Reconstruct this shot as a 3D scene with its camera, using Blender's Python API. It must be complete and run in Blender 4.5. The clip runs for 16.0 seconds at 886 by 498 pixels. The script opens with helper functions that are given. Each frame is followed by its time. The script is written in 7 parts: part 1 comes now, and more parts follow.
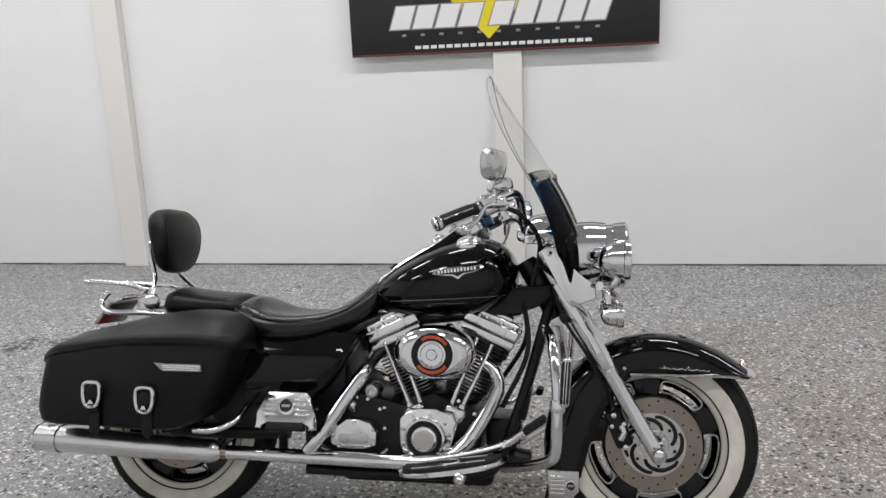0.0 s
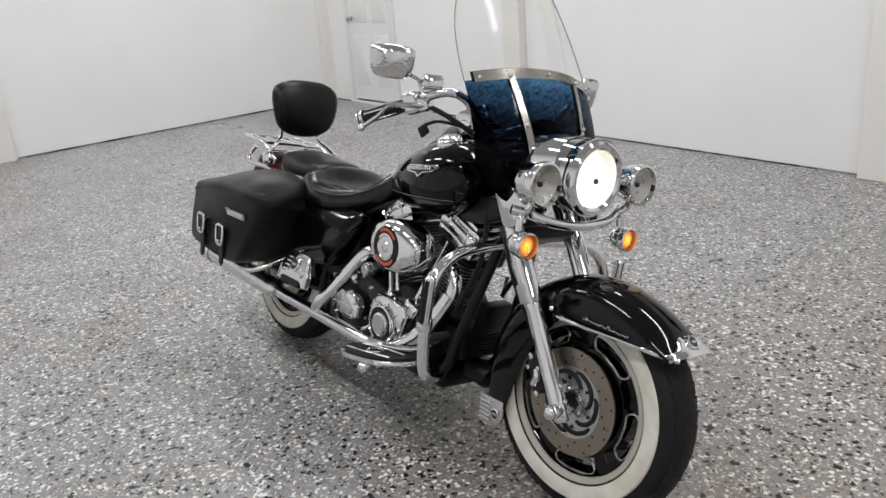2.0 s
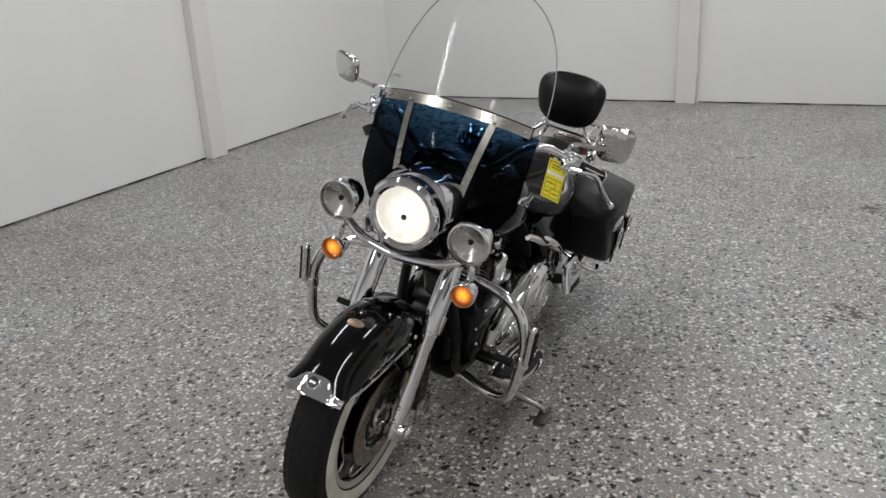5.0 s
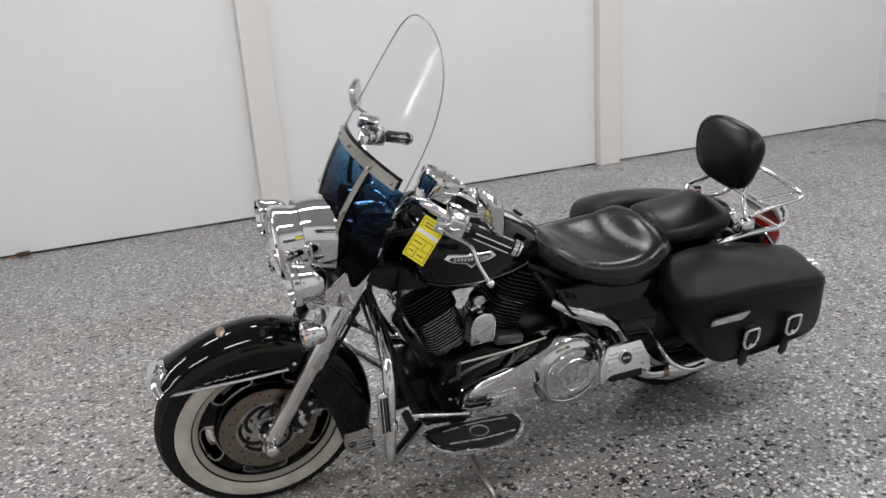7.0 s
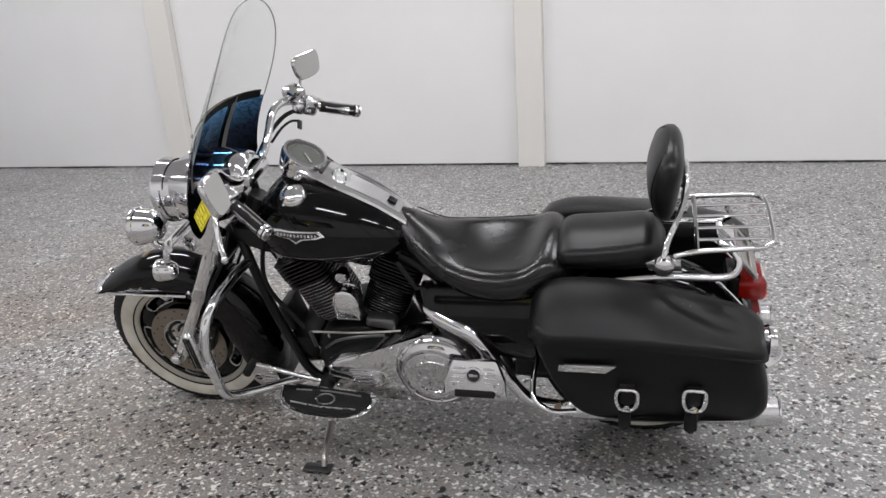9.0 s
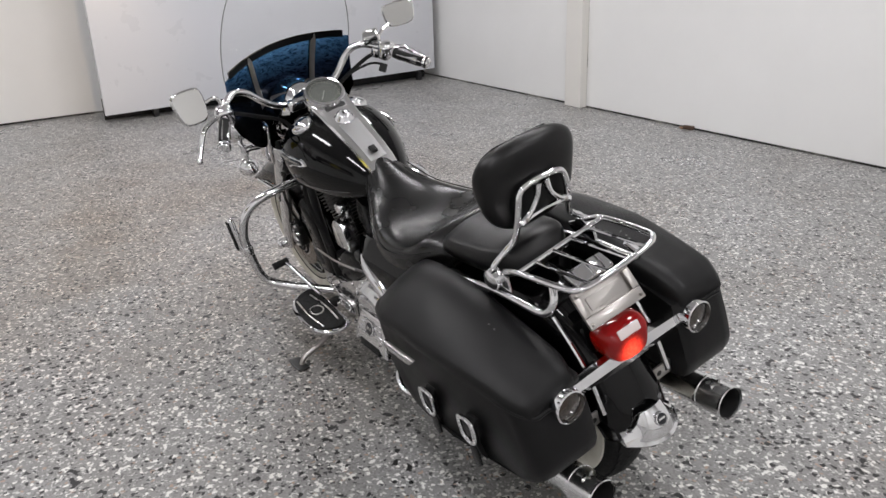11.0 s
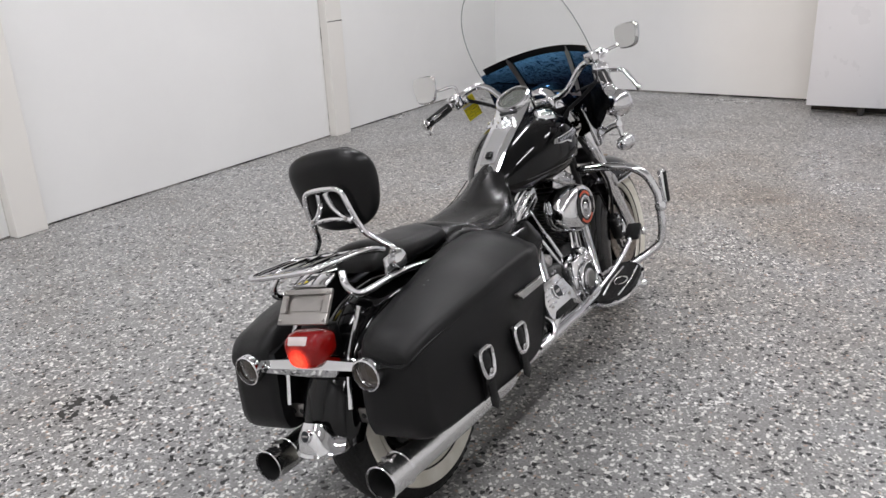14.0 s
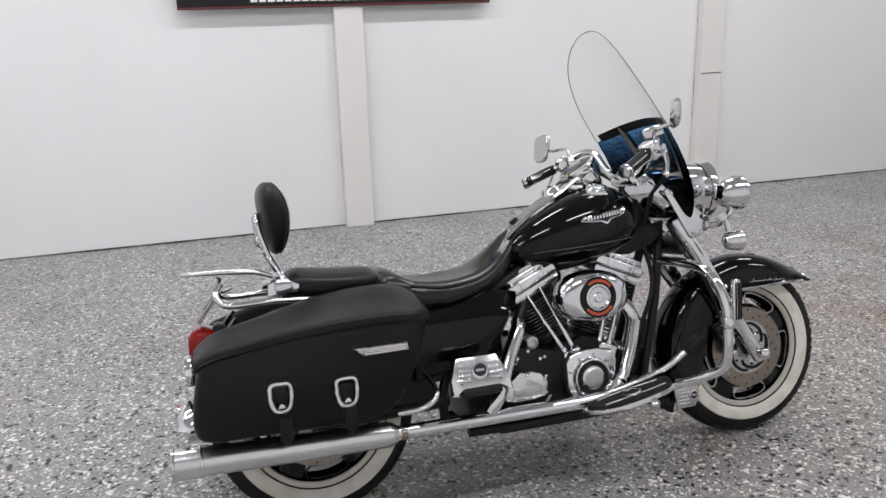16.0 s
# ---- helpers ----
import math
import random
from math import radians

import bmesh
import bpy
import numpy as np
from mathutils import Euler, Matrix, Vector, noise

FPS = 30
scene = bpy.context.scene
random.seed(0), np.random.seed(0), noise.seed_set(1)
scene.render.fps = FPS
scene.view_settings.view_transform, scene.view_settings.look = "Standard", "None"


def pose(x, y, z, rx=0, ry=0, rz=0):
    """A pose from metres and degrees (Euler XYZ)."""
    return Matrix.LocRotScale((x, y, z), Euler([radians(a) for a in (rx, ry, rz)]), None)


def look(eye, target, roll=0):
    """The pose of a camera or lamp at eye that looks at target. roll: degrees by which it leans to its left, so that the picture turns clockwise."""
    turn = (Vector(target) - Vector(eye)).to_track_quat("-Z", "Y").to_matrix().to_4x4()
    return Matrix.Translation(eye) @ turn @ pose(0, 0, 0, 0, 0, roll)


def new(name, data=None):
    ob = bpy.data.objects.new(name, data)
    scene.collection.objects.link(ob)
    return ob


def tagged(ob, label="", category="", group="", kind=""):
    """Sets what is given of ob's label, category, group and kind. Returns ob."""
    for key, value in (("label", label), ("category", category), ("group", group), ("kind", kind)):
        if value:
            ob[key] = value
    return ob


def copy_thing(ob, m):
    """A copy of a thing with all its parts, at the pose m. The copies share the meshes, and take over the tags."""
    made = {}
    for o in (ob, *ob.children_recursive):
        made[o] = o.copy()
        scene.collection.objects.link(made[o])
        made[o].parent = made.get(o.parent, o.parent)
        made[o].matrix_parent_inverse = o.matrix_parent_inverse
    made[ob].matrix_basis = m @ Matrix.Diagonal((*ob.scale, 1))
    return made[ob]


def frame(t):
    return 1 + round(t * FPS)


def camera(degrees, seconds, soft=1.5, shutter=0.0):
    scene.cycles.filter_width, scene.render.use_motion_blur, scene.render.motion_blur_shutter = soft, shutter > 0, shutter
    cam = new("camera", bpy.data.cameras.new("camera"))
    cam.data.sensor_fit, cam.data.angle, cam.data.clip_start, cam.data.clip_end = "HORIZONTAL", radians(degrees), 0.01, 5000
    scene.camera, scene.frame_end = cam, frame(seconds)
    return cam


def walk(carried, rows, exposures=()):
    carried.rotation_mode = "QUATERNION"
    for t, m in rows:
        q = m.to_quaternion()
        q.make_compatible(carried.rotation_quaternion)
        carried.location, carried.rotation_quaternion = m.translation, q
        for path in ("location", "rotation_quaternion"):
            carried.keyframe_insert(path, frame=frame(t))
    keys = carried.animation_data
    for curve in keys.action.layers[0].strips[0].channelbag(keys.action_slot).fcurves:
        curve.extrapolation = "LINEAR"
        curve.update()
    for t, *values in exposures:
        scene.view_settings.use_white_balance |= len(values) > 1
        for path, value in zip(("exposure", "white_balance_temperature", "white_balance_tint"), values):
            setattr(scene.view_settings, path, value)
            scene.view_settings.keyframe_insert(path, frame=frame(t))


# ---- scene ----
cam = camera(58.61, 16.0)
PATH = [
    (0, (0.595, -2.317, 1.479), (0.208, -0.206, 0.995), -2.41),
    (0.5, (1.027, -2.257, 1.485), (0.344, -0.233, 0.959), -2.98),
    (1, (1.411, -2.014, 1.446), (0.389, -0.158, 0.838), -3.10),
    (1.5, (1.737, -1.750, 1.456), (0.472, -0.212, 0.793), -3.15),
    (2, (2.075, -1.354, 1.455), (0.583, -0.212, 0.771), -4.80),
    (2.5, (2.292, -0.956, 1.451), (0.606, -0.142, 0.746), -5.50),
    (3, (2.490, -0.563, 1.473), (0.505, -0.023, 0.693), -5.03),
    (3.5, (2.646, -0.148, 1.470), (0.593, 0.038, 0.701), -4.35),
    (4, (2.730, 0.310, 1.485), (0.674, 0.130, 0.723), -3.80),
    (4.5, (2.676, 0.768, 1.496), (0.683, 0.220, 0.743), -3.38),
    (5, (2.495, 1.187, 1.496), (0.630, 0.284, 0.757), -3.09),
    (5.5, (2.220, 1.552, 1.491), (0.548, 0.318, 0.769), -2.96),
    (6, (1.879, 1.861, 1.483), (0.460, 0.333, 0.784), -3.06),
    (6.5, (1.491, 2.125, 1.480), (0.379, 0.350, 0.806), -3.45),
    (7, (1.058, 2.334, 1.479), (0.292, 0.377, 0.827), -4.01),
    (7.5, (0.601, 2.424, 1.481), (0.170, 0.372, 0.813), -4.33),
    (8, (0.160, 2.466, 1.509), (0.044, 0.387, 0.799), -4.66),
    (8.5, (-0.312, 2.467, 1.497), (-0.094, 0.400, 0.774), -4.69),
    (9, (-0.777, 2.421, 1.493), (-0.241, 0.416, 0.763), -3.98),
    (9.5, (-1.217, 2.280, 1.487), (-0.357, 0.395, 0.745), -3.17),
    (10, (-1.613, 2.047, 1.475), (-0.435, 0.351, 0.717), -2.50),
    (10.5, (-1.957, 1.744, 1.463), (-0.486, 0.305, 0.687), -2.07),
    (11, (-2.248, 1.387, 1.460), (-0.532, 0.268, 0.661), -1.96),
    (11.5, (-2.491, 0.988, 1.472), (-0.596, 0.236, 0.646), -2.27),
    (12, (-2.677, 0.561, 1.493), (-0.679, 0.199, 0.646), -2.80),
    (12.5, (-2.754, 0.147, 1.503), (-0.725, 0.167, 0.653), -2.77),
    (13, (-2.728, -0.289, 1.548), (-0.744, 0.114, 0.688), -2.70),
    (13.5, (-2.636, -0.750, 1.545), (-0.752, 0.038, 0.727), -2.68),
    (14, (-2.406, -1.166, 1.521), (-0.693, -0.024, 0.747), -2.60),
    (14.5, (-2.123, -1.547, 1.506), (-0.629, -0.109, 0.770), -2.46),
    (15, (-1.788, -1.839, 1.497), (-0.553, -0.163, 0.785), -1.94),
    (15.5, (-1.405, -2.058, 1.530), (-0.481, -0.190, 0.826), -1.82),
    (16, (-1.017, -2.236, 1.524), (-0.413, -0.215, 0.898), -1.68),
]
walk(cam, [(t, look(eye, target, roll)) for t, eye, target, roll in PATH], [(0.0, -0.1, 6450, 11), (1.0, -0.06, 6500, 11), (2.0, 0.0, 6500, 11), (3.0, 0.0, 6500, 11), (3.5, -0.06, 6500, 10), (4.0, -0.37, 6500, 10), (6.5, -0.40, 6500, 11), (7.0, -0.12, 6470, 12), (7.5, 0.04, 6460, 12), (8.5, 0.05, 6460, 12.5), (11.5, 0.05, 6570, 12.5), (12.5, 0.06, 6600, 12.5), (13.0, 0.07, 6580, 12), (14.0, 0.07, 6480, 13), (16.0, 0.01, 6380, 14)])
# ==== end camera ====
# ---- light ----
world = bpy.data.worlds.new("world")
scene.world = world
world.use_nodes = True
world.node_tree.nodes["Background"].inputs[0].default_value = (0.9, 0.95, 1.0, 1)
world.node_tree.nodes["Background"].inputs[1].default_value = 0.05

X0, X1, Y0, Y1, H = -6.29, 6.05, -3.685, 3.585, 4.0   # the room's inner faces
STRIPS = [(x, 1.65) for x in (-5.2, -3.1, -0.9, 1.4, 3.7)] + [(x, -1.40) for x in (-4.8, -2.5, -0.2, 2.1, 4.4)]
TUBE_WATTS = 35.5


def area_lamp(name, place, sx, sy, watts, colour):
    data = bpy.data.lights.new(name, "AREA")
    data.shape, data.size, data.size_y, data.energy, data.color = "RECTANGLE", sx, sy, watts, colour
    ob = new(name, data)
    ob.location = place
    return ob


for tx, ty in STRIPS:
    area_lamp("tube_light", (tx, ty, H - 0.13), 1.25, 0.20, TUBE_WATTS, (0.985, 0.985, 1.0))

# ---- materials ----


def material(name, colour=(0.5, 0.5, 0.5), rough=0.5, metal=0.0, coat=0.0, emit=None, power=0.0, spec=0.5):
    m = bpy.data.materials.new(name)
    m.use_nodes = True
    b = m.node_tree.nodes["Principled BSDF"]
    b.inputs["Base Color"].default_value = (*colour, 1)
    b.inputs["Roughness"].default_value = rough
    b.inputs["Metallic"].default_value = metal
    b.inputs["Coat Weight"].default_value = coat
    b.inputs["Coat Roughness"].default_value = 0.04
    b.inputs["Specular IOR Level"].default_value = spec
    if emit:
        b.inputs["Emission Color"].default_value = (*emit, 1)
        b.inputs["Emission Strength"].default_value = power
    return m


def node(m, kind, **values):
    n = m.node_tree.nodes.new(kind)
    for k, v in values.items():
        if k in ("feature", "distance", "operation", "blend_type", "data_type", "noise_dimensions", "wave_type", "bands_direction", "interpolation", "gradient_type"):
            if k == "feature":
                n.feature = v
            elif k == "operation":
                n.operation = v
            elif k == "blend_type":
                n.blend_type = v
            elif k == "data_type":
                n.data_type = v
            elif k == "gradient_type":
                n.gradient_type = v
        else:
            n.inputs[k.replace("_", " ")].default_value = v
    return n


def link(m, a, b):
    m.node_tree.links.new(a, b)


def bsdf(m):
    return m.node_tree.nodes["Principled BSDF"]


def coords(m):
    return m.node_tree.nodes.new("ShaderNodeTexCoord").outputs["Object"]


def ramp(m, source, stops, constant=False):
    n = m.node_tree.nodes.new("ShaderNodeValToRGB")
    n.color_ramp.interpolation = "CONSTANT" if constant else "LINEAR"
    el = n.color_ramp.elements
    while len(el) < len(stops):
        el.new(0.5)
    for e, (p, c) in zip(el, stops):
        e.position, e.color = p, (*c, 1) if len(c) == 3 else c
    link(m, source, n.inputs[0])
    return n.outputs[0]


def bump(m, height, strength=0.2, distance=0.002):
    n = node(m, "ShaderNodeBump", Strength=strength, Distance=distance)
    link(m, height, n.inputs["Height"])
    link(m, n.outputs[0], bsdf(m).inputs["Normal"])


def rough_noise(m, scale, lo, hi, detail=4.0):
    n = node(m, "ShaderNodeTexNoise", Scale=scale, Detail=detail)
    link(m, coords(m), n.inputs["Vector"])
    link(m, ramp(m, n.outputs["Fac"], [(0.3, (lo,) * 3), (0.7, (hi,) * 3)]), bsdf(m).inputs["Roughness"])
    return n.outputs["Fac"]


def grey(v):
    return (v, v, v)


def make_chrome(name, tone, lo, hi, scale=22.0):
    m = material(name, tone, lo, 1.0)
    f = rough_noise(m, scale, lo, hi)
    bump(m, f, 0.012, 0.001)
    return m


CHROME = make_chrome("chrome", (0.73, 0.73, 0.74), 0.02, 0.06)
EMBOSSED = make_chrome("embossed_chrome", (0.66, 0.66, 0.66), 0.03, 0.07)
_n = node(EMBOSSED, "ShaderNodeTexNoise", Scale=38.0, Detail=3.0)
link(EMBOSSED, coords(EMBOSSED), _n.inputs["Vector"])
bump(EMBOSSED, _n.outputs["Fac"], 0.55, 0.006)
RIPPLED = make_chrome("rippled_chrome", (0.64, 0.64, 0.645), 0.04, 0.10)
_n = node(RIPPLED, "ShaderNodeTexNoise", Scale=30.0, Detail=2.0)
link(RIPPLED, coords(RIPPLED), _n.inputs["Vector"])
bump(RIPPLED, _n.outputs["Fac"], 0.22, 0.004)
POLISHED = make_chrome("polished_alloy", (0.76, 0.76, 0.765), 0.10, 0.17)
SATIN = make_chrome("satin_metal", (0.52, 0.51, 0.50), 0.22, 0.36)
STEEL = make_chrome("brushed_steel", (0.42, 0.40, 0.38), 0.28, 0.42)
ROTOR = make_chrome("rotor_steel", (0.27, 0.235, 0.20), 0.25, 0.40)
LIP = material("pale_rim_lip", (0.46, 0.44, 0.38), 0.35, 0.3)
DARKSTEEL = make_chrome("dark_steel", (0.13, 0.13, 0.13), 0.35, 0.5)
BAND = material("warm_bright_strip", (0.72, 0.69, 0.63), 0.24, 1.0)
MUFFLER = make_chrome("muffler_chrome", (0.70, 0.70, 0.70), 0.20, 0.27, 6.0)
BROWNED = make_chrome("heat_browned_steel", (0.30, 0.23, 0.17), 0.3, 0.45)
PAINT = material("black_gloss_paint", (0.0016, 0.0016, 0.0018), 0.10, 0.0, 0.0, spec=0.30)
rough_noise(PAINT, 25.0, 0.04, 0.10)
BLACK = material("black_enamel", (0.0028, 0.0028, 0.003), 0.32, spec=0.3)
bump(BLACK, rough_noise(BLACK, 90.0, 0.28, 0.45), 0.1, 0.001)
RUBBER = material("rubber", (0.0075, 0.0075, 0.0075), 0.7, spec=0.3)
bump(RUBBER, rough_noise(RUBBER, 120.0, 0.6, 0.8), 0.2, 0.001)
PLASTIC = material("black_plastic", (0.012, 0.012, 0.013), 0.4)
DARK = material("dark_void", (0.004, 0.004, 0.004), 0.8)


def leather(name, tone, lo, hi, strength):
    m = material(name, tone, lo, spec=0.30)
    v = node(m, "ShaderNodeTexVoronoi", Scale=420.0)
    n = node(m, "ShaderNodeTexNoise", Scale=9.0, Detail=5.0)
    link(m, coords(m), v.inputs["Vector"])
    link(m, coords(m), n.inputs["Vector"])
    link(m, ramp(m, n.outputs["Fac"], [(0.3, grey(lo)), (0.72, grey(hi))]), bsdf(m).inputs["Roughness"])
    c = ramp(m, n.outputs["Fac"], [(0.3, tone), (0.75, tuple(min(1, t * 1.7) for t in tone))])
    link(m, c, bsdf(m).inputs["Base Color"])
    bump(m, v.outputs["Distance"], strength, 0.0012)
    return m


SEAT = leather("seat_leather", (0.0022, 0.0021, 0.0022), 0.23, 0.29, 0.04)
bsdf(SEAT).inputs["Specular IOR Level"].default_value = 0.46
PAD = leather("pad_leather", (0.0024, 0.0023, 0.0024), 0.32, 0.38, 0.06)
BAG = leather("bag_leather", (0.0038, 0.0038, 0.0040), 0.33, 0.47, 0.22)
bsdf(BAG).inputs["Specular IOR Level"].default_value = 0.23
WHITEWALL = material("cream_rubber", (0.60, 0.57, 0.47), 0.55)
_n = node(WHITEWALL, "ShaderNodeTexNoise", Scale=14.0, Detail=6.0)
link(WHITEWALL, coords(WHITEWALL), _n.inputs["Vector"])
link(WHITEWALL, ramp(WHITEWALL, _n.outputs["Fac"], [(0.3, (0.54, 0.51, 0.43)), (0.6, (0.68, 0.66, 0.59))]), bsdf(WHITEWALL).inputs["Base Color"])
SMOKE = material("smoked_lens", (0.035, 0.025, 0.018), 0.2, 0, 0.5)
REFLECTOR = make_chrome("lamp_reflector", (0.52, 0.51, 0.48), 0.22, 0.34)
STRIPE = material("grey_stripe", (0.16, 0.16, 0.16), 0.4)
ORANGE = material("orange_enamel", (0.42, 0.06, 0.02), 0.3)
YELLOW = material("yellow_card", (0.80, 0.68, 0.02), 0.6)
BLUEPAINT = material("emblem_dark", (0.01, 0.012, 0.016), 0.3)
MIRROR = material("mirror_glass", (0.56, 0.555, 0.54), 0.01, 1.0)
GAUGE = material("gauge_face", (0.07, 0.075, 0.065), 0.6)
WHITEMARK = material("white_print", (0.75, 0.75, 0.74), 0.5)


def glow(name, base, centre, colour, reach, peak, low, coat=0.3):
    """A lamp lens lit from within: brightest before its bulb."""
    m = material(name, base, 0.14, 0, coat, colour, low)
    d = m.node_tree.nodes.new("ShaderNodeVectorMath")
    d.operation = "DISTANCE"
    link(m, coords(m), d.inputs[0])
    d.inputs[1].default_value = centre
    r = m.node_tree.nodes.new("ShaderNodeMapRange")
    r.interpolation_type = "SMOOTHERSTEP"
    r.inputs["From Min"].default_value, r.inputs["From Max"].default_value = 0.0, reach
    r.inputs["To Min"].default_value, r.inputs["To Max"].default_value = peak, low
    link(m, d.outputs["Value"], r.inputs["Value"])
    n = node(m, "ShaderNodeTexNoise", Scale=140.0, Detail=2.0)
    link(m, coords(m), n.inputs["Vector"])
    x = node(m, "ShaderNodeMath", operation="MULTIPLY")
    link(m, r.outputs[0], x.inputs[0])
    link(m, ramp(m, n.outputs["Fac"], [(0.35, grey(0.6)), (0.65, grey(1.0))]), x.inputs[1])
    link(m, x.outputs[0], bsdf(m).inputs["Emission Strength"])
    return m


def glass(name, stops=None, sheen=0.03, lo=0.0, hi=1.0):
    """Thin clear sheet: mostly transparent, with gloss; stops tint it along z."""
    m = bpy.data.materials.new(name)
    m.use_nodes = True
    t = m.node_tree
    t.nodes.clear()
    out = t.nodes.new("ShaderNodeOutputMaterial")
    tr = t.nodes.new("ShaderNodeBsdfTransparent")
    gl = t.nodes.new("ShaderNodeBsdfGlossy")
    gl.inputs["Roughness"].default_value = 0.02
    mix = t.nodes.new("ShaderNodeMixShader")
    facing = t.nodes.new("ShaderNodeLayerWeight")
    facing.inputs["Blend"].default_value = 0.5
    steep = t.nodes.new("ShaderNodeMath")
    steep.operation = "POWER"
    steep.inputs[1].default_value = 4.0
    gloss = t.nodes.new("ShaderNodeMath")
    gloss.operation = "MULTIPLY_ADD"
    gloss.inputs[1].default_value, gloss.inputs[2].default_value = 0.4, sheen
    t.links.new(facing.outputs["Facing"], steep.inputs[0])
    t.links.new(steep.outputs[0], gloss.inputs[0])
    t.links.new(gloss.outputs[0], mix.inputs[0])
    t.links.new(tr.outputs[0], mix.inputs[1])
    t.links.new(gl.outputs[0], mix.inputs[2])
    t.links.new(mix.outputs[0], out.inputs[0])
    if stops:
        tc = t.nodes.new("ShaderNodeTexCoord")
        sep = t.nodes.new("ShaderNodeSeparateXYZ")
        mr = t.nodes.new("ShaderNodeMapRange")
        mr.inputs["From Min"].default_value, mr.inputs["From Max"].default_value = lo, hi
        t.links.new(tc.outputs["Object"], sep.inputs[0])
        t.links.new(sep.outputs["Z"], mr.inputs["Value"])
        cr = t.nodes.new("ShaderNodeValToRGB")
        el = cr.color_ramp.elements
        while len(el) < len(stops):
            el.new(0.5)
        for e, (p, c) in zip(el, stops):
            e.position, e.color = p, (*c, 1)
        t.links.new(mr.outputs[0], cr.inputs[0])
        t.links.new(cr.outputs[0], tr.inputs["Color"])
    else:
        tr.inputs["Color"].default_value = (0.985, 0.99, 0.988, 1)
    return m


RED = glow("red_lens", (0.17, 0.001, 0.002), (-1.136, 0.010, 0.574), (1.0, 0.050, 0.02), 0.052, 3.0, 0.04, 0.3)
bsdf(RED).inputs["Specular IOR Level"].default_value = 0.25
bsdf(RED).inputs["Roughness"].default_value = 0.06
AMBER = [glow("amber_lens", (0.50, 0.10, 0.005), (0.706, s * 0.207, 0.722), (1.0, 0.30, 0.03), 0.032, 3.4, 0.12) for s in (1, -1)]
HEAD_LIT = glow("lit_headlight", (0.9, 0.88, 0.8), (0.707, 0.003, 0.900), (1.0, 0.93, 0.84), 0.095, 2.2, 0.50)
CLEAR = glass("clear_screen", None, 0.012)
LENS = glass("clear_lens")
TINT = glass("tinted_screen", [(0.0, (0.002, 0.002, 0.002)), (0.40, (0.003, 0.004, 0.006)), (0.66, (0.010, 0.018, 0.038)), (0.87, (0.045, 0.115, 0.21)), (1.0, (0.12, 0.30, 0.50))], 0.010, 0.81, 1.15)


def wall_paint():
    m = material("white_wall_paint", (0.82, 0.82, 0.81), 0.55)
    n = node(m, "ShaderNodeTexNoise", Scale=0.7, Detail=6.0, Roughness=0.6)
    f = node(m, "ShaderNodeTexNoise", Scale=160.0, Detail=3.0)
    tc = coords(m)
    link(m, tc, n.inputs["Vector"])
    link(m, tc, f.inputs["Vector"])
    link(m, ramp(m, n.outputs["Fac"], [(0.3, (0.80, 0.80, 0.79)), (0.7, (0.855, 0.855, 0.845))]), bsdf(m).inputs["Base Color"])
    bump(m, f.outputs["Fac"], 0.12, 0.001)
    return m


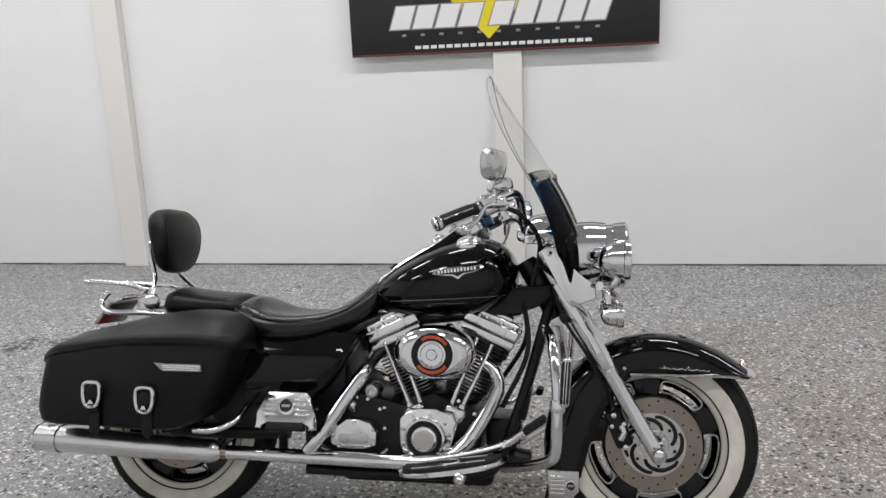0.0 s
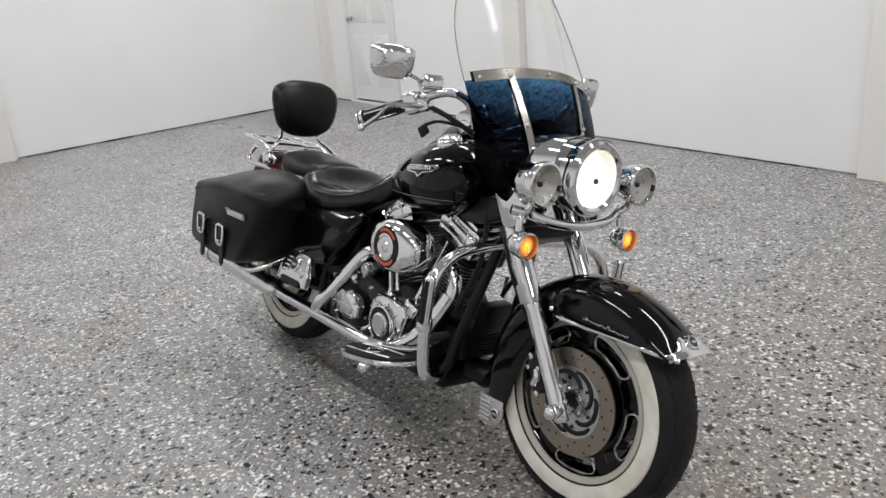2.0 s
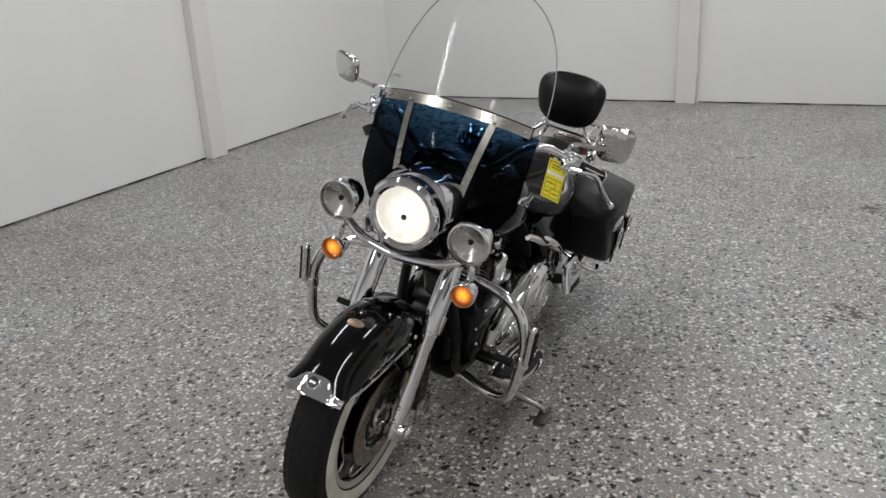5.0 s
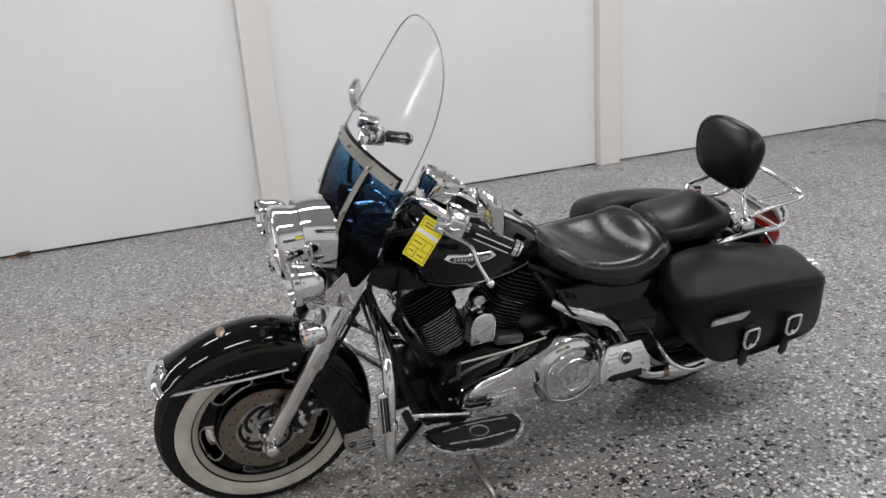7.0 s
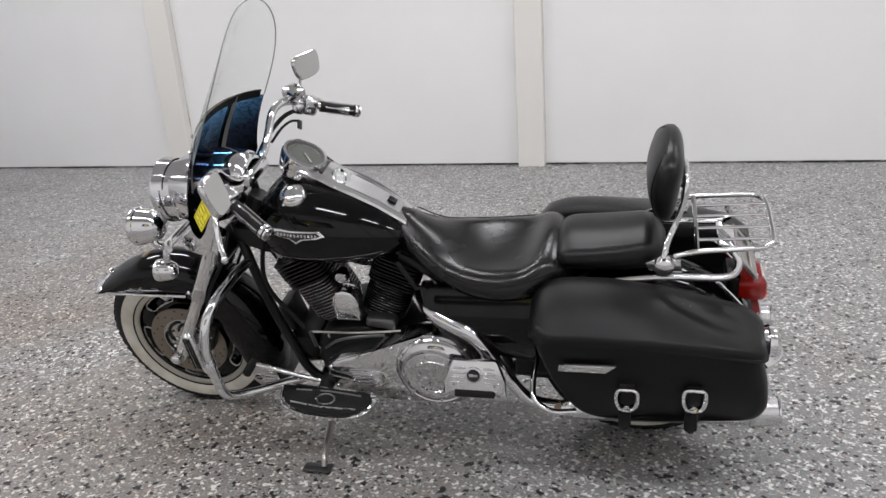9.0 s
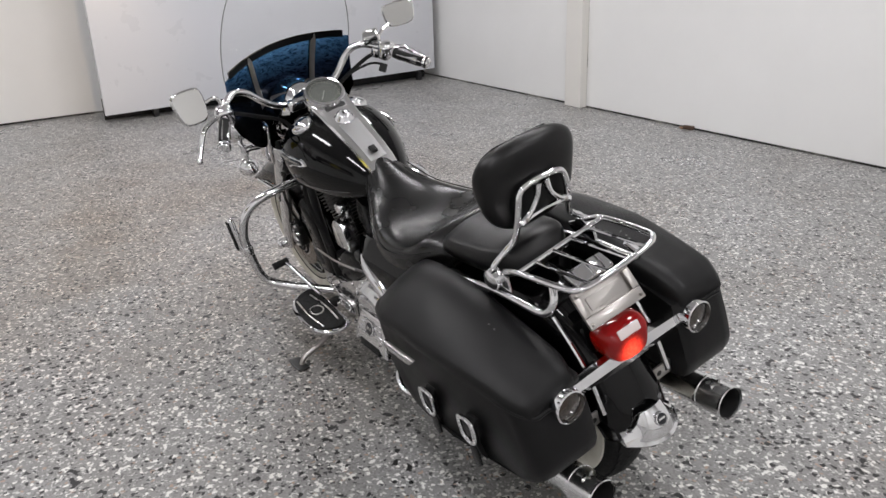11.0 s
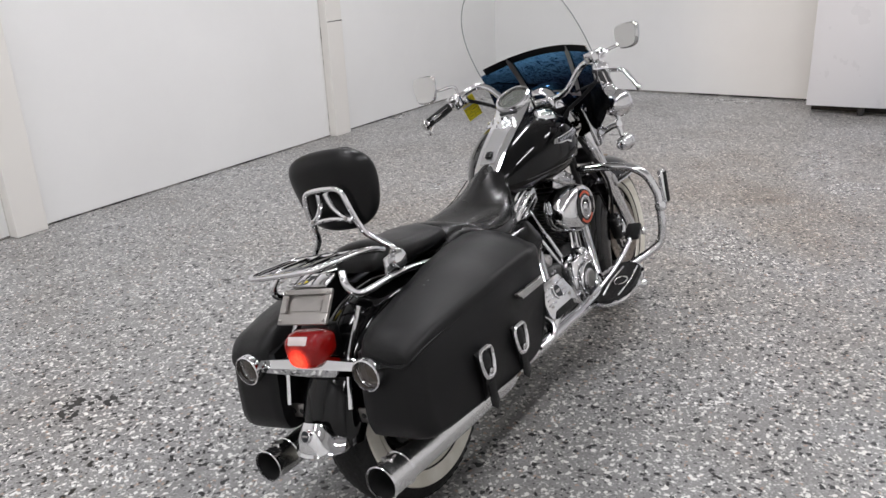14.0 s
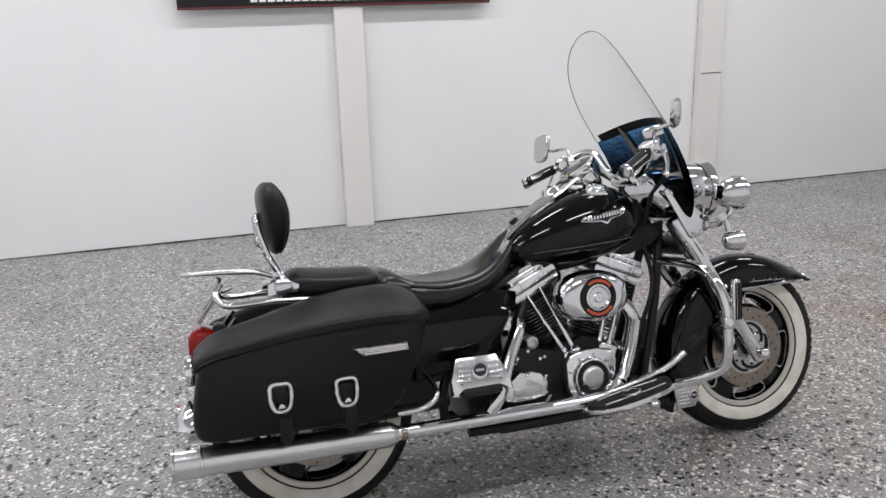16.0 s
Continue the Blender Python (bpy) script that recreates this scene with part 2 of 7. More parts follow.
def floor_flakes():
    """Epoxy floor broadcast with grey, white and black chips under a worn clear coat."""
    m = material("epoxy_flake_floor", (0.4, 0.4, 0.4), 0.35)
    tc = coords(m)
    warp = node(m, "ShaderNodeTexNoise", Scale=75.0, Detail=4.0, Roughness=0.6)
    link(m, tc, warp.inputs["Vector"])
    mixv = node(m, "ShaderNodeVectorMath", operation="MULTIPLY_ADD")
    link(m, warp.outputs["Color"], mixv.inputs[0])
    mixv.inputs[1].default_value = (0.012, 0.012, 0.0)
    link(m, tc, mixv.inputs[2])

    def chips(scale, offset):
        shift = node(m, "ShaderNodeVectorMath", operation="ADD")
        link(m, mixv.outputs[0], shift.inputs[0])
        shift.inputs[1].default_value = (offset, offset * 0.7, 0.0)
        v = m.node_tree.nodes.new("ShaderNodeTexVoronoi")
        v.voronoi_dimensions = "2D"
        v.inputs["Scale"].default_value = scale
        link(m, shift.outputs[0], v.inputs["Vector"])
        s = m.node_tree.nodes.new("ShaderNodeSeparateColor")
        link(m, v.outputs["Color"], s.inputs[0])
        return s.outputs[0]

    base = ramp(m, chips(185.0, 0.0), [(0.0, grey(0.16)), (0.10, grey(0.215)), (0.40, grey(0.243)), (0.72, grey(0.272)), (0.90, grey(0.35))], True)
    big = chips(70.0, 3.3)
    black = ramp(m, big, [(0.0, grey(1.0)), (0.055, grey(0.0))], True)
    fine_black = ramp(m, chips(128.0, 5.9), [(0.0, grey(1.0)), (0.040, grey(0.0))], True)
    white = ramp(m, chips(90.0, 7.1), [(0.0, grey(1.0)), (0.085, grey(0.0))], True)
    fine_white = ramp(m, chips(150.0, 9.4), [(0.0, grey(1.0)), (0.10, grey(0.0))], True)
    tan = ramp(m, chips(105.0, 11.7), [(0.0, grey(1.0)), (0.018, grey(0.0))], True)

    def over(under, fac, colour):
        x = m.node_tree.nodes.new("ShaderNodeMixRGB")
        link(m, fac, x.inputs[0])
        link(m, under, x.inputs[1])
        x.inputs[2].default_value = (*colour, 1)
        return x.outputs[0]

    c = over(base, tan, (0.36, 0.27, 0.22))
    c = over(c, fine_white, (0.56, 0.56, 0.55))
    c = over(c, white, (0.72, 0.72, 0.705))
    c = over(c, fine_black, (0.035, 0.035, 0.037))
    c = over(c, black, (0.014, 0.014, 0.015))
    # two spots where black chips fell thick
    for sx, sy, sr in ((-1.03, 1.39, 0.085), (-0.93, 1.32, 0.05), (-2.66, 1.63, 0.13), (-2.48, 1.68, 0.07)):
        dist = node(m, "ShaderNodeVectorMath", operation="DISTANCE")
        link(m, mixv.outputs[0], dist.inputs[0])
        dist.inputs[1].default_value = (sx, sy, 0.0)
        near = node(m, "ShaderNodeMath", operation="LESS_THAN")
        link(m, dist.outputs["Value"], near.inputs[0])
        near.inputs[1].default_value = sr
        pick = node(m, "ShaderNodeMath", operation="MULTIPLY")
        link(m, ramp(m, chips(52.0, 17.0 + sx), [(0.0, grey(1.0)), (0.45, grey(0.0))], True), pick.inputs[0])
        link(m, near.outputs[0], pick.inputs[1])
        c = over(c, pick.outputs[0], (0.02, 0.02, 0.021))
    stain = node(m, "ShaderNodeTexNoise", Scale=0.9, Detail=7.0, Roughness=0.65)
    link(m, tc, stain.inputs["Vector"])
    tone = ramp(m, stain.outputs["Fac"], [(0.33, (0.83, 0.80, 0.765)), (0.47, (0.95, 0.94, 0.92)), (0.64, (1.01, 1.01, 1.005))])
    # brownish tint round a point before the front wheel, fading outwards
    reach = node(m, "ShaderNodeVectorMath", operation="DISTANCE")
    link(m, tc, reach.inputs[0])
    reach.inputs[1].default_value = (2.3, 0.1, 0.0)
    span = node(m, "ShaderNodeMapRange", From_Min=0.7, From_Max=2.9, To_Min=1.0, To_Max=0.0)
    link(m, reach.outputs["Value"], span.inputs["Value"])
    patch = node(m, "ShaderNodeMath", operation="MULTIPLY")
    link(m, span.outputs[0], patch.inputs[0])
    link(m, ramp(m, stain.outputs["Fac"], [(0.36, grey(1.0)), (0.62, grey(0.35))]), patch.inputs[1])
    warm_tint = m.node_tree.nodes.new("ShaderNodeMixRGB")
    warm_tint.blend_type = "MULTIPLY"
    link(m, patch.outputs[0], warm_tint.inputs[0])
    link(m, c, warm_tint.inputs[1])
    warm_tint.inputs[2].default_value = (0.93, 0.83, 0.74, 1)
    c = warm_tint.outputs[0]
    mul = m.node_tree.nodes.new("ShaderNodeMixRGB")
    mul.blend_type = "MULTIPLY"
    mul.inputs[0].default_value = 1.0
    link(m, c, mul.inputs[1])
    link(m, tone, mul.inputs[2])
    link(m, mul.outputs[0], bsdf(m).inputs["Base Color"])
    link(m, ramp(m, stain.outputs["Fac"], [(0.3, grey(0.40)), (0.7, grey(0.24))]), bsdf(m).inputs["Roughness"])
    bump(m, big, 0.07, 0.0008)
    return m


WALL = wall_paint()
FLOOR = floor_flakes()
TRIMWHITE = material("white_gloss_paint", (0.76, 0.76, 0.75), 0.4)
bump(TRIMWHITE, rough_noise(TRIMWHITE, 30.0, 0.32, 0.5), 0.06, 0.001)
POST = material("warm_white_paint", (0.78, 0.76, 0.72), 0.45)
bump(POST, rough_noise(POST, 30.0, 0.38, 0.55), 0.06, 0.001)
CAULK = material("cracked_caulk", (0.5, 0.48, 0.44), 0.7)
_n = node(CAULK, "ShaderNodeTexNoise", Scale=3.0, Detail=5.0, Roughness=0.7)
link(CAULK, coords(CAULK), _n.inputs["Vector"])
link(CAULK, ramp(CAULK, _n.outputs["Fac"], [(0.34, (0.16, 0.14, 0.12)), (0.47, (0.66, 0.645, 0.61))]), bsdf(CAULK).inputs["Base Color"])
PANELWHITE = material("white_laminate", (0.70, 0.71, 0.745), 0.3)
rough_noise(PANELWHITE, 6.0, 0.25, 0.38)
SEAM = material("dark_sealant", (0.02, 0.019, 0.018), 0.8)
_n = node(SEAM, "ShaderNodeTexNoise", Scale=2.6, Detail=5.0, Roughness=0.7)
link(SEAM, coords(SEAM), _n.inputs["Vector"])
link(SEAM, ramp(SEAM, _n.outputs["Fac"], [(0.44, (0.014, 0.013, 0.012)), (0.60, (0.26, 0.25, 0.23))]), bsdf(SEAM).inputs["Base Color"])
CEIL = material("white_roof_lining", (0.60, 0.60, 0.60), 0.8)
bump(CEIL, rough_noise(CEIL, 5.0, 0.7, 0.9), 0.3, 0.004)
VINYL = material("black_banner_vinyl", (0.010, 0.009, 0.010), 0.4)
rough_noise(VINYL, 8.0, 0.33, 0.5)
SIGNYELLOW = material("yellow_print", (0.75, 0.62, 0.01), 0.45)
SIGNWHITE = material("white_banner_print", (0.78, 0.77, 0.76), 0.45)
SIGNGREY = material("grey_banner_print", (0.28, 0.28, 0.28), 0.5)
SIGNRED = material("red_banner_edge", (0.12, 0.02, 0.02), 0.5)

# ---- mesh helpers ----


def V(*a):
    return Vector(a)


def part(name, bm, mat, parent=None, label="", angle=38.0, smooth=True):
    bmesh.ops.recalc_face_normals(bm, faces=bm.faces)
    me = bpy.data.meshes.new(name)
    bm.to_mesh(me)
    bm.free()
    me.materials.append(mat)
    if smooth:
        me.polygons.foreach_set("use_smooth", [True] * len(me.polygons))
        me.set_sharp_from_angle(angle=radians(angle))
    ob = new(name, me)
    if parent:
        while parent.parent and parent.parent.parent:     # thing > part > sub-part, no deeper
            parent = parent.parent
        ob.parent = parent
    if label:
        tagged(ob, label)
    return ob


def box(bm, c, s, m=None, bev=0.0, seg=2):
    got = bmesh.ops.create_cube(bm, size=1.0, matrix=Matrix.Translation(c) @ (m or Matrix.Identity(4)) @ Matrix.Diagonal((*s, 1)))
    if bev:
        edges = list({e for v in got["verts"] for e in v.link_edges})
        bmesh.ops.bevel(bm, geom=edges, offset=bev, segments=seg, profile=0.5, affect="EDGES")
    return bm


def ring_faces(bm, a, b, closed=True):
    n = len(a)
    for i in range(n if closed else n - 1):
        j = (i + 1) % n
        if a[i] is not b[i] and a[j] is not b[j]:
            bm.faces.new((a[i], a[j], b[j], b[i]))


def loft(bm, rings, closed=True, caps=True, loop=False):
    rows = [[bm.verts.new(p) for p in r] for r in rings]
    for a, b in zip(rows, rows[1:]):
        ring_faces(bm, a, b, closed)
    if loop:
        ring_faces(bm, rows[-1], rows[0], closed)
    elif caps and closed:
        bm.faces.new(rows[0])
        bm.faces.new(rows[-1][::-1])
    return bm


def lathe(bm, prof, origin, axis, seg=32, loop=False, caps=False):
    """prof: (radius, height along axis)."""
    q = Vector(axis).normalized().to_track_quat("Z", "Y")
    o = Vector(origin)
    rings = []
    for r, h in prof:
        rings.append([o + q @ V(max(r, 1e-4) * math.cos(a), max(r, 1e-4) * math.sin(a), h) for a in (2 * math.pi * k / seg for k in range(seg))])
    return loft(bm, rings, True, caps, loop)


def curve_points(pts, n=8):
    p = [Vector(q) for q in pts]
    p = [2 * p[0] - p[1]] + p + [2 * p[-1] - p[-2]]
    out = []
    for i in range(1, len(p) - 2):
        for k in range(n):
            t = k / n
            a, b, c, d = p[i - 1], p[i], p[i + 1], p[i + 2]
            out.append(0.5 * (2 * b + (c - a) * t + (2 * a - 5 * b + 4 * c - d) * t * t + (3 * b - a - 3 * c + d) * t ** 3))
    out.append(p[-2])
    return out


def tube(bm, pts, r, seg=10, n=6, bend=True, caps=True, flat=1.0):
    """A pipe along pts; r: a radius, or one for each point given."""
    pts = [Vector(p) for p in pts]
    count = len(pts)
    if bend and count > 2:
        fine = curve_points(pts, n)
        rr = [r] * len(fine) if not isinstance(r, (list, tuple)) else [float(np.interp(k / n, range(count), r)) for k in range(len(fine))]
    else:
        fine = pts
        rr = [r] * len(fine) if not isinstance(r, (list, tuple)) else list(r)
    rings, side = [], None
    for k, p in enumerate(fine):
        d = (fine[min(k + 1, len(fine) - 1)] - fine[max(k - 1, 0)]).normalized()
        if side is None:
            side = d.orthogonal().normalized()
        side = (side - d * side.dot(d)).normalized()
        up = d.cross(side)
        rings.append([p + rr[k] * (side * math.cos(a) + up * math.sin(a) * flat) for a in (2 * math.pi * j / seg for j in range(seg))])
    return loft(bm, rings, True, caps)


def ball(bm, c, s, m=None, u=16, v=10):
    bmesh.ops.create_uvsphere(bm, u_segments=u, v_segments=v, radius=1.0, matrix=Matrix.Translation(c) @ (m or Matrix.Identity(4)) @ Matrix.Diagonal((*s, 1)))
    return bm


def plate(bm, outline, m, thick, bev=0.0):
    """A flat outline in the plane of m's x and y, with thickness along its z, centred."""
    low = [bm.verts.new(m @ V(x, y, -thick / 2)) for x, y in outline]
    top = [bm.verts.new(m @ V(x, y, thick / 2)) for x, y in outline]
    f = [bm.faces.new(low[::-1]), bm.faces.new(top)]
    ring_faces(bm, low, top)
    if bev:
        edges = list(f[1].edges) + list(f[0].edges)
        bmesh.ops.bevel(bm, geom=edges, offset=bev, segments=2, profile=0.5, affect="EDGES")
    return bm


def side(y, x=0.0, z=0.0):
    """Axes whose x and y are the bike's x and z, at y."""
    return Matrix(((1, 0, 0, x), (0, 0, -1, y), (0, 1, 0, z), (0, 0, 0, 1)))


def rounded(w, h, r, n=4):
    out = []
    for cx, cy, a0 in ((w / 2 - r, h / 2 - r, 0), (r - w / 2, h / 2 - r, 90), (r - w / 2, r - h / 2, 180), (w / 2 - r, r - h / 2, 270)):
        for k in range(n + 1):
            a = radians(a0 + 90 * k / n)
            out.append((cx + r * math.cos(a), cy + r * math.sin(a)))
    return out


def oval(w, h, n=28, power=2.0):
    out = []
    for k in range(n):
        a = 2 * math.pi * k / n
        c, s = math.cos(a), math.sin(a)
        out.append((w / 2 * math.copysign(abs(c) ** (2 / power), c), h / 2 * math.copysign(abs(s) ** (2 / power), s)))
    return out


def thing(name, label, category, m=None, group=""):
    ob = new(name)
    ob.matrix_basis = m or Matrix.Identity(4)
    return tagged(ob, label, category, group)


B = bmesh.new

# ---- the room ----


def structure(name, bm, mat, label, category, parent=None, smooth=False):
    return tagged(part(name, bm, mat, parent, smooth=smooth), label, category, kind="structure")


T = 0.15
structure("floor", box(B(), ((X0 + X1) / 2, (Y0 + Y1) / 2, -0.1), (X1 - X0 + 2 * T, Y1 - Y0 + 2 * T, 0.2)), FLOOR, "grey epoxy floor with white and black flakes", "floor")
structure("ceiling", box(B(), ((X0 + X1) / 2, (Y0 + Y1) / 2, H + 0.05), (X1 - X0 + 2 * T, Y1 - Y0 + 2 * T, 0.1)), CEIL, "off-white lined ceiling over the showroom", "ceiling")
DOOR_X0, DOOR_X1, DOOR_H = -5.80, -4.88, 2.04


def wall_with_door():
    bm = B()
    for a, b, z0, z1 in ((X0 - T, DOOR_X0, 0, H), (DOOR_X1, X1 + T, 0, H), (DOOR_X0, DOOR_X1, DOOR_H, H)):
        box(bm, ((a + b) / 2, Y1 + T / 2, (z0 + z1) / 2), (b - a, T, z1 - z0))
    return bm


structure("wall_north", wall_with_door(), WALL, "smooth white painted showroom wall with a door", "wall")
structure("wall_south", box(B(), ((X0 + X1) / 2, Y0 - T / 2, H / 2), (X1 - X0 + 2 * T, T, H)), WALL, "smooth white painted showroom wall", "wall")
structure("wall_west", box(B(), (X0 - T / 2, (Y0 + Y1) / 2, H / 2), (T, Y1 - Y0, H)), WALL, "smooth white painted showroom wall", "wall")
structure("wall_east", box(B(), (X1 + T / 2, (Y0 + Y1) / 2, H / 2), (T, Y1 - Y0, H)), WALL, "smooth white wall lit by the headlight", "wall")


def pilaster(name, x, y, nx, ny):
    """A boxed post that stands 7 cm out from the wall."""
    w, d = 0.205, 0.080
    c = (x + nx * d / 2, y + ny * d / 2, H / 2)
    s = (w, d, H) if ny else (d, w, H)
    gap = B()
    for k in (-1, 1):
        off = k * (w / 2 + 0.0025)
        box(gap, (x + (off if ny else nx * 0.003), y + (off if nx else ny * 0.003), H / 2), (0.005, 0.006, H) if ny else (0.006, 0.005, H))
    structure("trim_" + str(int(name[-1]) + 1), gap, CAULK, "cracked caulk beside the boxed post", "trim")
    structure(name, box(B(), c, s, bev=0.006), POST, "white painted boxed post on the wall", "pillar")


for i, px in enumerate((-3.06, 0.055, 3.06)):
    pilaster(f"pillar_{i + 1}", px, Y1, 0, -1)
    pilaster(f"pillar_{i + 4}", (-2.94, 0.07, 3.15)[i], Y0, 0, 1)
pilaster("pillar_7", X0, -0.08, 1, 0)
structure("pillar_8", box(B(), (X0 + 0.055, Y1 - 0.055, H / 2), (0.11, 0.11, H), bev=0.006), POST, "white boxed post in the corner", "pillar")
# sheet joint across one of the posts
structure("trim_1", box(B(), (3.06, Y1 - 0.0815, 1.0), (0.198, 0.003, 0.006)), SEAM, "thin dark joint across the boxed post", "trim")

# dark joint between the wall sheets and the floor
POSTS_N, POSTS_S = (-3.06, 0.055, 3.06), (-2.94, 0.07, 3.15)


def joints(y, ny, posts, skip, tall):
    bm = B()
    edges = sorted([X0] + [p + k * 0.1075 for p in posts for k in (-1, 1)] + [X1])
    for a, b in zip(edges[::2], edges[1::2]):
        spans = [(a, b)]
        if skip and a < skip[0] < b:
            spans = [(a, skip[0]), (skip[1], b)]
        for p, q in spans:
            box(bm, ((p + q) / 2, y + ny * 0.004, tall / 2), (q - p, 0.008, tall))
    return bm


structure("baseboard_1", joints(Y1, -1, POSTS_N, (DOOR_X0 - 0.07, DOOR_X1 + 0.07), 0.009), SEAM, "dark open joint along the foot of the wall", "wall joint")
structure("baseboard_2", joints(Y0, 1, POSTS_S, None, 0.013), SEAM, "dark open joint along the foot of the wall", "wall joint")
structure("baseboard_3", box(box(B(), (X0 + 0.004, -1.94, 0.007), (0.008, 3.5, 0.014)), (X0 + 0.004, 1.8, 0.007), (0.008, 3.5, 0.014)), SEAM, "dark open joint along the foot of the wall", "wall joint")
structure("baseboard_4", box(B(), (X1 - 0.004, 0.0, 0.008), (0.008, Y1 - Y0 - 0.02, 0.016)), SEAM, "dark joint along the foot of the wall", "wall joint")


def panel_door():
    d = tagged(thing("door_1", "white six-panel door with a dark knob, closed", "door"), kind="structure")
    w, h = DOOR_X1 - DOOR_X0, DOOR_H
    cx, y = (DOOR_X0 + DOOR_X1) / 2, Y1 - 0.008
    bm = box(B(), (cx, y + 0.02, h / 2 + 0.012), (w - 0.09, 0.03, h - 0.066))
    part("leaf", bm, TRIMWHITE, d, smooth=False)
    for pz, ph in ((0.48, 0.55), (1.13, 0.48), (1.68, 0.34)):
        for px in (-0.2, 0.2):
            bm = plate(B(), rounded(0.27, ph, 0.006), Matrix.Translation((cx + px, y + 0.004, pz)) @ pose(0, 0, 0, 90), 0.008, 0.0035)
            part("door_panel", bm, TRIMWHITE, d)
    fr = B()
    for px in (DOOR_X0 + 0.02, DOOR_X1 - 0.02):
        box(fr, (px, Y1 - 0.004, h / 2), (0.05, 0.05, h), bev=0.004)
    box(fr, (cx, Y1 - 0.004, h - 0.02), (w - 0.091, 0.049, 0.05), bev=0.004)
    part("door_frame", fr, TRIMWHITE, d)
    part("threshold", box(B(), (cx, Y1 - 0.010, 0.011), (w + 0.10, 0.05, 0.022), bev=0.003), material("bright_threshold", (0.86, 0.87, 0.88), 0.3), d, "bright metal threshold strip")
    part("door_handle", ball(lathe(B(), [(0.028, 0), (0.028, 0.006), (0.011, 0.01), (0.011, 0.04)], (DOOR_X0 + 0.11, y + 0.004, 0.93), (0, -1, 0), 16), (DOOR_X0 + 0.11, y - 0.05, 0.93), (0.027, 0.02, 0.027)), STEEL, d, "dark metal door knob")
    return d


panel_door()


def tube_fixture(x, y):
    f = thing("ceiling_light", "white fluorescent strip light on the ceiling", "ceiling light", pose(x, y, H), "ceiling strip lights")
    part("housing", box(B(), (0, 0, -0.05), (1.36, 0.26, 0.1), bev=0.01), TRIMWHITE, f)
    part("end_cap", box(B(), (0.685, 0, -0.055), (0.02, 0.265, 0.11), bev=0.004), TRIMWHITE, f)
    part("end_cap", box(B(), (-0.685, 0, -0.055), (0.02, 0.265, 0.11), bev=0.004), TRIMWHITE, f)
    return f


_f = tube_fixture(*STRIPS[0])
for tx, ty in STRIPS[1:]:
    copy_thing(_f, pose(tx, ty, H))

# white panel standing before the east wall
PANEL_X, PANEL_Y = 5.42, 0.0


def panel_board():
    p = thing("white_partition", "tall white laminate partition panel on short feet", "partition")
    yr = Y0 + 0.10
    part("panel", plate(B(), [(PANEL_Y, 0.072), (PANEL_Y, 2.60), (yr, 2.60), (yr, 0.115)], Matrix(((0, 0, 1, PANEL_X + 0.03), (1, 0, 0, 0), (0, 1, 0, 0), (0, 0, 0, 1))), 0.06, 0.004), PANELWHITE, p)
    for fy in (PANEL_Y - 0.45, (PANEL_Y + Y0) / 2, Y0 + 0.3):
        part("foot", box(B(), (PANEL_X + 0.03, fy, 0.045), (0.05, 0.05, 0.09), bev=0.004), PLASTIC, p)
    # black board added in place of the deep shade under and behind the panel
    part("plinth", box(B(), (PANEL_X + 0.20, (PANEL_Y + yr) / 2, 0.10), (0.02, PANEL_Y - yr - 0.04, 0.20)), BLACK, p, "dark board standing in for the shade behind the panel", smooth=False)
    # brackets added to carry that board
    for fy in (PANEL_Y - 0.3, yr + 0.3):
        part("bracket", box(B(), (PANEL_X + 0.125, fy, 0.17), (0.14, 0.03, 0.03), bev=0.003), BLACK, p)


panel_board()


def wall_outlet():
    o = thing("wall_outlet", "small white outlet box low on the wall", "outlet")
    part("box", box(B(), (X0 + 0.015, -3.56, 0.29), (0.03, 0.10, 0.035), bev=0.005), TRIMWHITE, o)
    part("faceplate", box(B(), (X0 + 0.032, -3.56, 0.29), (0.004, 0.085, 0.026), bev=0.001), TRIMWHITE, o)


wall_outlet()
plug = thing("wooden_plug", "brown wooden plug lying against the wall", "plug")
part("body", box(B(), (1.84, Y0 + 0.035, 0.016), (0.09, 0.035, 0.03), Matrix.Rotation(radians(12), 4, "Z"), 0.008), material("brown_wood", (0.07, 0.04, 0.025), 0.7), plug)
part("splinter", box(B(), (1.90, Y0 + 0.05, 0.008), (0.05, 0.012, 0.012), Matrix.Rotation(radians(-20), 4, "Z"), 0.003), material("pale_wood", (0.30, 0.17, 0.09), 0.7), plug)


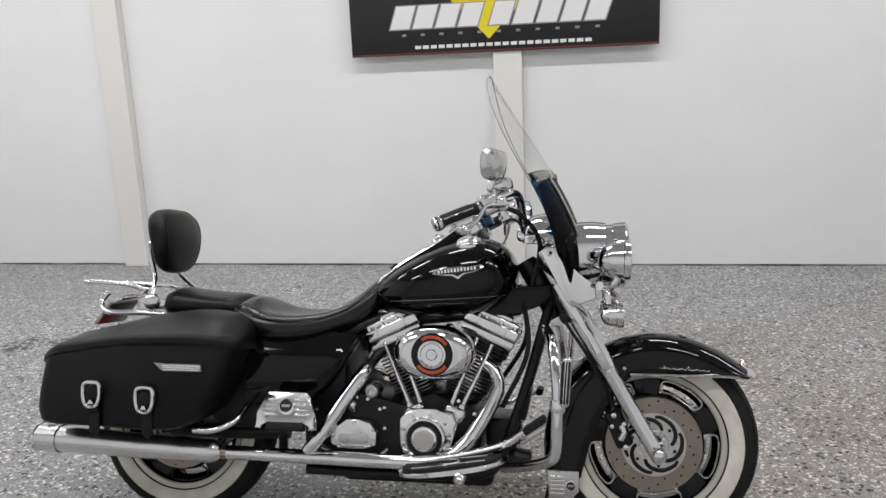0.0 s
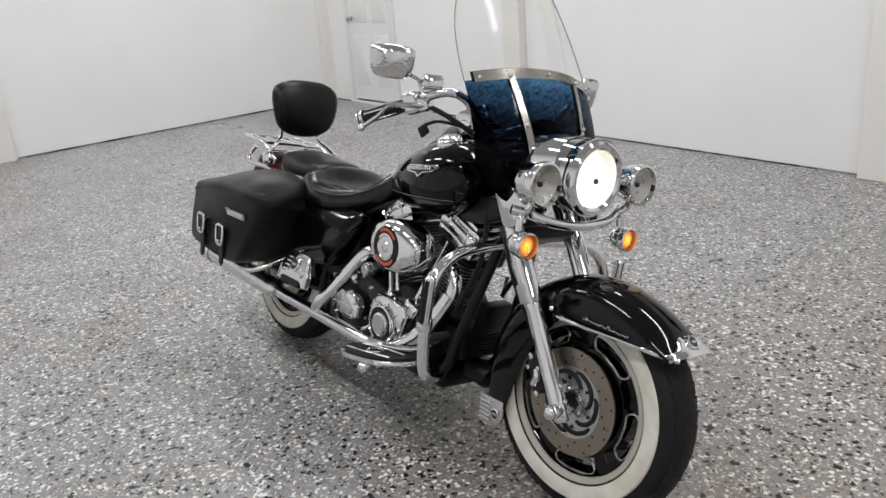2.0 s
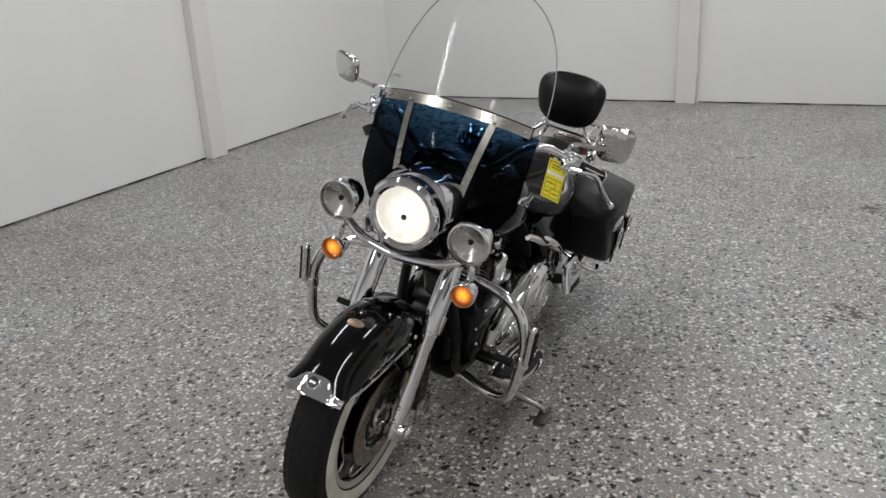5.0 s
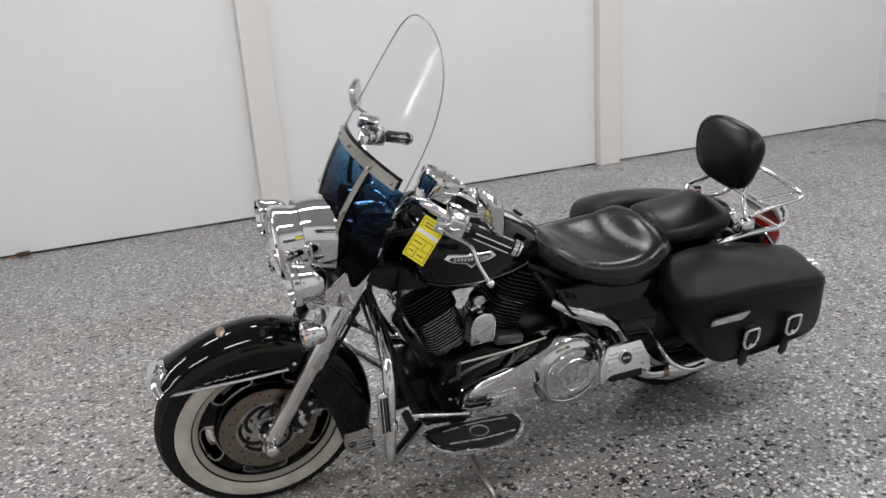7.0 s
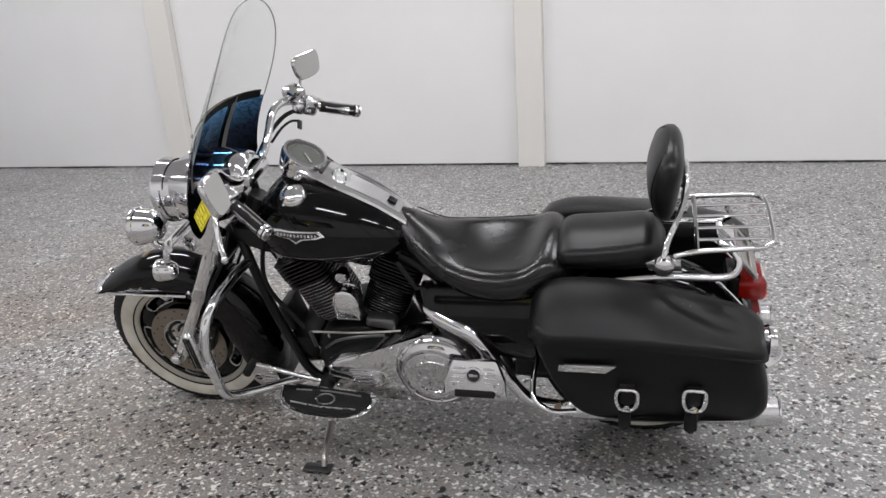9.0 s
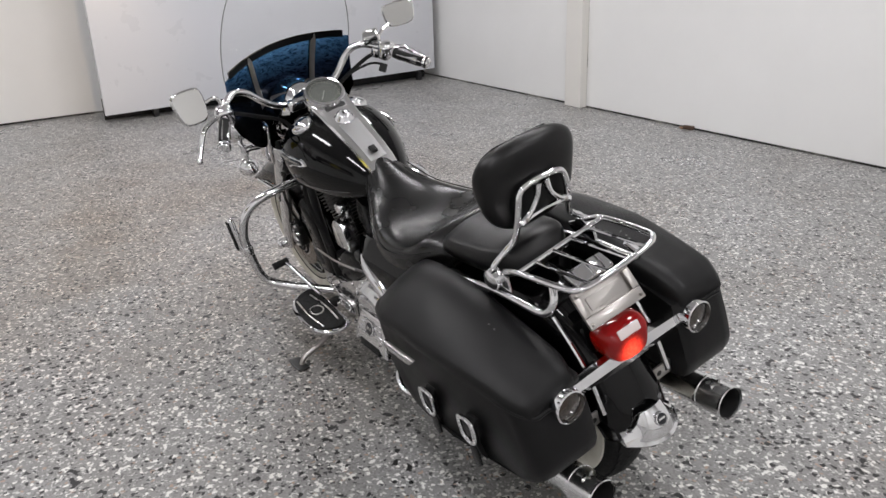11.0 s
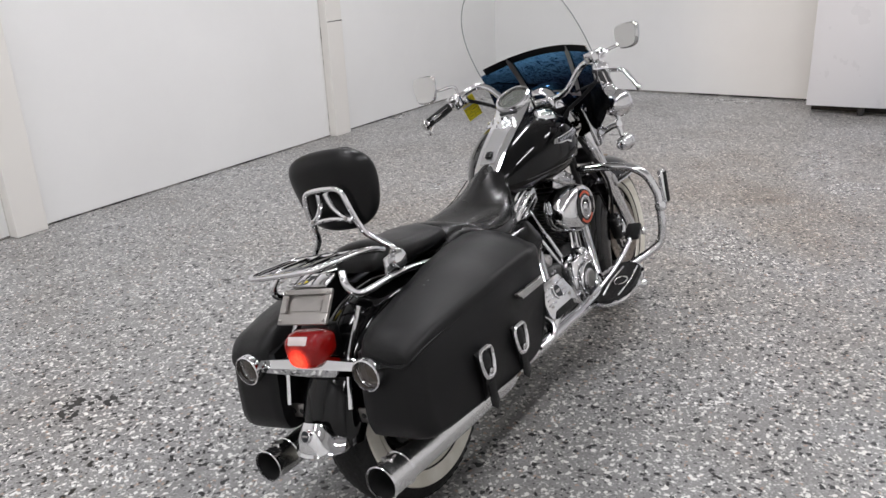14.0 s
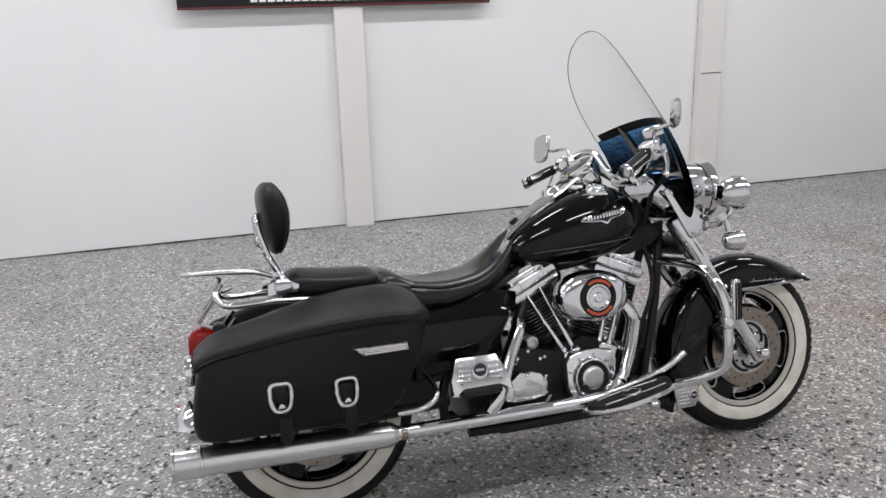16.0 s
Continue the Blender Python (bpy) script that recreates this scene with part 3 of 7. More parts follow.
def banner():
    b = thing("banner", "black vinyl banner with white and yellow print, on the wall", "banner", pose(0.01, Y1 - 0.090, 1.60))
    w, h = 2.2, 0.92
    part("sheet", box(B(), (0, 0, h / 2), (w, 0.012, h), bev=0.003), VINYL, b)
    part("hem", box(B(), (0, -0.008, 0.010), (w - 0.01, 0.003, 0.012)), SIGNRED, b, "dark red hem")
    # yellow diamond, one slanted block for each stroke of the name, rows of small strokes under it
    part("emblem", plate(B(), [(0, 0.09), (0.34, 0.44), (0, 0.82), (-0.34, 0.44)], Matrix.Translation((-0.08, -0.0065, 0.0)) @ pose(0, 0, 0, 90), 0.003), SIGNYELLOW, b, "yellow diamond emblem", smooth=False)
    glyphs = [-0.80 + 0.166 * k for k in range(4)] + [-0.08 + 0.168 * k for k in range(5)]
    face = Matrix.Translation((0, -0.0085, 0)) @ pose(0, 0, 0, 90)
    back = Matrix.Translation((0, -0.0070, 0)) @ pose(0, 0, 0, 90)

    def slab(px, x0, x1, lo, hi):
        lean = 0.34
        return [(px + x0 + lean * (lo - 0.185), lo), (px + x1 + lean * (lo - 0.185), lo), (px + x1 + lean * (hi - 0.185), hi), (px + x0 + lean * (hi - 0.185), hi)]
    for px in glyphs:
        part("name_shadow", plate(B(), slab(px, -0.010, 0.150, 0.176, 0.350), back, 0.003), SIGNGREY, b, smooth=False)
        part("name_bar", plate(B(), slab(px, 0.0, 0.140, 0.185, 0.342), face, 0.004), SIGNWHITE, b, smooth=False)
    for k in range(11):
        part("small_bar", box(B(), (-0.70 + k * 0.138, -0.0085, 0.140), (0.030, 0.004, 0.016)), SIGNGREY, b, smooth=False)
    for k in range(22):
        part("line_bar", box(B(), (-0.60 + k * 0.058, -0.0085, 0.052), (0.044, 0.004, 0.024)), SIGNWHITE, b, smooth=False)


banner()
# ---- the motorcycle, built upright about the midpoint between its tyres, then leaned on its stand ----
LEAN_DEG = 13.5
bike = thing("motorcycle", "black touring motorcycle with chrome trim, leaning on its side stand", "motorcycle", pose(0, 0, 0.003, -LEAN_DEG, 0, 0))
FX, FZ, RX, RZ, TYRE_R = 0.806, 0.313, -0.775, 0.315, 0.322
LEFT, RIGHT = 1, -1


def wheel(name, x, z, width, rotor_sides, label):
    w = width / 2
    prof = [(0.212, -w * 0.80), (0.235, -w * 0.98), (0.262, -w * 1.0), (0.290, -w * 0.90), (0.308, -w * 0.66), (0.318, -w * 0.34), (TYRE_R, 0),
            (0.318, w * 0.34), (0.308, w * 0.66), (0.290, w * 0.90), (0.262, w), (0.235, w * 0.98), (0.212, w * 0.80)]
    wh = part(name, lathe(B(), prof, (x, 0, z), (0, 1, 0), 72), RUBBER, bike, label, 30)
    # tread blocks
    bm = B()
    for k in range(54):
        a = 2 * math.pi * k / 54
        for off, tw in ((-0.56, 1), (-0.19, -1), (0.19, 1), (0.56, -1)):
            r = float(np.interp(abs(off), [0, 0.34, 0.66], [0.3205, 0.3165, 0.3070])) - 0.0012
            m = Matrix.Translation((x, 0, z)) @ Matrix.Rotation(a + tw * 0.02, 4, "Y") @ Matrix.Translation((0, off * w, r)) @ Matrix.Rotation(radians(-28 * off), 4, "X") @ Matrix.Rotation(radians(12 * tw), 4, "Z")
            box(bm, (0, 0, 0), (0.0325, w * 0.325, 0.0042), m)
    tagged(part("tread", bm, RUBBER, wh, smooth=False), kind="stuff")
    for s in (LEFT, RIGHT):
        part("white_wall", lathe(B(), [(0.2255, s * (w * 0.945)), (0.236, s * (w * 0.985 + 0.0025)), (0.255, s * (w + 0.0032)), (0.268, s * (w * 0.985 + 0.003)), (0.272, s * (w * 0.955))], (x, 0, z), (0, 1, 0), 72), WHITEWALL, wh, "cream white wall band")
    # black cast wheel: rim, hub and five broad spokes with polished window edges
    rim = lathe(B(), [(0.216, -w * 0.80), (0.220, -w * 0.84), (0.210, -w * 0.80), (0.198, -w * 0.5), (0.180, -w * 0.3), (0.180, w * 0.3), (0.198, w * 0.5), (0.210, w * 0.80), (0.220, w * 0.84), (0.216, w * 0.80)], (x, 0, z), (0, 1, 0), 64)
    part("rim", rim, PAINT, wh, "black cast rim")
    for s in (LEFT, RIGHT):
        part("rim_lip", lathe(B(), [(0.203, s * w * 0.78), (0.206, s * w * 0.86), (0.213, s * w * 0.90), (0.220, s * w * 0.91), (0.2225, s * w * 0.86)], (x, 0, z), (0, 1, 0), 64), LIP, wh, "pale satin rim lip")
    part("hub", lathe(B(), [(0.001, -0.075), (0.03, -0.075), (0.034, -0.06), (0.05, -0.05), (0.05, 0.05), (0.034, 0.06), (0.03, 0.075), (0.001, 0.075)], (x, 0, z), (0, 1, 0), 24), BLACK, wh)
    part("wheel_disc", lathe(B(), [(0.03, -0.042), (0.146, -0.040), (0.156, -0.034), (0.158, 0.0), (0.156, 0.034), (0.146, 0.040), (0.03, 0.042)], (x, 0, z), (0, 1, 0), 56), PAINT, wh, "black cast wheel disc")

    def arc(r0, r1, d0, d1, y, n=10):
        return [(r0 * math.cos(radians(d)), r0 * math.sin(radians(d))) for d in np.linspace(d0, d1, n)] + [(r1 * math.cos(radians(d)), r1 * math.sin(radians(d))) for d in np.linspace(d1, d0, n)]
    for k in range(5):
        mid = 60 + 72 * k
        part("spoke", plate(B(), arc(0.150, 0.200, mid + 22.5, mid + 49.5, 0), side(0, x, z), 0.080, 0.006), PAINT, wh)
        for s in (LEFT, RIGHT):
            loop = []
            for r, d in ((0.158, -17), (0.1575, -8), (0.1575, 8), (0.158, 17), (0.168, 20.5), (0.186, 21.5), (0.196, 18), (0.1975, 8), (0.1975, -8), (0.196, -18), (0.186, -21.5), (0.168, -20.5)):
                loop.append(V(x + r * math.cos(radians(mid + d)), s * 0.0405, z + r * math.sin(radians(mid + d))))
            part("slot_edge", tube(B(), loop + loop[:1], 0.0030, 6, 3, caps=False), SATIN if name == "front_wheel" else BLACK, wh, "polished slot edge" if name == "front_wheel" else "")
    for s in rotor_sides:
        y = s * (w + 0.006 if s * 1 else 0)
        rot = part("brake_rotor", lathe(B(), [(0.098, y - s * 0.003), (0.146, y - s * 0.003), (0.147, y), (0.146, y + s * 0.003), (0.098, y + s * 0.003), (0.097, y)], (x, 0, z), (0, 1, 0), 64, loop=True), ROTOR, wh, "drilled steel brake rotor")
        for k in range(30):
            a, r = 2 * math.pi * k / 30, (0.108, 0.136, 0.122)[k % 3]
            part("rotor_hole", lathe(B(), [(0.0001, y + s * 0.0037), (0.0036, y + s * 0.0037)], (x + r * math.cos(a), 0, z + r * math.sin(a)), (0, 1, 0), 8), DARK, rot, smooth=False)
        part("carrier_disc", lathe(B(), [(0.03, y - s * 0.002), (0.099, y - s * 0.002), (0.099, y + s * 0.0015), (0.03, y + s * 0.0015)], (x, 0, z), (0, 1, 0), 48), SATIN, rot, "silver rotor carrier with swirled slots")
        for k in range(6):
            a0 = 2 * math.pi * k / 6
            pts = [V(x + r * math.cos(a0 + da), y + s * 0.0018, z + r * math.sin(a0 + da)) for r, da in ((0.052, 0.0), (0.064, 0.22), (0.075, 0.52), (0.083, 0.88), (0.087, 1.28), (0.086, 1.52))]
            part("carrier_slot", tube(B(), pts, [0.0050, 0.0062, 0.0066, 0.0066, 0.0060, 0.0045], 8, 4), DARK, rot)
            bx, bz = x + 0.066 * math.cos(a0 + 0.75), z + 0.066 * math.sin(a0 + 0.75)
            part("carrier_rivet", lathe(B(), [(0.0001, y + s * 0.0045), (0.005, y + s * 0.004), (0.0055, y + s * 0.0015)], (bx, 0, bz), (0, 1, 0), 8), BLACK, rot)
        part("carrier_ring", lathe(B(), [(0.026, y - s * 0.004), (0.044, y - s * 0.004), (0.046, y), (0.044, y + s * 0.005), (0.026, y + s * 0.005)], (x, 0, z), (0, 1, 0), 32), SATIN, rot)
        for k in range(5):
            a = 2 * math.pi * (k + 0.5) / 5
            part("rotor_bolt", lathe(B(), [(0.0001, y + s * 0.012), (0.005, y + s * 0.012), (0.006, y + s * 0.004)], (x + 0.035 * math.cos(a), 0, z + 0.035 * math.sin(a)), (0, 1, 0), 8), CHROME, rot)
    return wh


wheel("front_wheel", FX, FZ, 0.128, (LEFT, RIGHT), "front wheel with white wall tyre and black spokes")
wheel("rear_wheel", RX, RZ, 0.138, (RIGHT,), "rear wheel with white wall tyre")
part("front_axle", lathe(B(), [(0.001, -0.158), (0.014, -0.158), (0.018, -0.15), (0.018, -0.10), (0.012, -0.095), (0.012, 0.095), (0.018, 0.10), (0.018, 0.15), (0.014, 0.158), (0.001, 0.158)], (FX + 0.008, 0, FZ - 0.012), (0, 1, 0), 16), CHROME, bike)
part("rear_axle", lathe(B(), [(0.001, -0.17), (0.016, -0.17), (0.016, 0.17), (0.001, 0.17)], (RX, 0, RZ), (0, 1, 0), 14), CHROME, bike)


def fender(name, cx, cz, spec, half, label):
    """spec: rows of (degrees, outer radius, skirt's inner radius). Crown and skirts as one bent sheet."""
    a = np.array([s[0] for s in spec], float)
    fine = np.linspace(a[0], a[-1], 44)
    ro = np.interp(fine, a, [s[1] for s in spec])
    ri = np.interp(fine, a, [s[2] for s in spec])
    prof = []
    for k in range(-8, 9):
        u = k / 8
        prof.append((math.sin(u * math.pi / 2) * half, (1 - math.cos(u * math.pi / 2)) * 0.062))
    bm = B()
    rings = []
    for d, o, i in zip(fine, ro, ri):
        c, s = math.cos(radians(d)), math.sin(radians(d))
        outer = []
        drop = min(0.062, max(0.012, (o - i) * 0.9))
        low = o - drop
        left = [(half * 1.0, low + (i - low) * t) for t in (0.25, 0.6, 1.0)]
        right = [(-y, r) for y, r in left]
        crown = [(y, o - h * drop / 0.062) for y, h in prof]
        outer = right[::-1] + crown + left
        inner = [(y * 0.965, r - 0.004) for y, r in outer][::-1]
        rings.append([V(cx + r * c, y, cz + r * s) for y, r in outer + inner])
    return part(name, loft(bm, rings, True, True), PAINT, bike, label, 45)


FF = [(37.5, 0.372, 0.352), (41, 0.368, 0.330), (50, 0.358, 0.284), (62, 0.349, 0.246), (75, 0.344, 0.228), (92, 0.341, 0.222), (105, 0.337, 0.230), (118, 0.335, 0.206),
      (135, 0.334, 0.188), (155, 0.335, 0.182), (175, 0.338, 0.188), (195, 0.348, 0.218), (206, 0.362, 0.250)]
front_fender = fender("front_fender", FX, FZ, FF, 0.090, "glossy black front fender")
RF = [(64, 0.352, 0.30), (80, 0.356, 0.22), (110, 0.358, 0.20), (140, 0.362, 0.22), (160, 0.368, 0.26), (176, 0.382, 0.31)]
rear_fender = fender("rear_fender", RX, RZ, RF, 0.098, "glossy black rear fender")


def around(cx, cz, r, deg, y=0.0):
    return V(cx + r * math.cos(radians(deg)), y, cz + r * math.sin(radians(deg)))


# chrome trim of the front fender
for s in (LEFT, RIGHT):
    pts = [V(0.735, s * 0.093, 0.532), V(0.85, s * 0.0945, 0.532), V(0.97, s * 0.094, 0.533), V(1.05, s * 0.088, 0.530), V(1.10, s * 0.062, 0.524)]
    part("fender_trim", tube(B(), pts, 0.0052, 8, 5), CHROME, front_fender, "chrome fender trim strip")
    # script badge: a running chrome stroke, unlettered
    pts = []
    for k in range(34):
        tall = 0.0105 if k in (2, 3, 17, 18) else 0.0026 + 0.0022 * ((k * 7) % 5) / 4
        pts.append(V(0.826 + 0.0044 * k - 0.004 * math.cos(k * 1.9), s * 0.0938, 0.552 + tall * (0.5 + 0.5 * math.cos(k * math.pi)) - 0.0006 * k * 0.3))
    part("script_badge", tube(B(), pts, 0.0013, 5, 3), CHROME, front_fender, "chrome flowing script stroke")
    # fender bracket and bolts
    part("fender_bolt", ball(B(), (0.716, s * 0.097, 0.55), (0.008, 0.007, 0.008), u=10, v=6), CHROME, front_fender)
tip = B()
rings = []
for k in range(25):
    u = -1 + k / 12
    y = u * 0.0875
    rise = 1 / (1 + math.exp((abs(u) - 0.52) * 16))
    top = 39.6 + 5.4 * rise
    outer, inner = [], []
    for j, d in enumerate(np.linspace(36.2, top, 7)):
        r = float(np.interp(d, [s[0] for s in FF], [s[1] for s in FF])) - 0.030 * (1 - math.sqrt(max(0.0, 1 - (u * 0.94) ** 2)))
        lift = (0.010, 0.0095, 0.0055, 0.0045, 0.005, 0.0048, 0.002)[j]
        outer.append(around(FX, FZ, r + lift, d, y))
        inner.append(around(FX, FZ, r - 0.002, d, y * 0.97))
    rings.append(outer + inner[::-1])
part("fender_tip", loft(tip, rings), CHROME, front_fender, "chrome fender tip")
tip_at, tip_way = around(FX, FZ, 0.3745, 41.6), V(math.cos(radians(44)), 0, math.sin(radians(44)))
part("tip_ring", lathe(B(), [(0.013, 0.002), (0.0145, 0.005), (0.0175, 0.004), (0.018, -0.004)], tip_at, tip_way, 22), CHROME, front_fender)
part("tip_emblem", lathe(B(), [(0.001, 0.0035), (0.0135, 0.003), (0.0138, -0.004)], tip_at, tip_way, 18), BLUEPAINT, front_fender)
part("emblem_bar", box(B(), tip_at + tip_way * 0.004, (0.003, 0.018, 0.006), Matrix.Rotation(radians(-44), 4, "Y")), SATIN, front_fender, smooth=False)
part("fender_emblem", plate(B(), oval(0.028, 0.050, 20), Matrix.Translation(around(FX, FZ, 0.3445, 74)) @ Matrix.Rotation(radians(16), 4, "Y"), 0.006, 0.002), BROWNED, front_fender, "oval fender emblem")
# rear flap of the front fender
for s in (0,):
    flap = B()
    box(flap, (0.486, 0, 0.170), (0.012, 0.15, 0.10), Matrix.Rotation(radians(14), 4, "Y"), 0.004)
    part("flap", flap, PAINT, front_fender)
for s in (LEFT, RIGHT):
    fl = plate(B(), [(-0.042, -0.045), (0.03, -0.045), (0.05, -0.02), (0.05, 0.042), (-0.048, 0.042)], side(s * 0.088, 0.528, 0.182), 0.008, 0.003)
    ch = part("flap_plate", fl, SATIN, front_fender, "ribbed chrome flap plate")
    rb = B()
    for k in range(5):
        box(rb, (0.512, s * 0.094, 0.155 + k * 0.013), (0.045, 0.008, 0.006), bev=0.002)
    part("rib", rb, CHROME, ch)
    part("emblem_ring", lathe(B(), [(0.012, 0.094 * s), (0.0135, 0.098 * s), (0.0165, 0.097 * s), (0.018, 0.090 * s)], (0.553, 0, 0.180), (0, 1, 0), 20), CHROME, ch)
    part("emblem", lathe(B(), [(0.001, 0.096 * s), (0.0125, 0.0955 * s), (0.013, 0.088 * s)], (0.553, 0, 0.180), (0, 1, 0), 18), BLUEPAINT, ch)
    part("emblem_bar", box(B(), (0.553, s * 0.0965, 0.180), (0.018, 0.002, 0.006)), SATIN, ch, smooth=False)

# rear fender tip and struts
rt = B()
rings = []
for k in range(21):
    u = -1 + k / 10
    y = u * 0.086
    xx = -1.183 + 0.052 * abs(u) ** 2.2
    h = 0.014 + 0.050 / (1 + math.exp((abs(u) - 0.60) * 13))
    f = 0.004 * (1 - u * u)
    rings.append([V(xx - 0.016, y, 0.336), V(xx - 0.020, y, 0.341), V(xx - 0.014, y, 0.348), V(xx - 0.010 - f, y * 0.98, 0.354), V(xx - 0.002 - f, y * 0.96, 0.354 + h * 0.45), V(xx + 0.012, y * 0.92, 0.354 + h * 0.85), V(xx + 0.020, y * 0.90, 0.354 + h), V(xx + 0.030, y * 0.90, 0.350 + h), V(xx + 0.03, y * 0.92, 0.338)])
part("fender_tip", loft(rt, rings), CHROME, rear_fender, "chrome rear fender tip", 30)
rt_at, rt_way = V(-1.184, 0, 0.392), V(-0.92, 0, 0.40)
part("tip_ring", lathe(B(), [(0.013, 0.002), (0.0145, 0.006), (0.0175, 0.005), (0.018, -0.006)], rt_at, rt_way, 22), CHROME, rear_fender)
part("tip_emblem", lathe(B(), [(0.001, 0.004), (0.0135, 0.0035), (0.0138, -0.006)], rt_at, rt_way, 18), BLUEPAINT, rear_fender)
part("emblem_bar", box(B(), rt_at + rt_way.normalized() * 0.0045, (0.003, 0.018, 0.006), Matrix.Rotation(radians(-23), 4, "Y")), SATIN, rear_fender, smooth=False)
for s in (LEFT, RIGHT):
    pts = [V(-0.985, s * 0.108, 0.665), V(-1.07, s * 0.110, 0.560), V(-1.115, s * 0.110, 0.44)]
    part("fender_strut", tube(B(), pts, 0.0065, 8, 6), CHROME, rear_fender)

# ---- front fork ----
STEER = V(-0.498, 0, 0.867)      # along the legs, upwards
LEG0 = V(0.815, 0, 0.290)
for s in (LEFT, RIGHT):
    o = LEG0 + V(0, s * 0.117, 0)
    leg = part("fork_leg", lathe(B(), [(0.001, -0.022), (0.016, -0.022), (0.023, -0.012), (0.0245, 0.03), (0.0245, 0.10), (0.0245, 0.285), (0.0265, 0.29), (0.0265, 0.30), (0.024, 0.302)], o, STEER, 24), CHROME, bike, "chrome fork slider")
    part("fork_cover", lathe(B(), [(0.024, 0.298), (0.0285, 0.302), (0.0295, 0.32), (0.0295, 0.47), (0.0275, 0.50), (0.0275, 0.60), (0.024, 0.605)], o, STEER, 24), CHROME, leg, "chrome fork tube cover")
    part("axle_cap", ball(B(), (0.814, s * 0.162, 0.301), (0.019, 0.012, 0.019)), CHROME, leg)
    for k in (0.03, 0.07):
        part("fork_bolt", ball(B(), o + STEER * k + V(0.026, s * 0.004, 0.015), (0.007, 0.007, 0.007), u=8, v=6), CHROME, leg)
    part("reflector", plate(B(), rounded(0.028, 0.055, 0.006), Matrix.Translation(o + STEER * 0.33 + V(0, s * 0.031, 0)) @ pose(0, 0, 0, 0, -29.9, 0) @ side(0), 0.006, 0.002), SATIN, leg)
    # brake caliper behind the leg
    cal = part("brake_caliper", box(B(), (0.700, s * 0.085, 0.362), (0.055, 0.050, 0.115), Matrix.Rotation(radians(-22), 4, "Y"), 0.012, 3), BLACK, bike, "black brake caliper with chrome bolts")
    for dx, dz, r in ((0.020, -0.050, 0.010), (-0.016, 0.046, 0.010), (-0.022, 0.012, 0.008), (0.014, 0.020, 0.008)):
        part("caliper_bolt", lathe(B(), [(0.001, s * 0.120), (r * 0.8, s * 0.119), (r, s * 0.113), (r, s * 0.10)], (0.700 + dx, 0, 0.362 + dz), (0, 1, 0), 12), CHROME, cal)
    part("caliper_bridge", tube(B(), [V(0.706, s * 0.114, 0.378), V(0.714, s * 0.116, 0.358), V(0.704, s * 0.114, 0.334)], 0.011, 10, 5), CHROME, cal, "kidney-shaped chrome bridge")
    part("brake_hose", tube(B(), [V(0.690, s * 0.09, 0.42), V(0.655, s * 0.115, 0.50), V(0.600, s * 0.135, 0.60), V(0.535, s * 0.12, 0.70), V(0.50, s * 0.09, 0.80)], 0.0055, 8, 6), RUBBER, cal, "black brake hose")
# lower and upper clamp with nacelle
part("fork_clamp", box(B(), (0.555, 0, 0.715), (0.075, 0.250, 0.038), Matrix.Rotation(radians(-29.9), 4, "Y"), 0.012, 3), BLACK, bike)
part("steering_head", lathe(B(), [(0.03, 0.0), (0.036, 0.01), (0.036, 0.20), (0.03, 0.21)], (0.51, 0, 0.70), STEER, 20, caps=True), BLACK, bike)
for s in (LEFT, RIGHT):
    # chrome side sheet of the nacelle, from the fork to the lamp bucket
    m = side(s * 0.150)
    part("nacelle_side", plate(B(), [(0.480, 0.926), (0.461, 0.912), (0.546, 0.752), (0.560, 0.740), (0.632, 0.768), (0.630, 0.814), (0.600, 0.822), (0.566, 0.850), (0.512, 0.926)], m, 0.010, 0.004), CHROME, bike, "chrome nacelle side sheet")
    part("nacelle_bolt", lathe(B(), [(0.001, s * 0.162), (0.008, s * 0.160), (0.010, s * 0.150)], (0.490, 0, 0.905), (0, 1, 0), 12), CHROME, bike)

# ---- headlight, spot lamps, turn signals ----


def lamp(name, c, d, r, depth, lens, label, hot=None, hot_r=0.3, rim=None, parent=None):
    """A chrome bucket with a rim, a lens and a reflector, facing d."""
    d = Vector(d).normalized()
    o = Vector(c)
    bucket = part(name, lathe(B(), [(0.001, -depth), (r * 0.45, -depth * 0.97), (r * 0.75, -depth * 0.82), (r * 0.92, -depth * 0.55), (r * 0.98, -depth * 0.2), (r, -0.012), (r * 1.05, -0.010), (r * 1.07, 0.0), (r * 1.04, 0.008), (r * 0.95, 0.010), (r * 0.93, 0.002), (r * 0.91, -0.004)], o, d, 36), CHROME, parent or bike, label)
    if hot:
        part("reflector", lathe(B(), [(0.001, -r * 0.55), (r * 0.45, -r * 0.42), (r * 0.8, -r * 0.12), (r * 0.92, -0.003)], o, d, 32), hot, bucket, "lit reflector")
    part("lens", lathe(B(), [(0.001, 0.003), (r * 0.5, 0.001), (r * 0.8, -0.003), (r * 0.93, -0.007)], o, d, 32), lens, bucket)
    return bucket


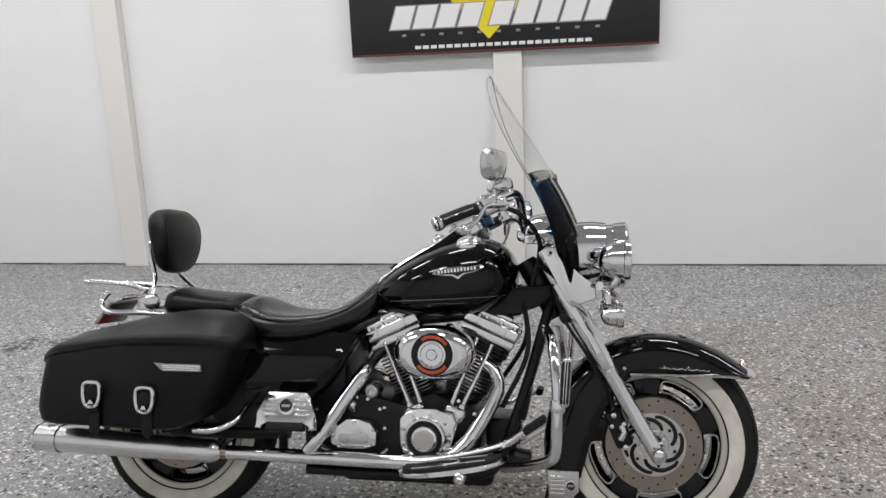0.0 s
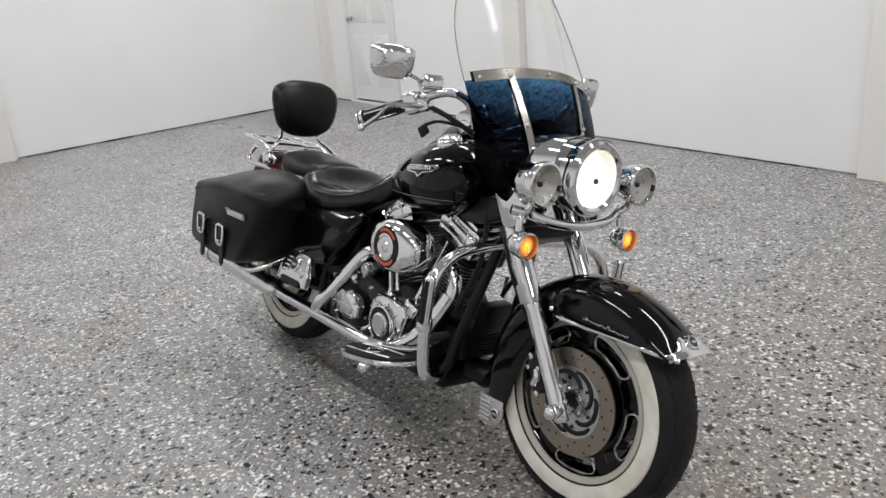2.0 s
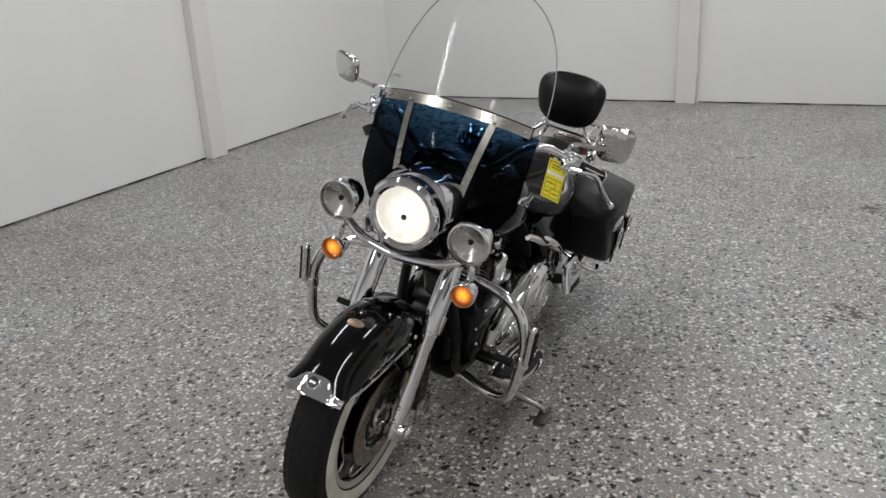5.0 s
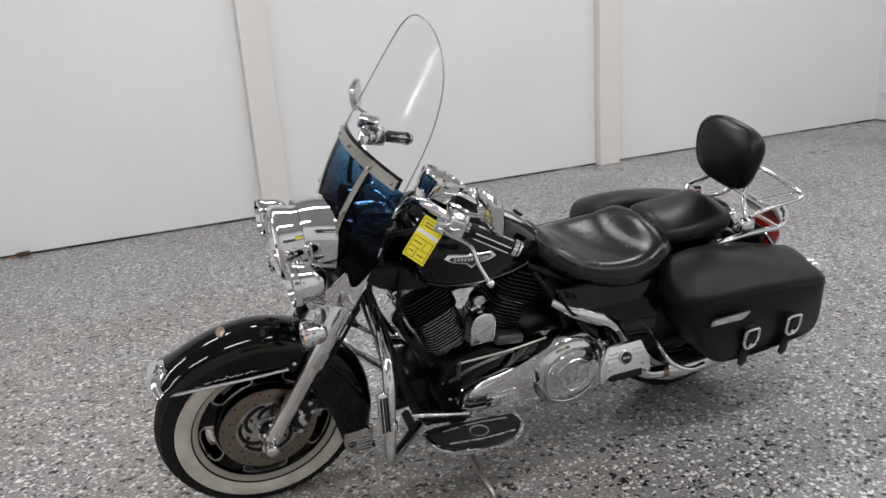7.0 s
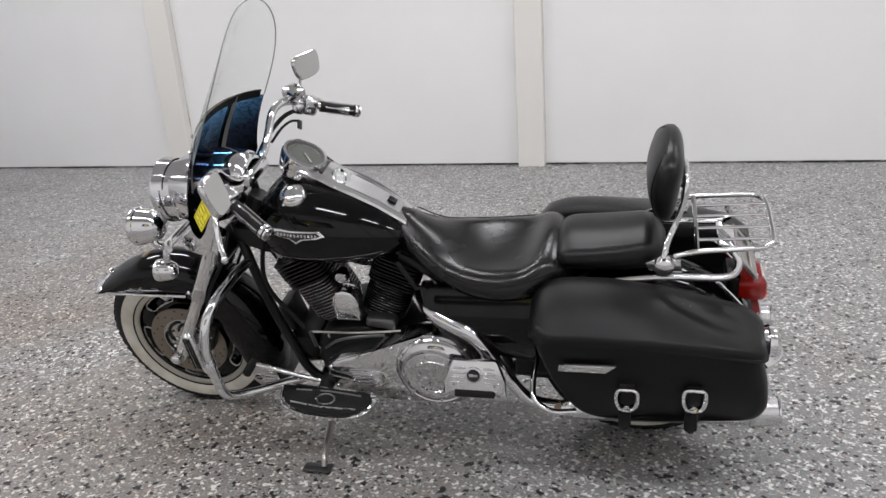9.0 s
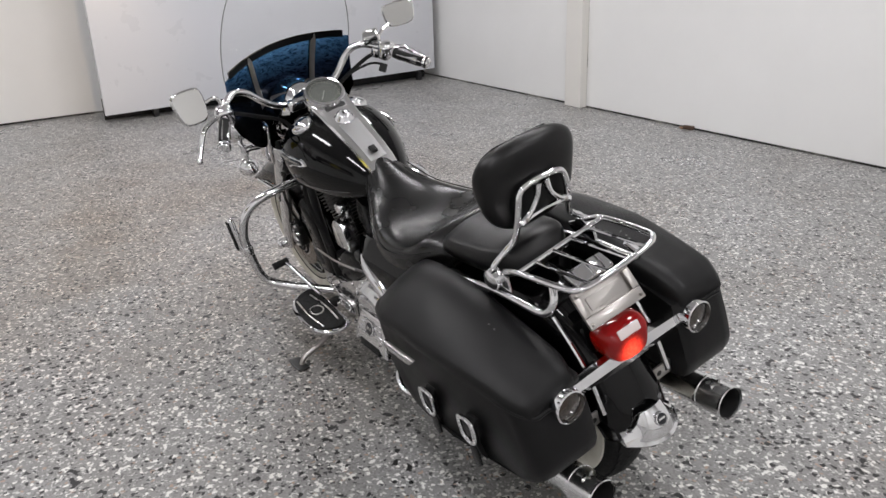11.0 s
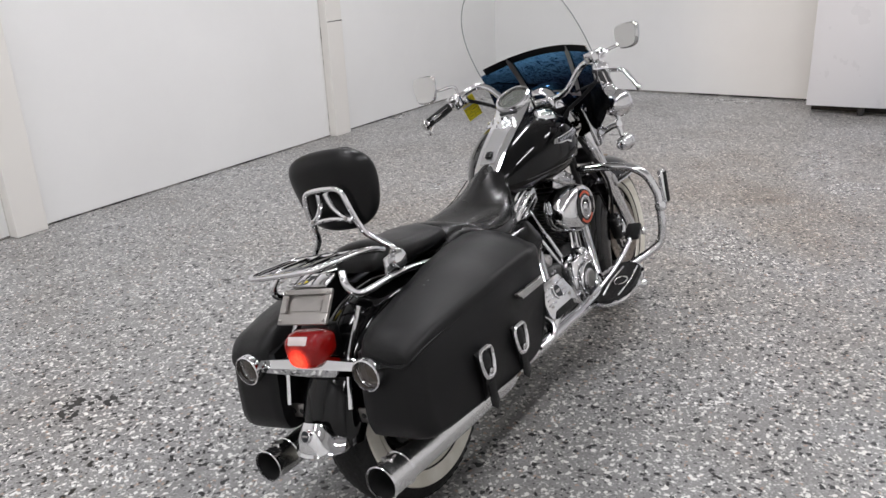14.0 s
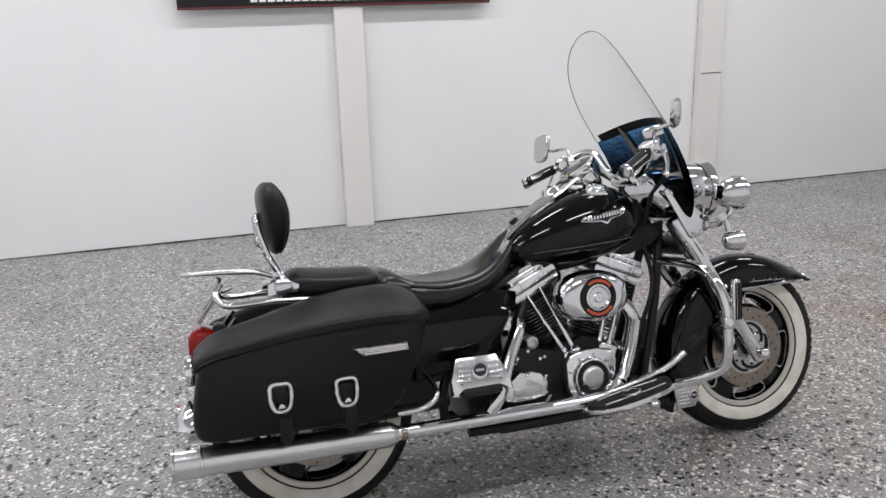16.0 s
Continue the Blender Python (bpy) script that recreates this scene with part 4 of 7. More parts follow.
HEAD = V(0.715, 0.003, 0.900)
head = part("headlight", lathe(B(), [(0.03, -0.165), (0.075, -0.150), (0.092, -0.115), (0.097, -0.06), (0.098, -0.022), (0.103, -0.020), (0.106, -0.006), (0.104, 0.008), (0.096, 0.016), (0.086, 0.016), (0.079, 0.010), (0.077, -0.004)], HEAD, (1, 0, -0.04), 48), CHROME, bike, "chrome headlight bucket, lamp lit")
part("reflector", lathe(B(), [(0.001, -0.040), (0.045, -0.028), (0.068, -0.012), (0.0785, 0.001)], HEAD, (1, 0, -0.04), 40), HEAD_LIT, head, "glowing headlight reflector")
part("bulb_shield", ball(B(), HEAD + V(0.004, 0.004, -0.006), (0.006, 0.0085, 0.0085)), material("dark_bulb_shield", (0.05, 0.035, 0.025), 0.4), head)
part("lens", lathe(B(), [(0.001, 0.022), (0.04, 0.020), (0.065, 0.014), (0.0785, 0.008)], HEAD, (1, 0, -0.04), 40), LENS, head)
part("trim_ring", lathe(B(), [(0.099, -0.075), (0.1015, -0.070), (0.1015, -0.064), (0.099, -0.060)], HEAD, (1, 0, -0.04), 48), CHROME, head)
vis = B()
rings = []
for k in range(15):
    a = radians(28 + 124 * k / 14)
    c, s = math.cos(a), math.sin(a)
    q = 0.006 * math.sin((a - radians(28)) / radians(124) * math.pi)
    rings.append([HEAD + V(-0.03, 0.104 * c, 0.104 * s), HEAD + V(0.004 + q, 0.108 * c, 0.108 * s), HEAD + V(0.004 + q, 0.1055 * c, 0.1055 * s), HEAD + V(-0.03, 0.1015 * c, 0.1015 * s)])
part("visor", loft(vis, rings), CHROME, head)
nac = B()
rings = []
for k, (x, w, z0, z1) in enumerate([(0.455, 0.10, 0.86, 0.975), (0.50, 0.118, 0.82, 0.995), (0.56, 0.120, 0.80, 1.008), (0.62, 0.110, 0.812, 1.010), (0.66, 0.099, 0.822, 1.006)]):
    zc, hh = (z0 + z1) / 2, (z1 - z0) / 2
    rings.append([V(x, py * 2 * w, zc + pz * 2 * hh) for py, pz in oval(1, 1, 28, 2.5)])
part("nacelle", loft(nac, rings), CHROME, bike, "chrome headlight nacelle")
cowl = B()
rings = []
for x, r in ((0.402, 0.072), (0.407, 0.081), (0.420, 0.091), (0.442, 0.099), (0.475, 0.103), (0.515, 0.104)):
    arc = [(math.cos(radians(a)), math.sin(radians(a))) for a in np.linspace(2, 178, 25)]
    rings.append([V(x, r * c, 0.935 + r * k) for c, k in arc] + [V(x, (r - 0.004) * c, 0.935 + (r - 0.004) * k) for c, k in arc[::-1]])
part("nacelle_cowl", loft(cowl, rings), CHROME, bike, "arched chrome cowl round the bar clamp", 50)
spot = bpy.data.lights.new("headlight_beam", "SPOT")
spot.energy, spot.color, spot.spot_size, spot.spot_blend, spot.shadow_soft_size = 120.0, (1.0, 0.76, 0.50), radians(30), 1.0, 0.05
beam = new("headlight_beam", spot)
beam.matrix_world = bike.matrix_basis @ look(HEAD + V(0.05, 0, 0), HEAD + V(3.0, 0, -0.1))

SPOT_Y = {LEFT: 0.203, RIGHT: -0.195}
for s in (LEFT, RIGHT):
    sp = lamp("spot_lamp", (0.722, SPOT_Y[s], 0.884), (1, 0, -0.02), 0.056, 0.085, LENS, "chrome auxiliary lamp, unlit", REFLECTOR)
    part("bulb", ball(B(), (0.708, SPOT_Y[s], 0.884), (0.008, 0.008, 0.008), u=10, v=6), DARK, sp)
    part("stalk", tube(B(), [V(0.690, SPOT_Y[s], 0.833), V(0.680, SPOT_Y[s], 0.812), V(0.668, s * 0.175, 0.796)], 0.011, 10, 4), CHROME, sp)
    tu = lamp("turn_signal", (0.700, s * 0.207, 0.722), (1, 0, 0), 0.034, 0.058, AMBER[0 if s > 0 else 1], "chrome turn signal with glowing amber lens")
    part("stalk", tube(B(), [V(0.665, s * 0.207, 0.755), V(0.662, s * 0.205, 0.785), V(0.660, s * 0.19, 0.800)], 0.010, 10, 4), CHROME, tu)
part("lamp_bar", tube(B(), [V(0.640, -0.218, 0.808), V(0.665, -0.18, 0.800), V(0.690, -0.11, 0.778), V(0.700, 0, 0.768), V(0.690, 0.11, 0.778), V(0.665, 0.18, 0.800), V(0.640, 0.218, 0.808)], 0.0135, 12, 6), CHROME, bike, "curved chrome lamp bar")

# ---- windshield ----


SCREEN_Z, SCREEN_X = (0.845, 0.90, 0.98, 1.07, 1.165, 1.32, 1.487), (0.606, 0.606, 0.594, 0.556, 0.505, 0.408, 0.303)


SCREEN_FIT = np.polyfit(np.array(SCREEN_Z) - 1.15, SCREEN_X, 4)


def screen_x(y, z):
    return float(np.polyval(SCREEN_FIT, z - 1.15)) - 0.010 - 1.35 * y * y


SEAM_Z, ARCH, FOOT_Z = 1.156, 0.58, 0.812      # the seam's height in the middle, how it falls to the sides, and the lower edge


def sag(y, z):
    """Height on the bent sheet: the seam sinks to the sides, top and foot stay level."""
    w = (1.487 - z) / (1.487 - SEAM_Z) if z > SEAM_Z else (z - FOOT_Z) / (SEAM_Z - FOOT_Z)
    return z - ARCH * y * y * max(0.0, w)


def screen(name, z0, z1, half_at, mat, label, n=48, k=36):
    bm = B()
    rows = []
    for i in range(n + 1):
        z = z0 + (z1 - z0) * i / n
        h = half_at(z)
        rows.append([V(screen_x(h * u, sag(h * u, z)), h * u, sag(h * u, z)) for u in (-1 + 2 * j / k for j in range(k + 1))])
    loft(bm, rows, False, False)
    bmesh.ops.solidify(bm, geom=bm.faces[:], thickness=0.004)
    return part(name, bm, mat, bike, label, 60)


def half_top(z):
    u = (z - SEAM_Z) / (1.487 - SEAM_Z)
    return max(0.012, 0.250 * (1 - max(0, u) ** 2.4) ** 0.5)


def half_low(z):
    u = (z - FOOT_Z) / (SEAM_Z - FOOT_Z)
    return 0.155 + 0.093 * min(1.0, u / 0.36) ** 0.6 + 0.002 * u


shield = screen("windshield", SEAM_Z + 0.001, 1.486, half_top, CLEAR, "clear curved windshield, blue tinted below")
low = screen("tinted_screen", FOOT_Z, SEAM_Z - 0.001, half_low, TINT, "dark blue tinted lower screen")
# rolled edge, visible as a fine line
edge = B()
zs = [SEAM_Z + (1.486 - SEAM_Z) * math.sin(k / 14 * math.pi / 2) for k in range(15)]
loop_pts = [V(screen_x(half_top(z), sag(half_top(z), z)), k * half_top(z), sag(half_top(z), z)) for k, some in ((-1, zs), (1, zs[::-1])) for z in some]
part("screen_edge", tube(edge, loop_pts, 0.0019, 6, 2), material("acrylic_edge", (0.26, 0.28, 0.27), 0.25), shield, "polished acrylic edge")
for off, skin, said in ((0.006, BAND, "chrome band across the screen"), (-0.007, BLACK, "black backing strip of the band")):
    band = B()
    rows = []
    for j in range(25):
        y = -0.228 + 0.456 * j / 24
        z = SEAM_Z + 0.006 - ARCH * y * y
        rows.append([V(screen_x(y, z + dz) + off, y, z + dz) for dz in (-0.013, 0.013)])
    loft(band, rows, False, False)
    bmesh.ops.solidify(band, geom=band.faces[:], thickness=0.003)
    part("screen_band", band, skin, shield, said)
for s in (LEFT, RIGHT):
    for off in (0.006, -0.007):
        rows = []
        bm = B()
        for j in range(13):
            z = 0.845 + (1.160 - 0.845) * j / 12
            yc = s * (0.090 + 0.040 * (j / 12))
            rows.append([V(screen_x(yc + dy, z) + off, yc + dy, z) for dy in (-0.010, 0.010)])
        loft(bm, rows, False, False)
        bmesh.ops.solidify(bm, geom=bm.faces[:], thickness=0.003)
        part("screen_strap", bm, BAND if off > 0 else STEEL, shield, "bright metal screen strap")
    for z in (0.90, 1.02, 1.148):
        yc = s * (0.090 + 0.040 * (z - 0.872) / 0.273)
        part("screen_screw", ball(B(), (screen_x(yc, z) + 0.011, yc, z), (0.003, 0.006, 0.006), u=10, v=6), CHROME, shield)
for y in (-0.215, 0.0, 0.215):
    part("screen_screw", ball(B(), (screen_x(y, SEAM_Z + 0.006 - ARCH * y * y) + 0.010, y, SEAM_Z + 0.006 - ARCH * y * y), (0.003, 0.006, 0.006), u=10, v=6), CHROME, shield)

# ---- tank ----


def tank_ring(x, w, z0, z1, zw, n=36):
    """Section at x: half width w, bottom z0, top z1, widest at zw."""
    out = []
    for k in range(n):
        a = 2 * math.pi * k / n
        c, s = math.cos(a), math.sin(a)
        y = w * math.copysign(abs(c) ** 0.72, c)
        z = zw + (z1 - zw) * abs(s) ** 0.95 if s > 0 else zw - (zw - z0) * abs(s) ** 0.72
        out.append(V(x, y, z))
    return out


TANK = [(-0.1, 0.03, 0.745, 0.77, 0.757), (-0.092, 0.062, 0.73, 0.79, 0.758), (-0.06, 0.095, 0.712, 0.822, 0.765), (0.0, 0.132, 0.697, 0.868, 0.778), (0.07, 0.165, 0.696, 0.906, 0.793), (0.15, 0.188, 0.698, 0.938, 0.806), (0.22, 0.197, 0.702, 0.955, 0.816), (0.285, 0.192, 0.712, 0.957, 0.826), (0.335, 0.172, 0.74, 0.938, 0.836), (0.365, 0.138, 0.775, 0.905, 0.842), (0.38, 0.085, 0.805, 0.872, 0.842), (0.384, 0.03, 0.83, 0.85, 0.842)]
tk = np.array(TANK)
fine = []
for k in range(len(TANK) - 1):
    for t in (0, 0.5):
        fine.append(tk[k] * (1 - t) + tk[k + 1] * t)
fine.append(tk[-1])
fine = np.array(fine)
for _ in range(1):
    fine[1:-1] = 0.25 * fine[:-2] + 0.5 * fine[1:-1] + 0.25 * fine[2:]
tank = part("fuel_tank", loft(B(), [tank_ring(*r) for r in fine]), PAINT, bike, "glossy black teardrop fuel tank", 60)
tnk = np.array(TANK)


def tank_side(x, z):
    """Half width of the tank at x and height z."""
    w, z0, z1, zw = (float(np.interp(x, tnk[:, 0], tnk[:, k])) for k in (1, 2, 3, 4))
    s = (z - zw) / (z1 - zw) if z > zw else (zw - z) / (zw - z0)
    s = min(0.999, max(0.0, s))
    sn = s ** (1 / 0.95) if z > zw else s ** (1 / 0.72)
    return w * max(0.0, 1 - sn * sn) ** 0.36


for s in (LEFT, RIGHT):
    # winged badge, unlettered: chrome surround, dark field, light bars
    def badge_sheet(outline, lift, thick):
        mx, mz = sum(p[0] for p in outline) / len(outline), sum(p[1] for p in outline) / len(outline)
        dense = []
        for (xa, za), (xb, zb) in zip(outline, outline[1:] + outline[:1]):
            dense += [(xa + (xb - xa) * t, za + (zb - za) * t) for t in (0, 0.34, 0.67)]
        rows = []
        for f, up in ((1.0, -0.004), (1.0, thick - 0.001), (0.97, thick), (0.6, thick), (0.25, thick), (0.02, thick)):
            rows.append([V(mx + (x - mx) * f, s * (tank_side(mx + (x - mx) * f, mz + (z - mz) * f) + lift + up), mz + (z - mz) * f) for x, z in dense])
        return loft(B(), rows)
    outl = [(0.128, 0.840), (0.142, 0.856), (0.190, 0.862), (0.240, 0.868), (0.284, 0.873), (0.294, 0.864), (0.268, 0.850), (0.232, 0.842), (0.214, 0.826), (0.194, 0.836), (0.155, 0.836)]
    cx, cz = 0.212, 0.851
    badge = part("tank_badge", badge_sheet(outl, 0.000, 0.006), CHROME, tank, "chrome winged tank badge")
    part("badge_field", badge_sheet([(cx + (x - cx) * 0.86, cz + (z - cz) * 0.70) for x, z in outl], 0.004, 0.0035), BLUEPAINT, badge)
    bm = B()
    for k in range(12):
        x = 0.152 + k * 0.0103
        z = 0.8440 + (x - 0.152) * 0.125
        box(bm, (x, s * (tank_side(x, z) + 0.0085), z + 0.003), (0.0066, 0.003, 0.0105), Matrix.Rotation(radians(-8), 4, "Y"))
    part("badge_bars", bm, CHROME, badge, smooth=False)
    # pinstripe low on the flank
    pts = [V(x, s * (tank_side(x, 0.762 + 0.06 * (x - 0.15)) + 0.0006), 0.762 + 0.06 * (x - 0.15)) for x in np.linspace(-0.02, 0.35, 14)]
    part("pinstripe", tube(B(), pts, 0.0008, 5, 2), STRIPE, tank, "thin silver pinstripe")
    part("tank_cap", lathe(B(), [(0.001, 0.022), (0.022, 0.021), (0.036, 0.015), (0.041, 0.006), (0.042, -0.01)], (0.235, s * 0.106, 0.936), (0, s * 0.34, 0.94), 28), CHROME, tank, "domed chrome filler cap")

# chrome console and speedometer
con = B()
rings = []
for x, w, z in [(-0.082, 0.050, 0.812), (-0.06, 0.054, 0.832), (0.0, 0.057, 0.876), (0.07, 0.060, 0.917), (0.13, 0.063, 0.950), (0.165, 0.067, 0.975), (0.20, 0.072, 1.000), (0.245, 0.070, 1.014), (0.275, 0.058, 1.000), (0.292, 0.040, 0.975)]:
    rings.append([V(x, -w * 0.72, z - 0.05), V(x, -w * 0.93, z - 0.016), V(x, -w, z - 0.007), V(x, -w * 0.9, z), V(x, 0, z + 0.004), V(x, w * 0.9, z), V(x, w, z - 0.007), V(x, w * 0.93, z - 0.016), V(x, w * 0.72, z - 0.05)])
console = part("dash_console", loft(con, rings), make_chrome("console_chrome", (0.76, 0.76, 0.76), 0.10, 0.17, 9.0), bike, "long chrome dash console")
insert = B()
rings = []
for x, w in [(-0.06, 0.030), (0.0, 0.032), (0.06, 0.034), (0.095, 0.036)]:
    z = float(np.interp(x, [-0.06, 0.0, 0.07, 0.13], [0.832, 0.876, 0.917, 0.950])) + 0.0045
    rings.append([V(x, -w, z), V(x, w, z), V(x, w, z - 0.006), V(x, -w, z - 0.006)])
part("console_insert", loft(insert, rings), material("brushed_insert", (0.40, 0.40, 0.40), 0.40, 1.0), console, "brushed console insert")
SPD, SPD_D = V(0.222, 0, 1.016), V(-0.50, 0, 0.866)
sp = part("speedometer", lathe(B(), [(0.066, -0.05), (0.070, -0.02), (0.071, 0.004), (0.068, 0.012), (0.060, 0.014), (0.058, 0.006)], SPD, SPD_D, 40), CHROME, console, "round speedometer with dark face")
part("dial", lathe(B(), [(0.0001, 0.004), (0.059, 0.004)], SPD, SPD_D, 36), GAUGE, sp)
bm = B()
q = SPD_D.to_track_quat("Z", "Y").to_matrix().to_4x4()
for k in range(25):
    a = radians(-130 + 260 * k / 24 + 90)
    m = Matrix.Translation(SPD) @ q @ Matrix.Rotation(a, 4, "Z")
    box(bm, (0, 0, 0), (0.009 if k % 2 == 0 else 0.005, 0.0022, 0.001), m @ Matrix.Translation((0.050, 0, 0.0055)))
part("dial_mark", bm, STEEL, sp, smooth=False)
part("needle", box(B(), (0, 0, 0), (0.045, 0.003, 0.002), Matrix.Translation(SPD) @ q @ Matrix.Rotation(radians(230), 4, "Z") @ Matrix.Translation((0.018, 0, 0.008))), SATIN, sp, smooth=False)
part("glass", lathe(B(), [(0.0001, 0.0125), (0.059, 0.0105)], SPD, SPD_D, 36), CLEAR, sp)
part("ignition_switch", lathe(B(), [(0.001, 0.020), (0.016, 0.019), (0.024, 0.014), (0.028, 0.004), (0.034, 0.0)], (0.118, 0, 0.946), (-0.45, 0, 0.89), 24), CHROME, console)
part("key_slot", box(B(), (0.109, 0, 0.966), (0.010, 0.004, 0.004), Matrix.Rotation(radians(-27), 4, "Y")), DARK, console)
part("indicator_strip", box(B(), (0.163, 0, 0.978), (0.012, 0.075, 0.008), Matrix.Rotation(radians(-30), 4, "Y"), 0.003), PLASTIC, console)
part("console_latch", box(B(), (-0.035, 0, 0.862), (0.028, 0.024, 0.010), Matrix.Rotation(radians(-35), 4, "Y"), 0.003), BLACK, console)

# ---- seats ----


def pad(name, rows, mat, label, parent=None, angle=70):
    """rows: (x, half width, bottom z, edge z, centre z): a cushion with a dished or domed top."""
    r = np.array(rows, float)
    xs = np.linspace(r[0, 0], r[-1, 0], 48)
    cols = [np.interp(xs, r[:, 0], r[:, k]) for k in range(1, 5)]
    for c in cols:
        for _ in range(5):
            c[1:-1] = 0.25 * c[:-2] + 0.5 * c[1:-1] + 0.25 * c[2:]
    rings = []
    for x, w, zb, ze, zc in zip(xs, *cols):
        ring = []
        for k in range(21):
            u = -1 + k / 10
            e = abs(u)
            z = zc + (ze - zc) * min(1, e / 0.72) ** 2 if e < 0.72 else ze - (ze - zb) * 0.55 * ((e - 0.72) / 0.28) ** 2
            y = w * math.copysign(min(1.0, e * 1.02 if e < 0.72 else 0.734 + 0.266 * math.sin((e - 0.72) / 0.28 * math.pi / 2)), u)
            ring.append(V(x, y, z))
        ring += [V(x, w * 0.98, zb + 0.25 * (ze - zb)), V(x, w * 0.88, zb), V(x, 0, zb), V(x, -w * 0.88, zb), V(x, -w * 0.98, zb + 0.25 * (ze - zb))]
        rings.append(ring)
    return part(name, loft(B(), rings), mat, parent or bike, label, angle)


seat = pad("rider_seat", [(-0.585, 0.085, 0.665, 0.690, 0.700), (-0.565, 0.135, 0.650, 0.722, 0.735), (-0.525, 0.168, 0.638, 0.748, 0.764), (-0.49, 0.185, 0.630, 0.740, 0.756), (-0.45, 0.198, 0.625, 0.716, 0.712), (-0.40, 0.205, 0.622, 0.708, 0.695),
                          (-0.34, 0.203, 0.622, 0.705, 0.690), (-0.28, 0.190, 0.628, 0.708, 0.698), (-0.22, 0.165, 0.640, 0.716, 0.722), (-0.16, 0.130, 0.660, 0.738, 0.762), (-0.11, 0.098, 0.690, 0.768, 0.800), (-0.075, 0.078, 0.725, 0.800, 0.832), (-0.055, 0.060, 0.760, 0.815, 0.838)], SEAT, "black leather rider seat, creased")
for s in (LEFT, RIGHT):
    pts = [V(-0.54, s * 0.155, 0.716), V(-0.46, s * 0.188, 0.702), V(-0.36, s * 0.199, 0.688), V(-0.26, s * 0.180, 0.694), V(-0.16, s * 0.126, 0.728), V(-0.085, s * 0.08, 0.792)]
    part("seat_piping", tube(B(), pts, 0.0018, 6, 5), SEAT, seat)
pad("pillion_seat", [(-0.845, 0.06, 0.712, 0.735, 0.742), (-0.825, 0.098, 0.706, 0.768, 0.776), (-0.79, 0.116, 0.702, 0.778, 0.790), (-0.72, 0.124, 0.700, 0.768, 0.780), (-0.64, 0.128, 0.700, 0.760, 0.772), (-0.575, 0.126, 0.700, 0.757, 0.770), (-0.545, 0.114, 0.700, 0.750, 0.764), (-0.525, 0.07, 0.702, 0.725, 0.735)], PAD, "black leather pillion pad")

# backrest pad with chrome frame, rack
bk = B()
rings = []
for k in range(21):
    u = 0.5 - 0.5 * math.cos(math.pi * k / 20)
    e = min(0.999, abs(2 * u - 1))
    z = 0.836 + 0.228 * u
    w = 0.150 * max(0.02, (1 - e ** 4.5) ** 0.42) * (0.76 + 0.24 * math.sin(min(1, u * 1.25) * math.pi / 2))
    t = 0.048 * max(0.03, (1 - e ** 3.0) ** 0.5) * (0.72 + 0.28 * min(1.0, u * 1.7))
    xc = -0.838 - 0.014 * u + 0.012 * math.sin(u * math.pi)
    rings.append([V(xc + py * 2 * t, pz * 2 * w, z) for py, pz in oval(1, 1, 36, 2.5)])
pad_rings = rings
backrest = part("backrest_pad", loft(bk, rings), PAD, bike, "black leather passenger backrest pad", 60)
for s in (LEFT, RIGHT):
    pts = [V(-0.835, s * 0.150, 0.742), V(-0.838, s * 0.145, 0.775), V(-0.850, s * 0.110, 0.805), V(-0.866, s * 0.086, 0.835), V(-0.886, s * 0.078, 0.905), V(-0.890, s * 0.068, 0.948), V(-0.891, s * 0.046, 0.962), V(-0.891, 0, 0.965)]
    part("backrest_upright", tube(B(), pts, 0.0085, 10, 5), CHROME, backrest, "chrome backrest upright")
    part("backrest_web", tube(B(), [V(-0.886, s * 0.076, 0.872), V(-0.889, s * 0.046, 0.890), V(-0.891, s * 0.022, 0.918), V(-0.892, s * 0.012, 0.955)], [0.010, 0.007, 0.007, 0.010], 8, 5), CHROME, backrest)
    part("web_bolt", ball(B(), (-0.896, s * 0.062, 0.880), (0.004, 0.006, 0.006), u=10, v=6), STEEL, backrest)
    hub = part("docking_clamp", lathe(B(), [(0.001, s * 0.172), (0.016, s * 0.171), (0.026, s * 0.164), (0.029, s * 0.150), (0.026, s * 0.138), (0.001, s * 0.136)], (-0.838, 0, 0.744), (0, 1, 0), 20), CHROME, bike, "chrome docking clamp")
    part("side_plate", plate(B(), [(-0.045, -0.018), (0.045, -0.010), (0.052, 0.012), (0.01, 0.030), (-0.04, 0.022)], side(s * 0.142, -0.842, 0.735), 0.010, 0.003), CHROME, hub)
    part("support_rail", tube(B(), [V(-0.60, s * 0.150, 0.668), V(-0.72, s * 0.150, 0.690), V(-0.85, s * 0.150, 0.706), V(-0.985, s * 0.148, 0.706), V(-1.022, s * 0.144, 0.718), V(-1.034, s * 0.132, 0.745), V(-1.020, s * 0.118, 0.772)], 0.010, 10, 5), CHROME, hub, "chrome support rail")
part("pad_seam", tube(B(), [r[5] for r in pad_rings[2:19]] + [r[31] for r in pad_rings[18:1:-1]], 0.0026, 6, 2), PAD, backrest, "stitched pad seam")
part("backrest_crossbar", tube(B(), [V(-0.884, -0.080, 0.872), V(-0.888, 0, 0.882), V(-0.884, 0.080, 0.872)], 0.007, 8, 5), CHROME, backrest)
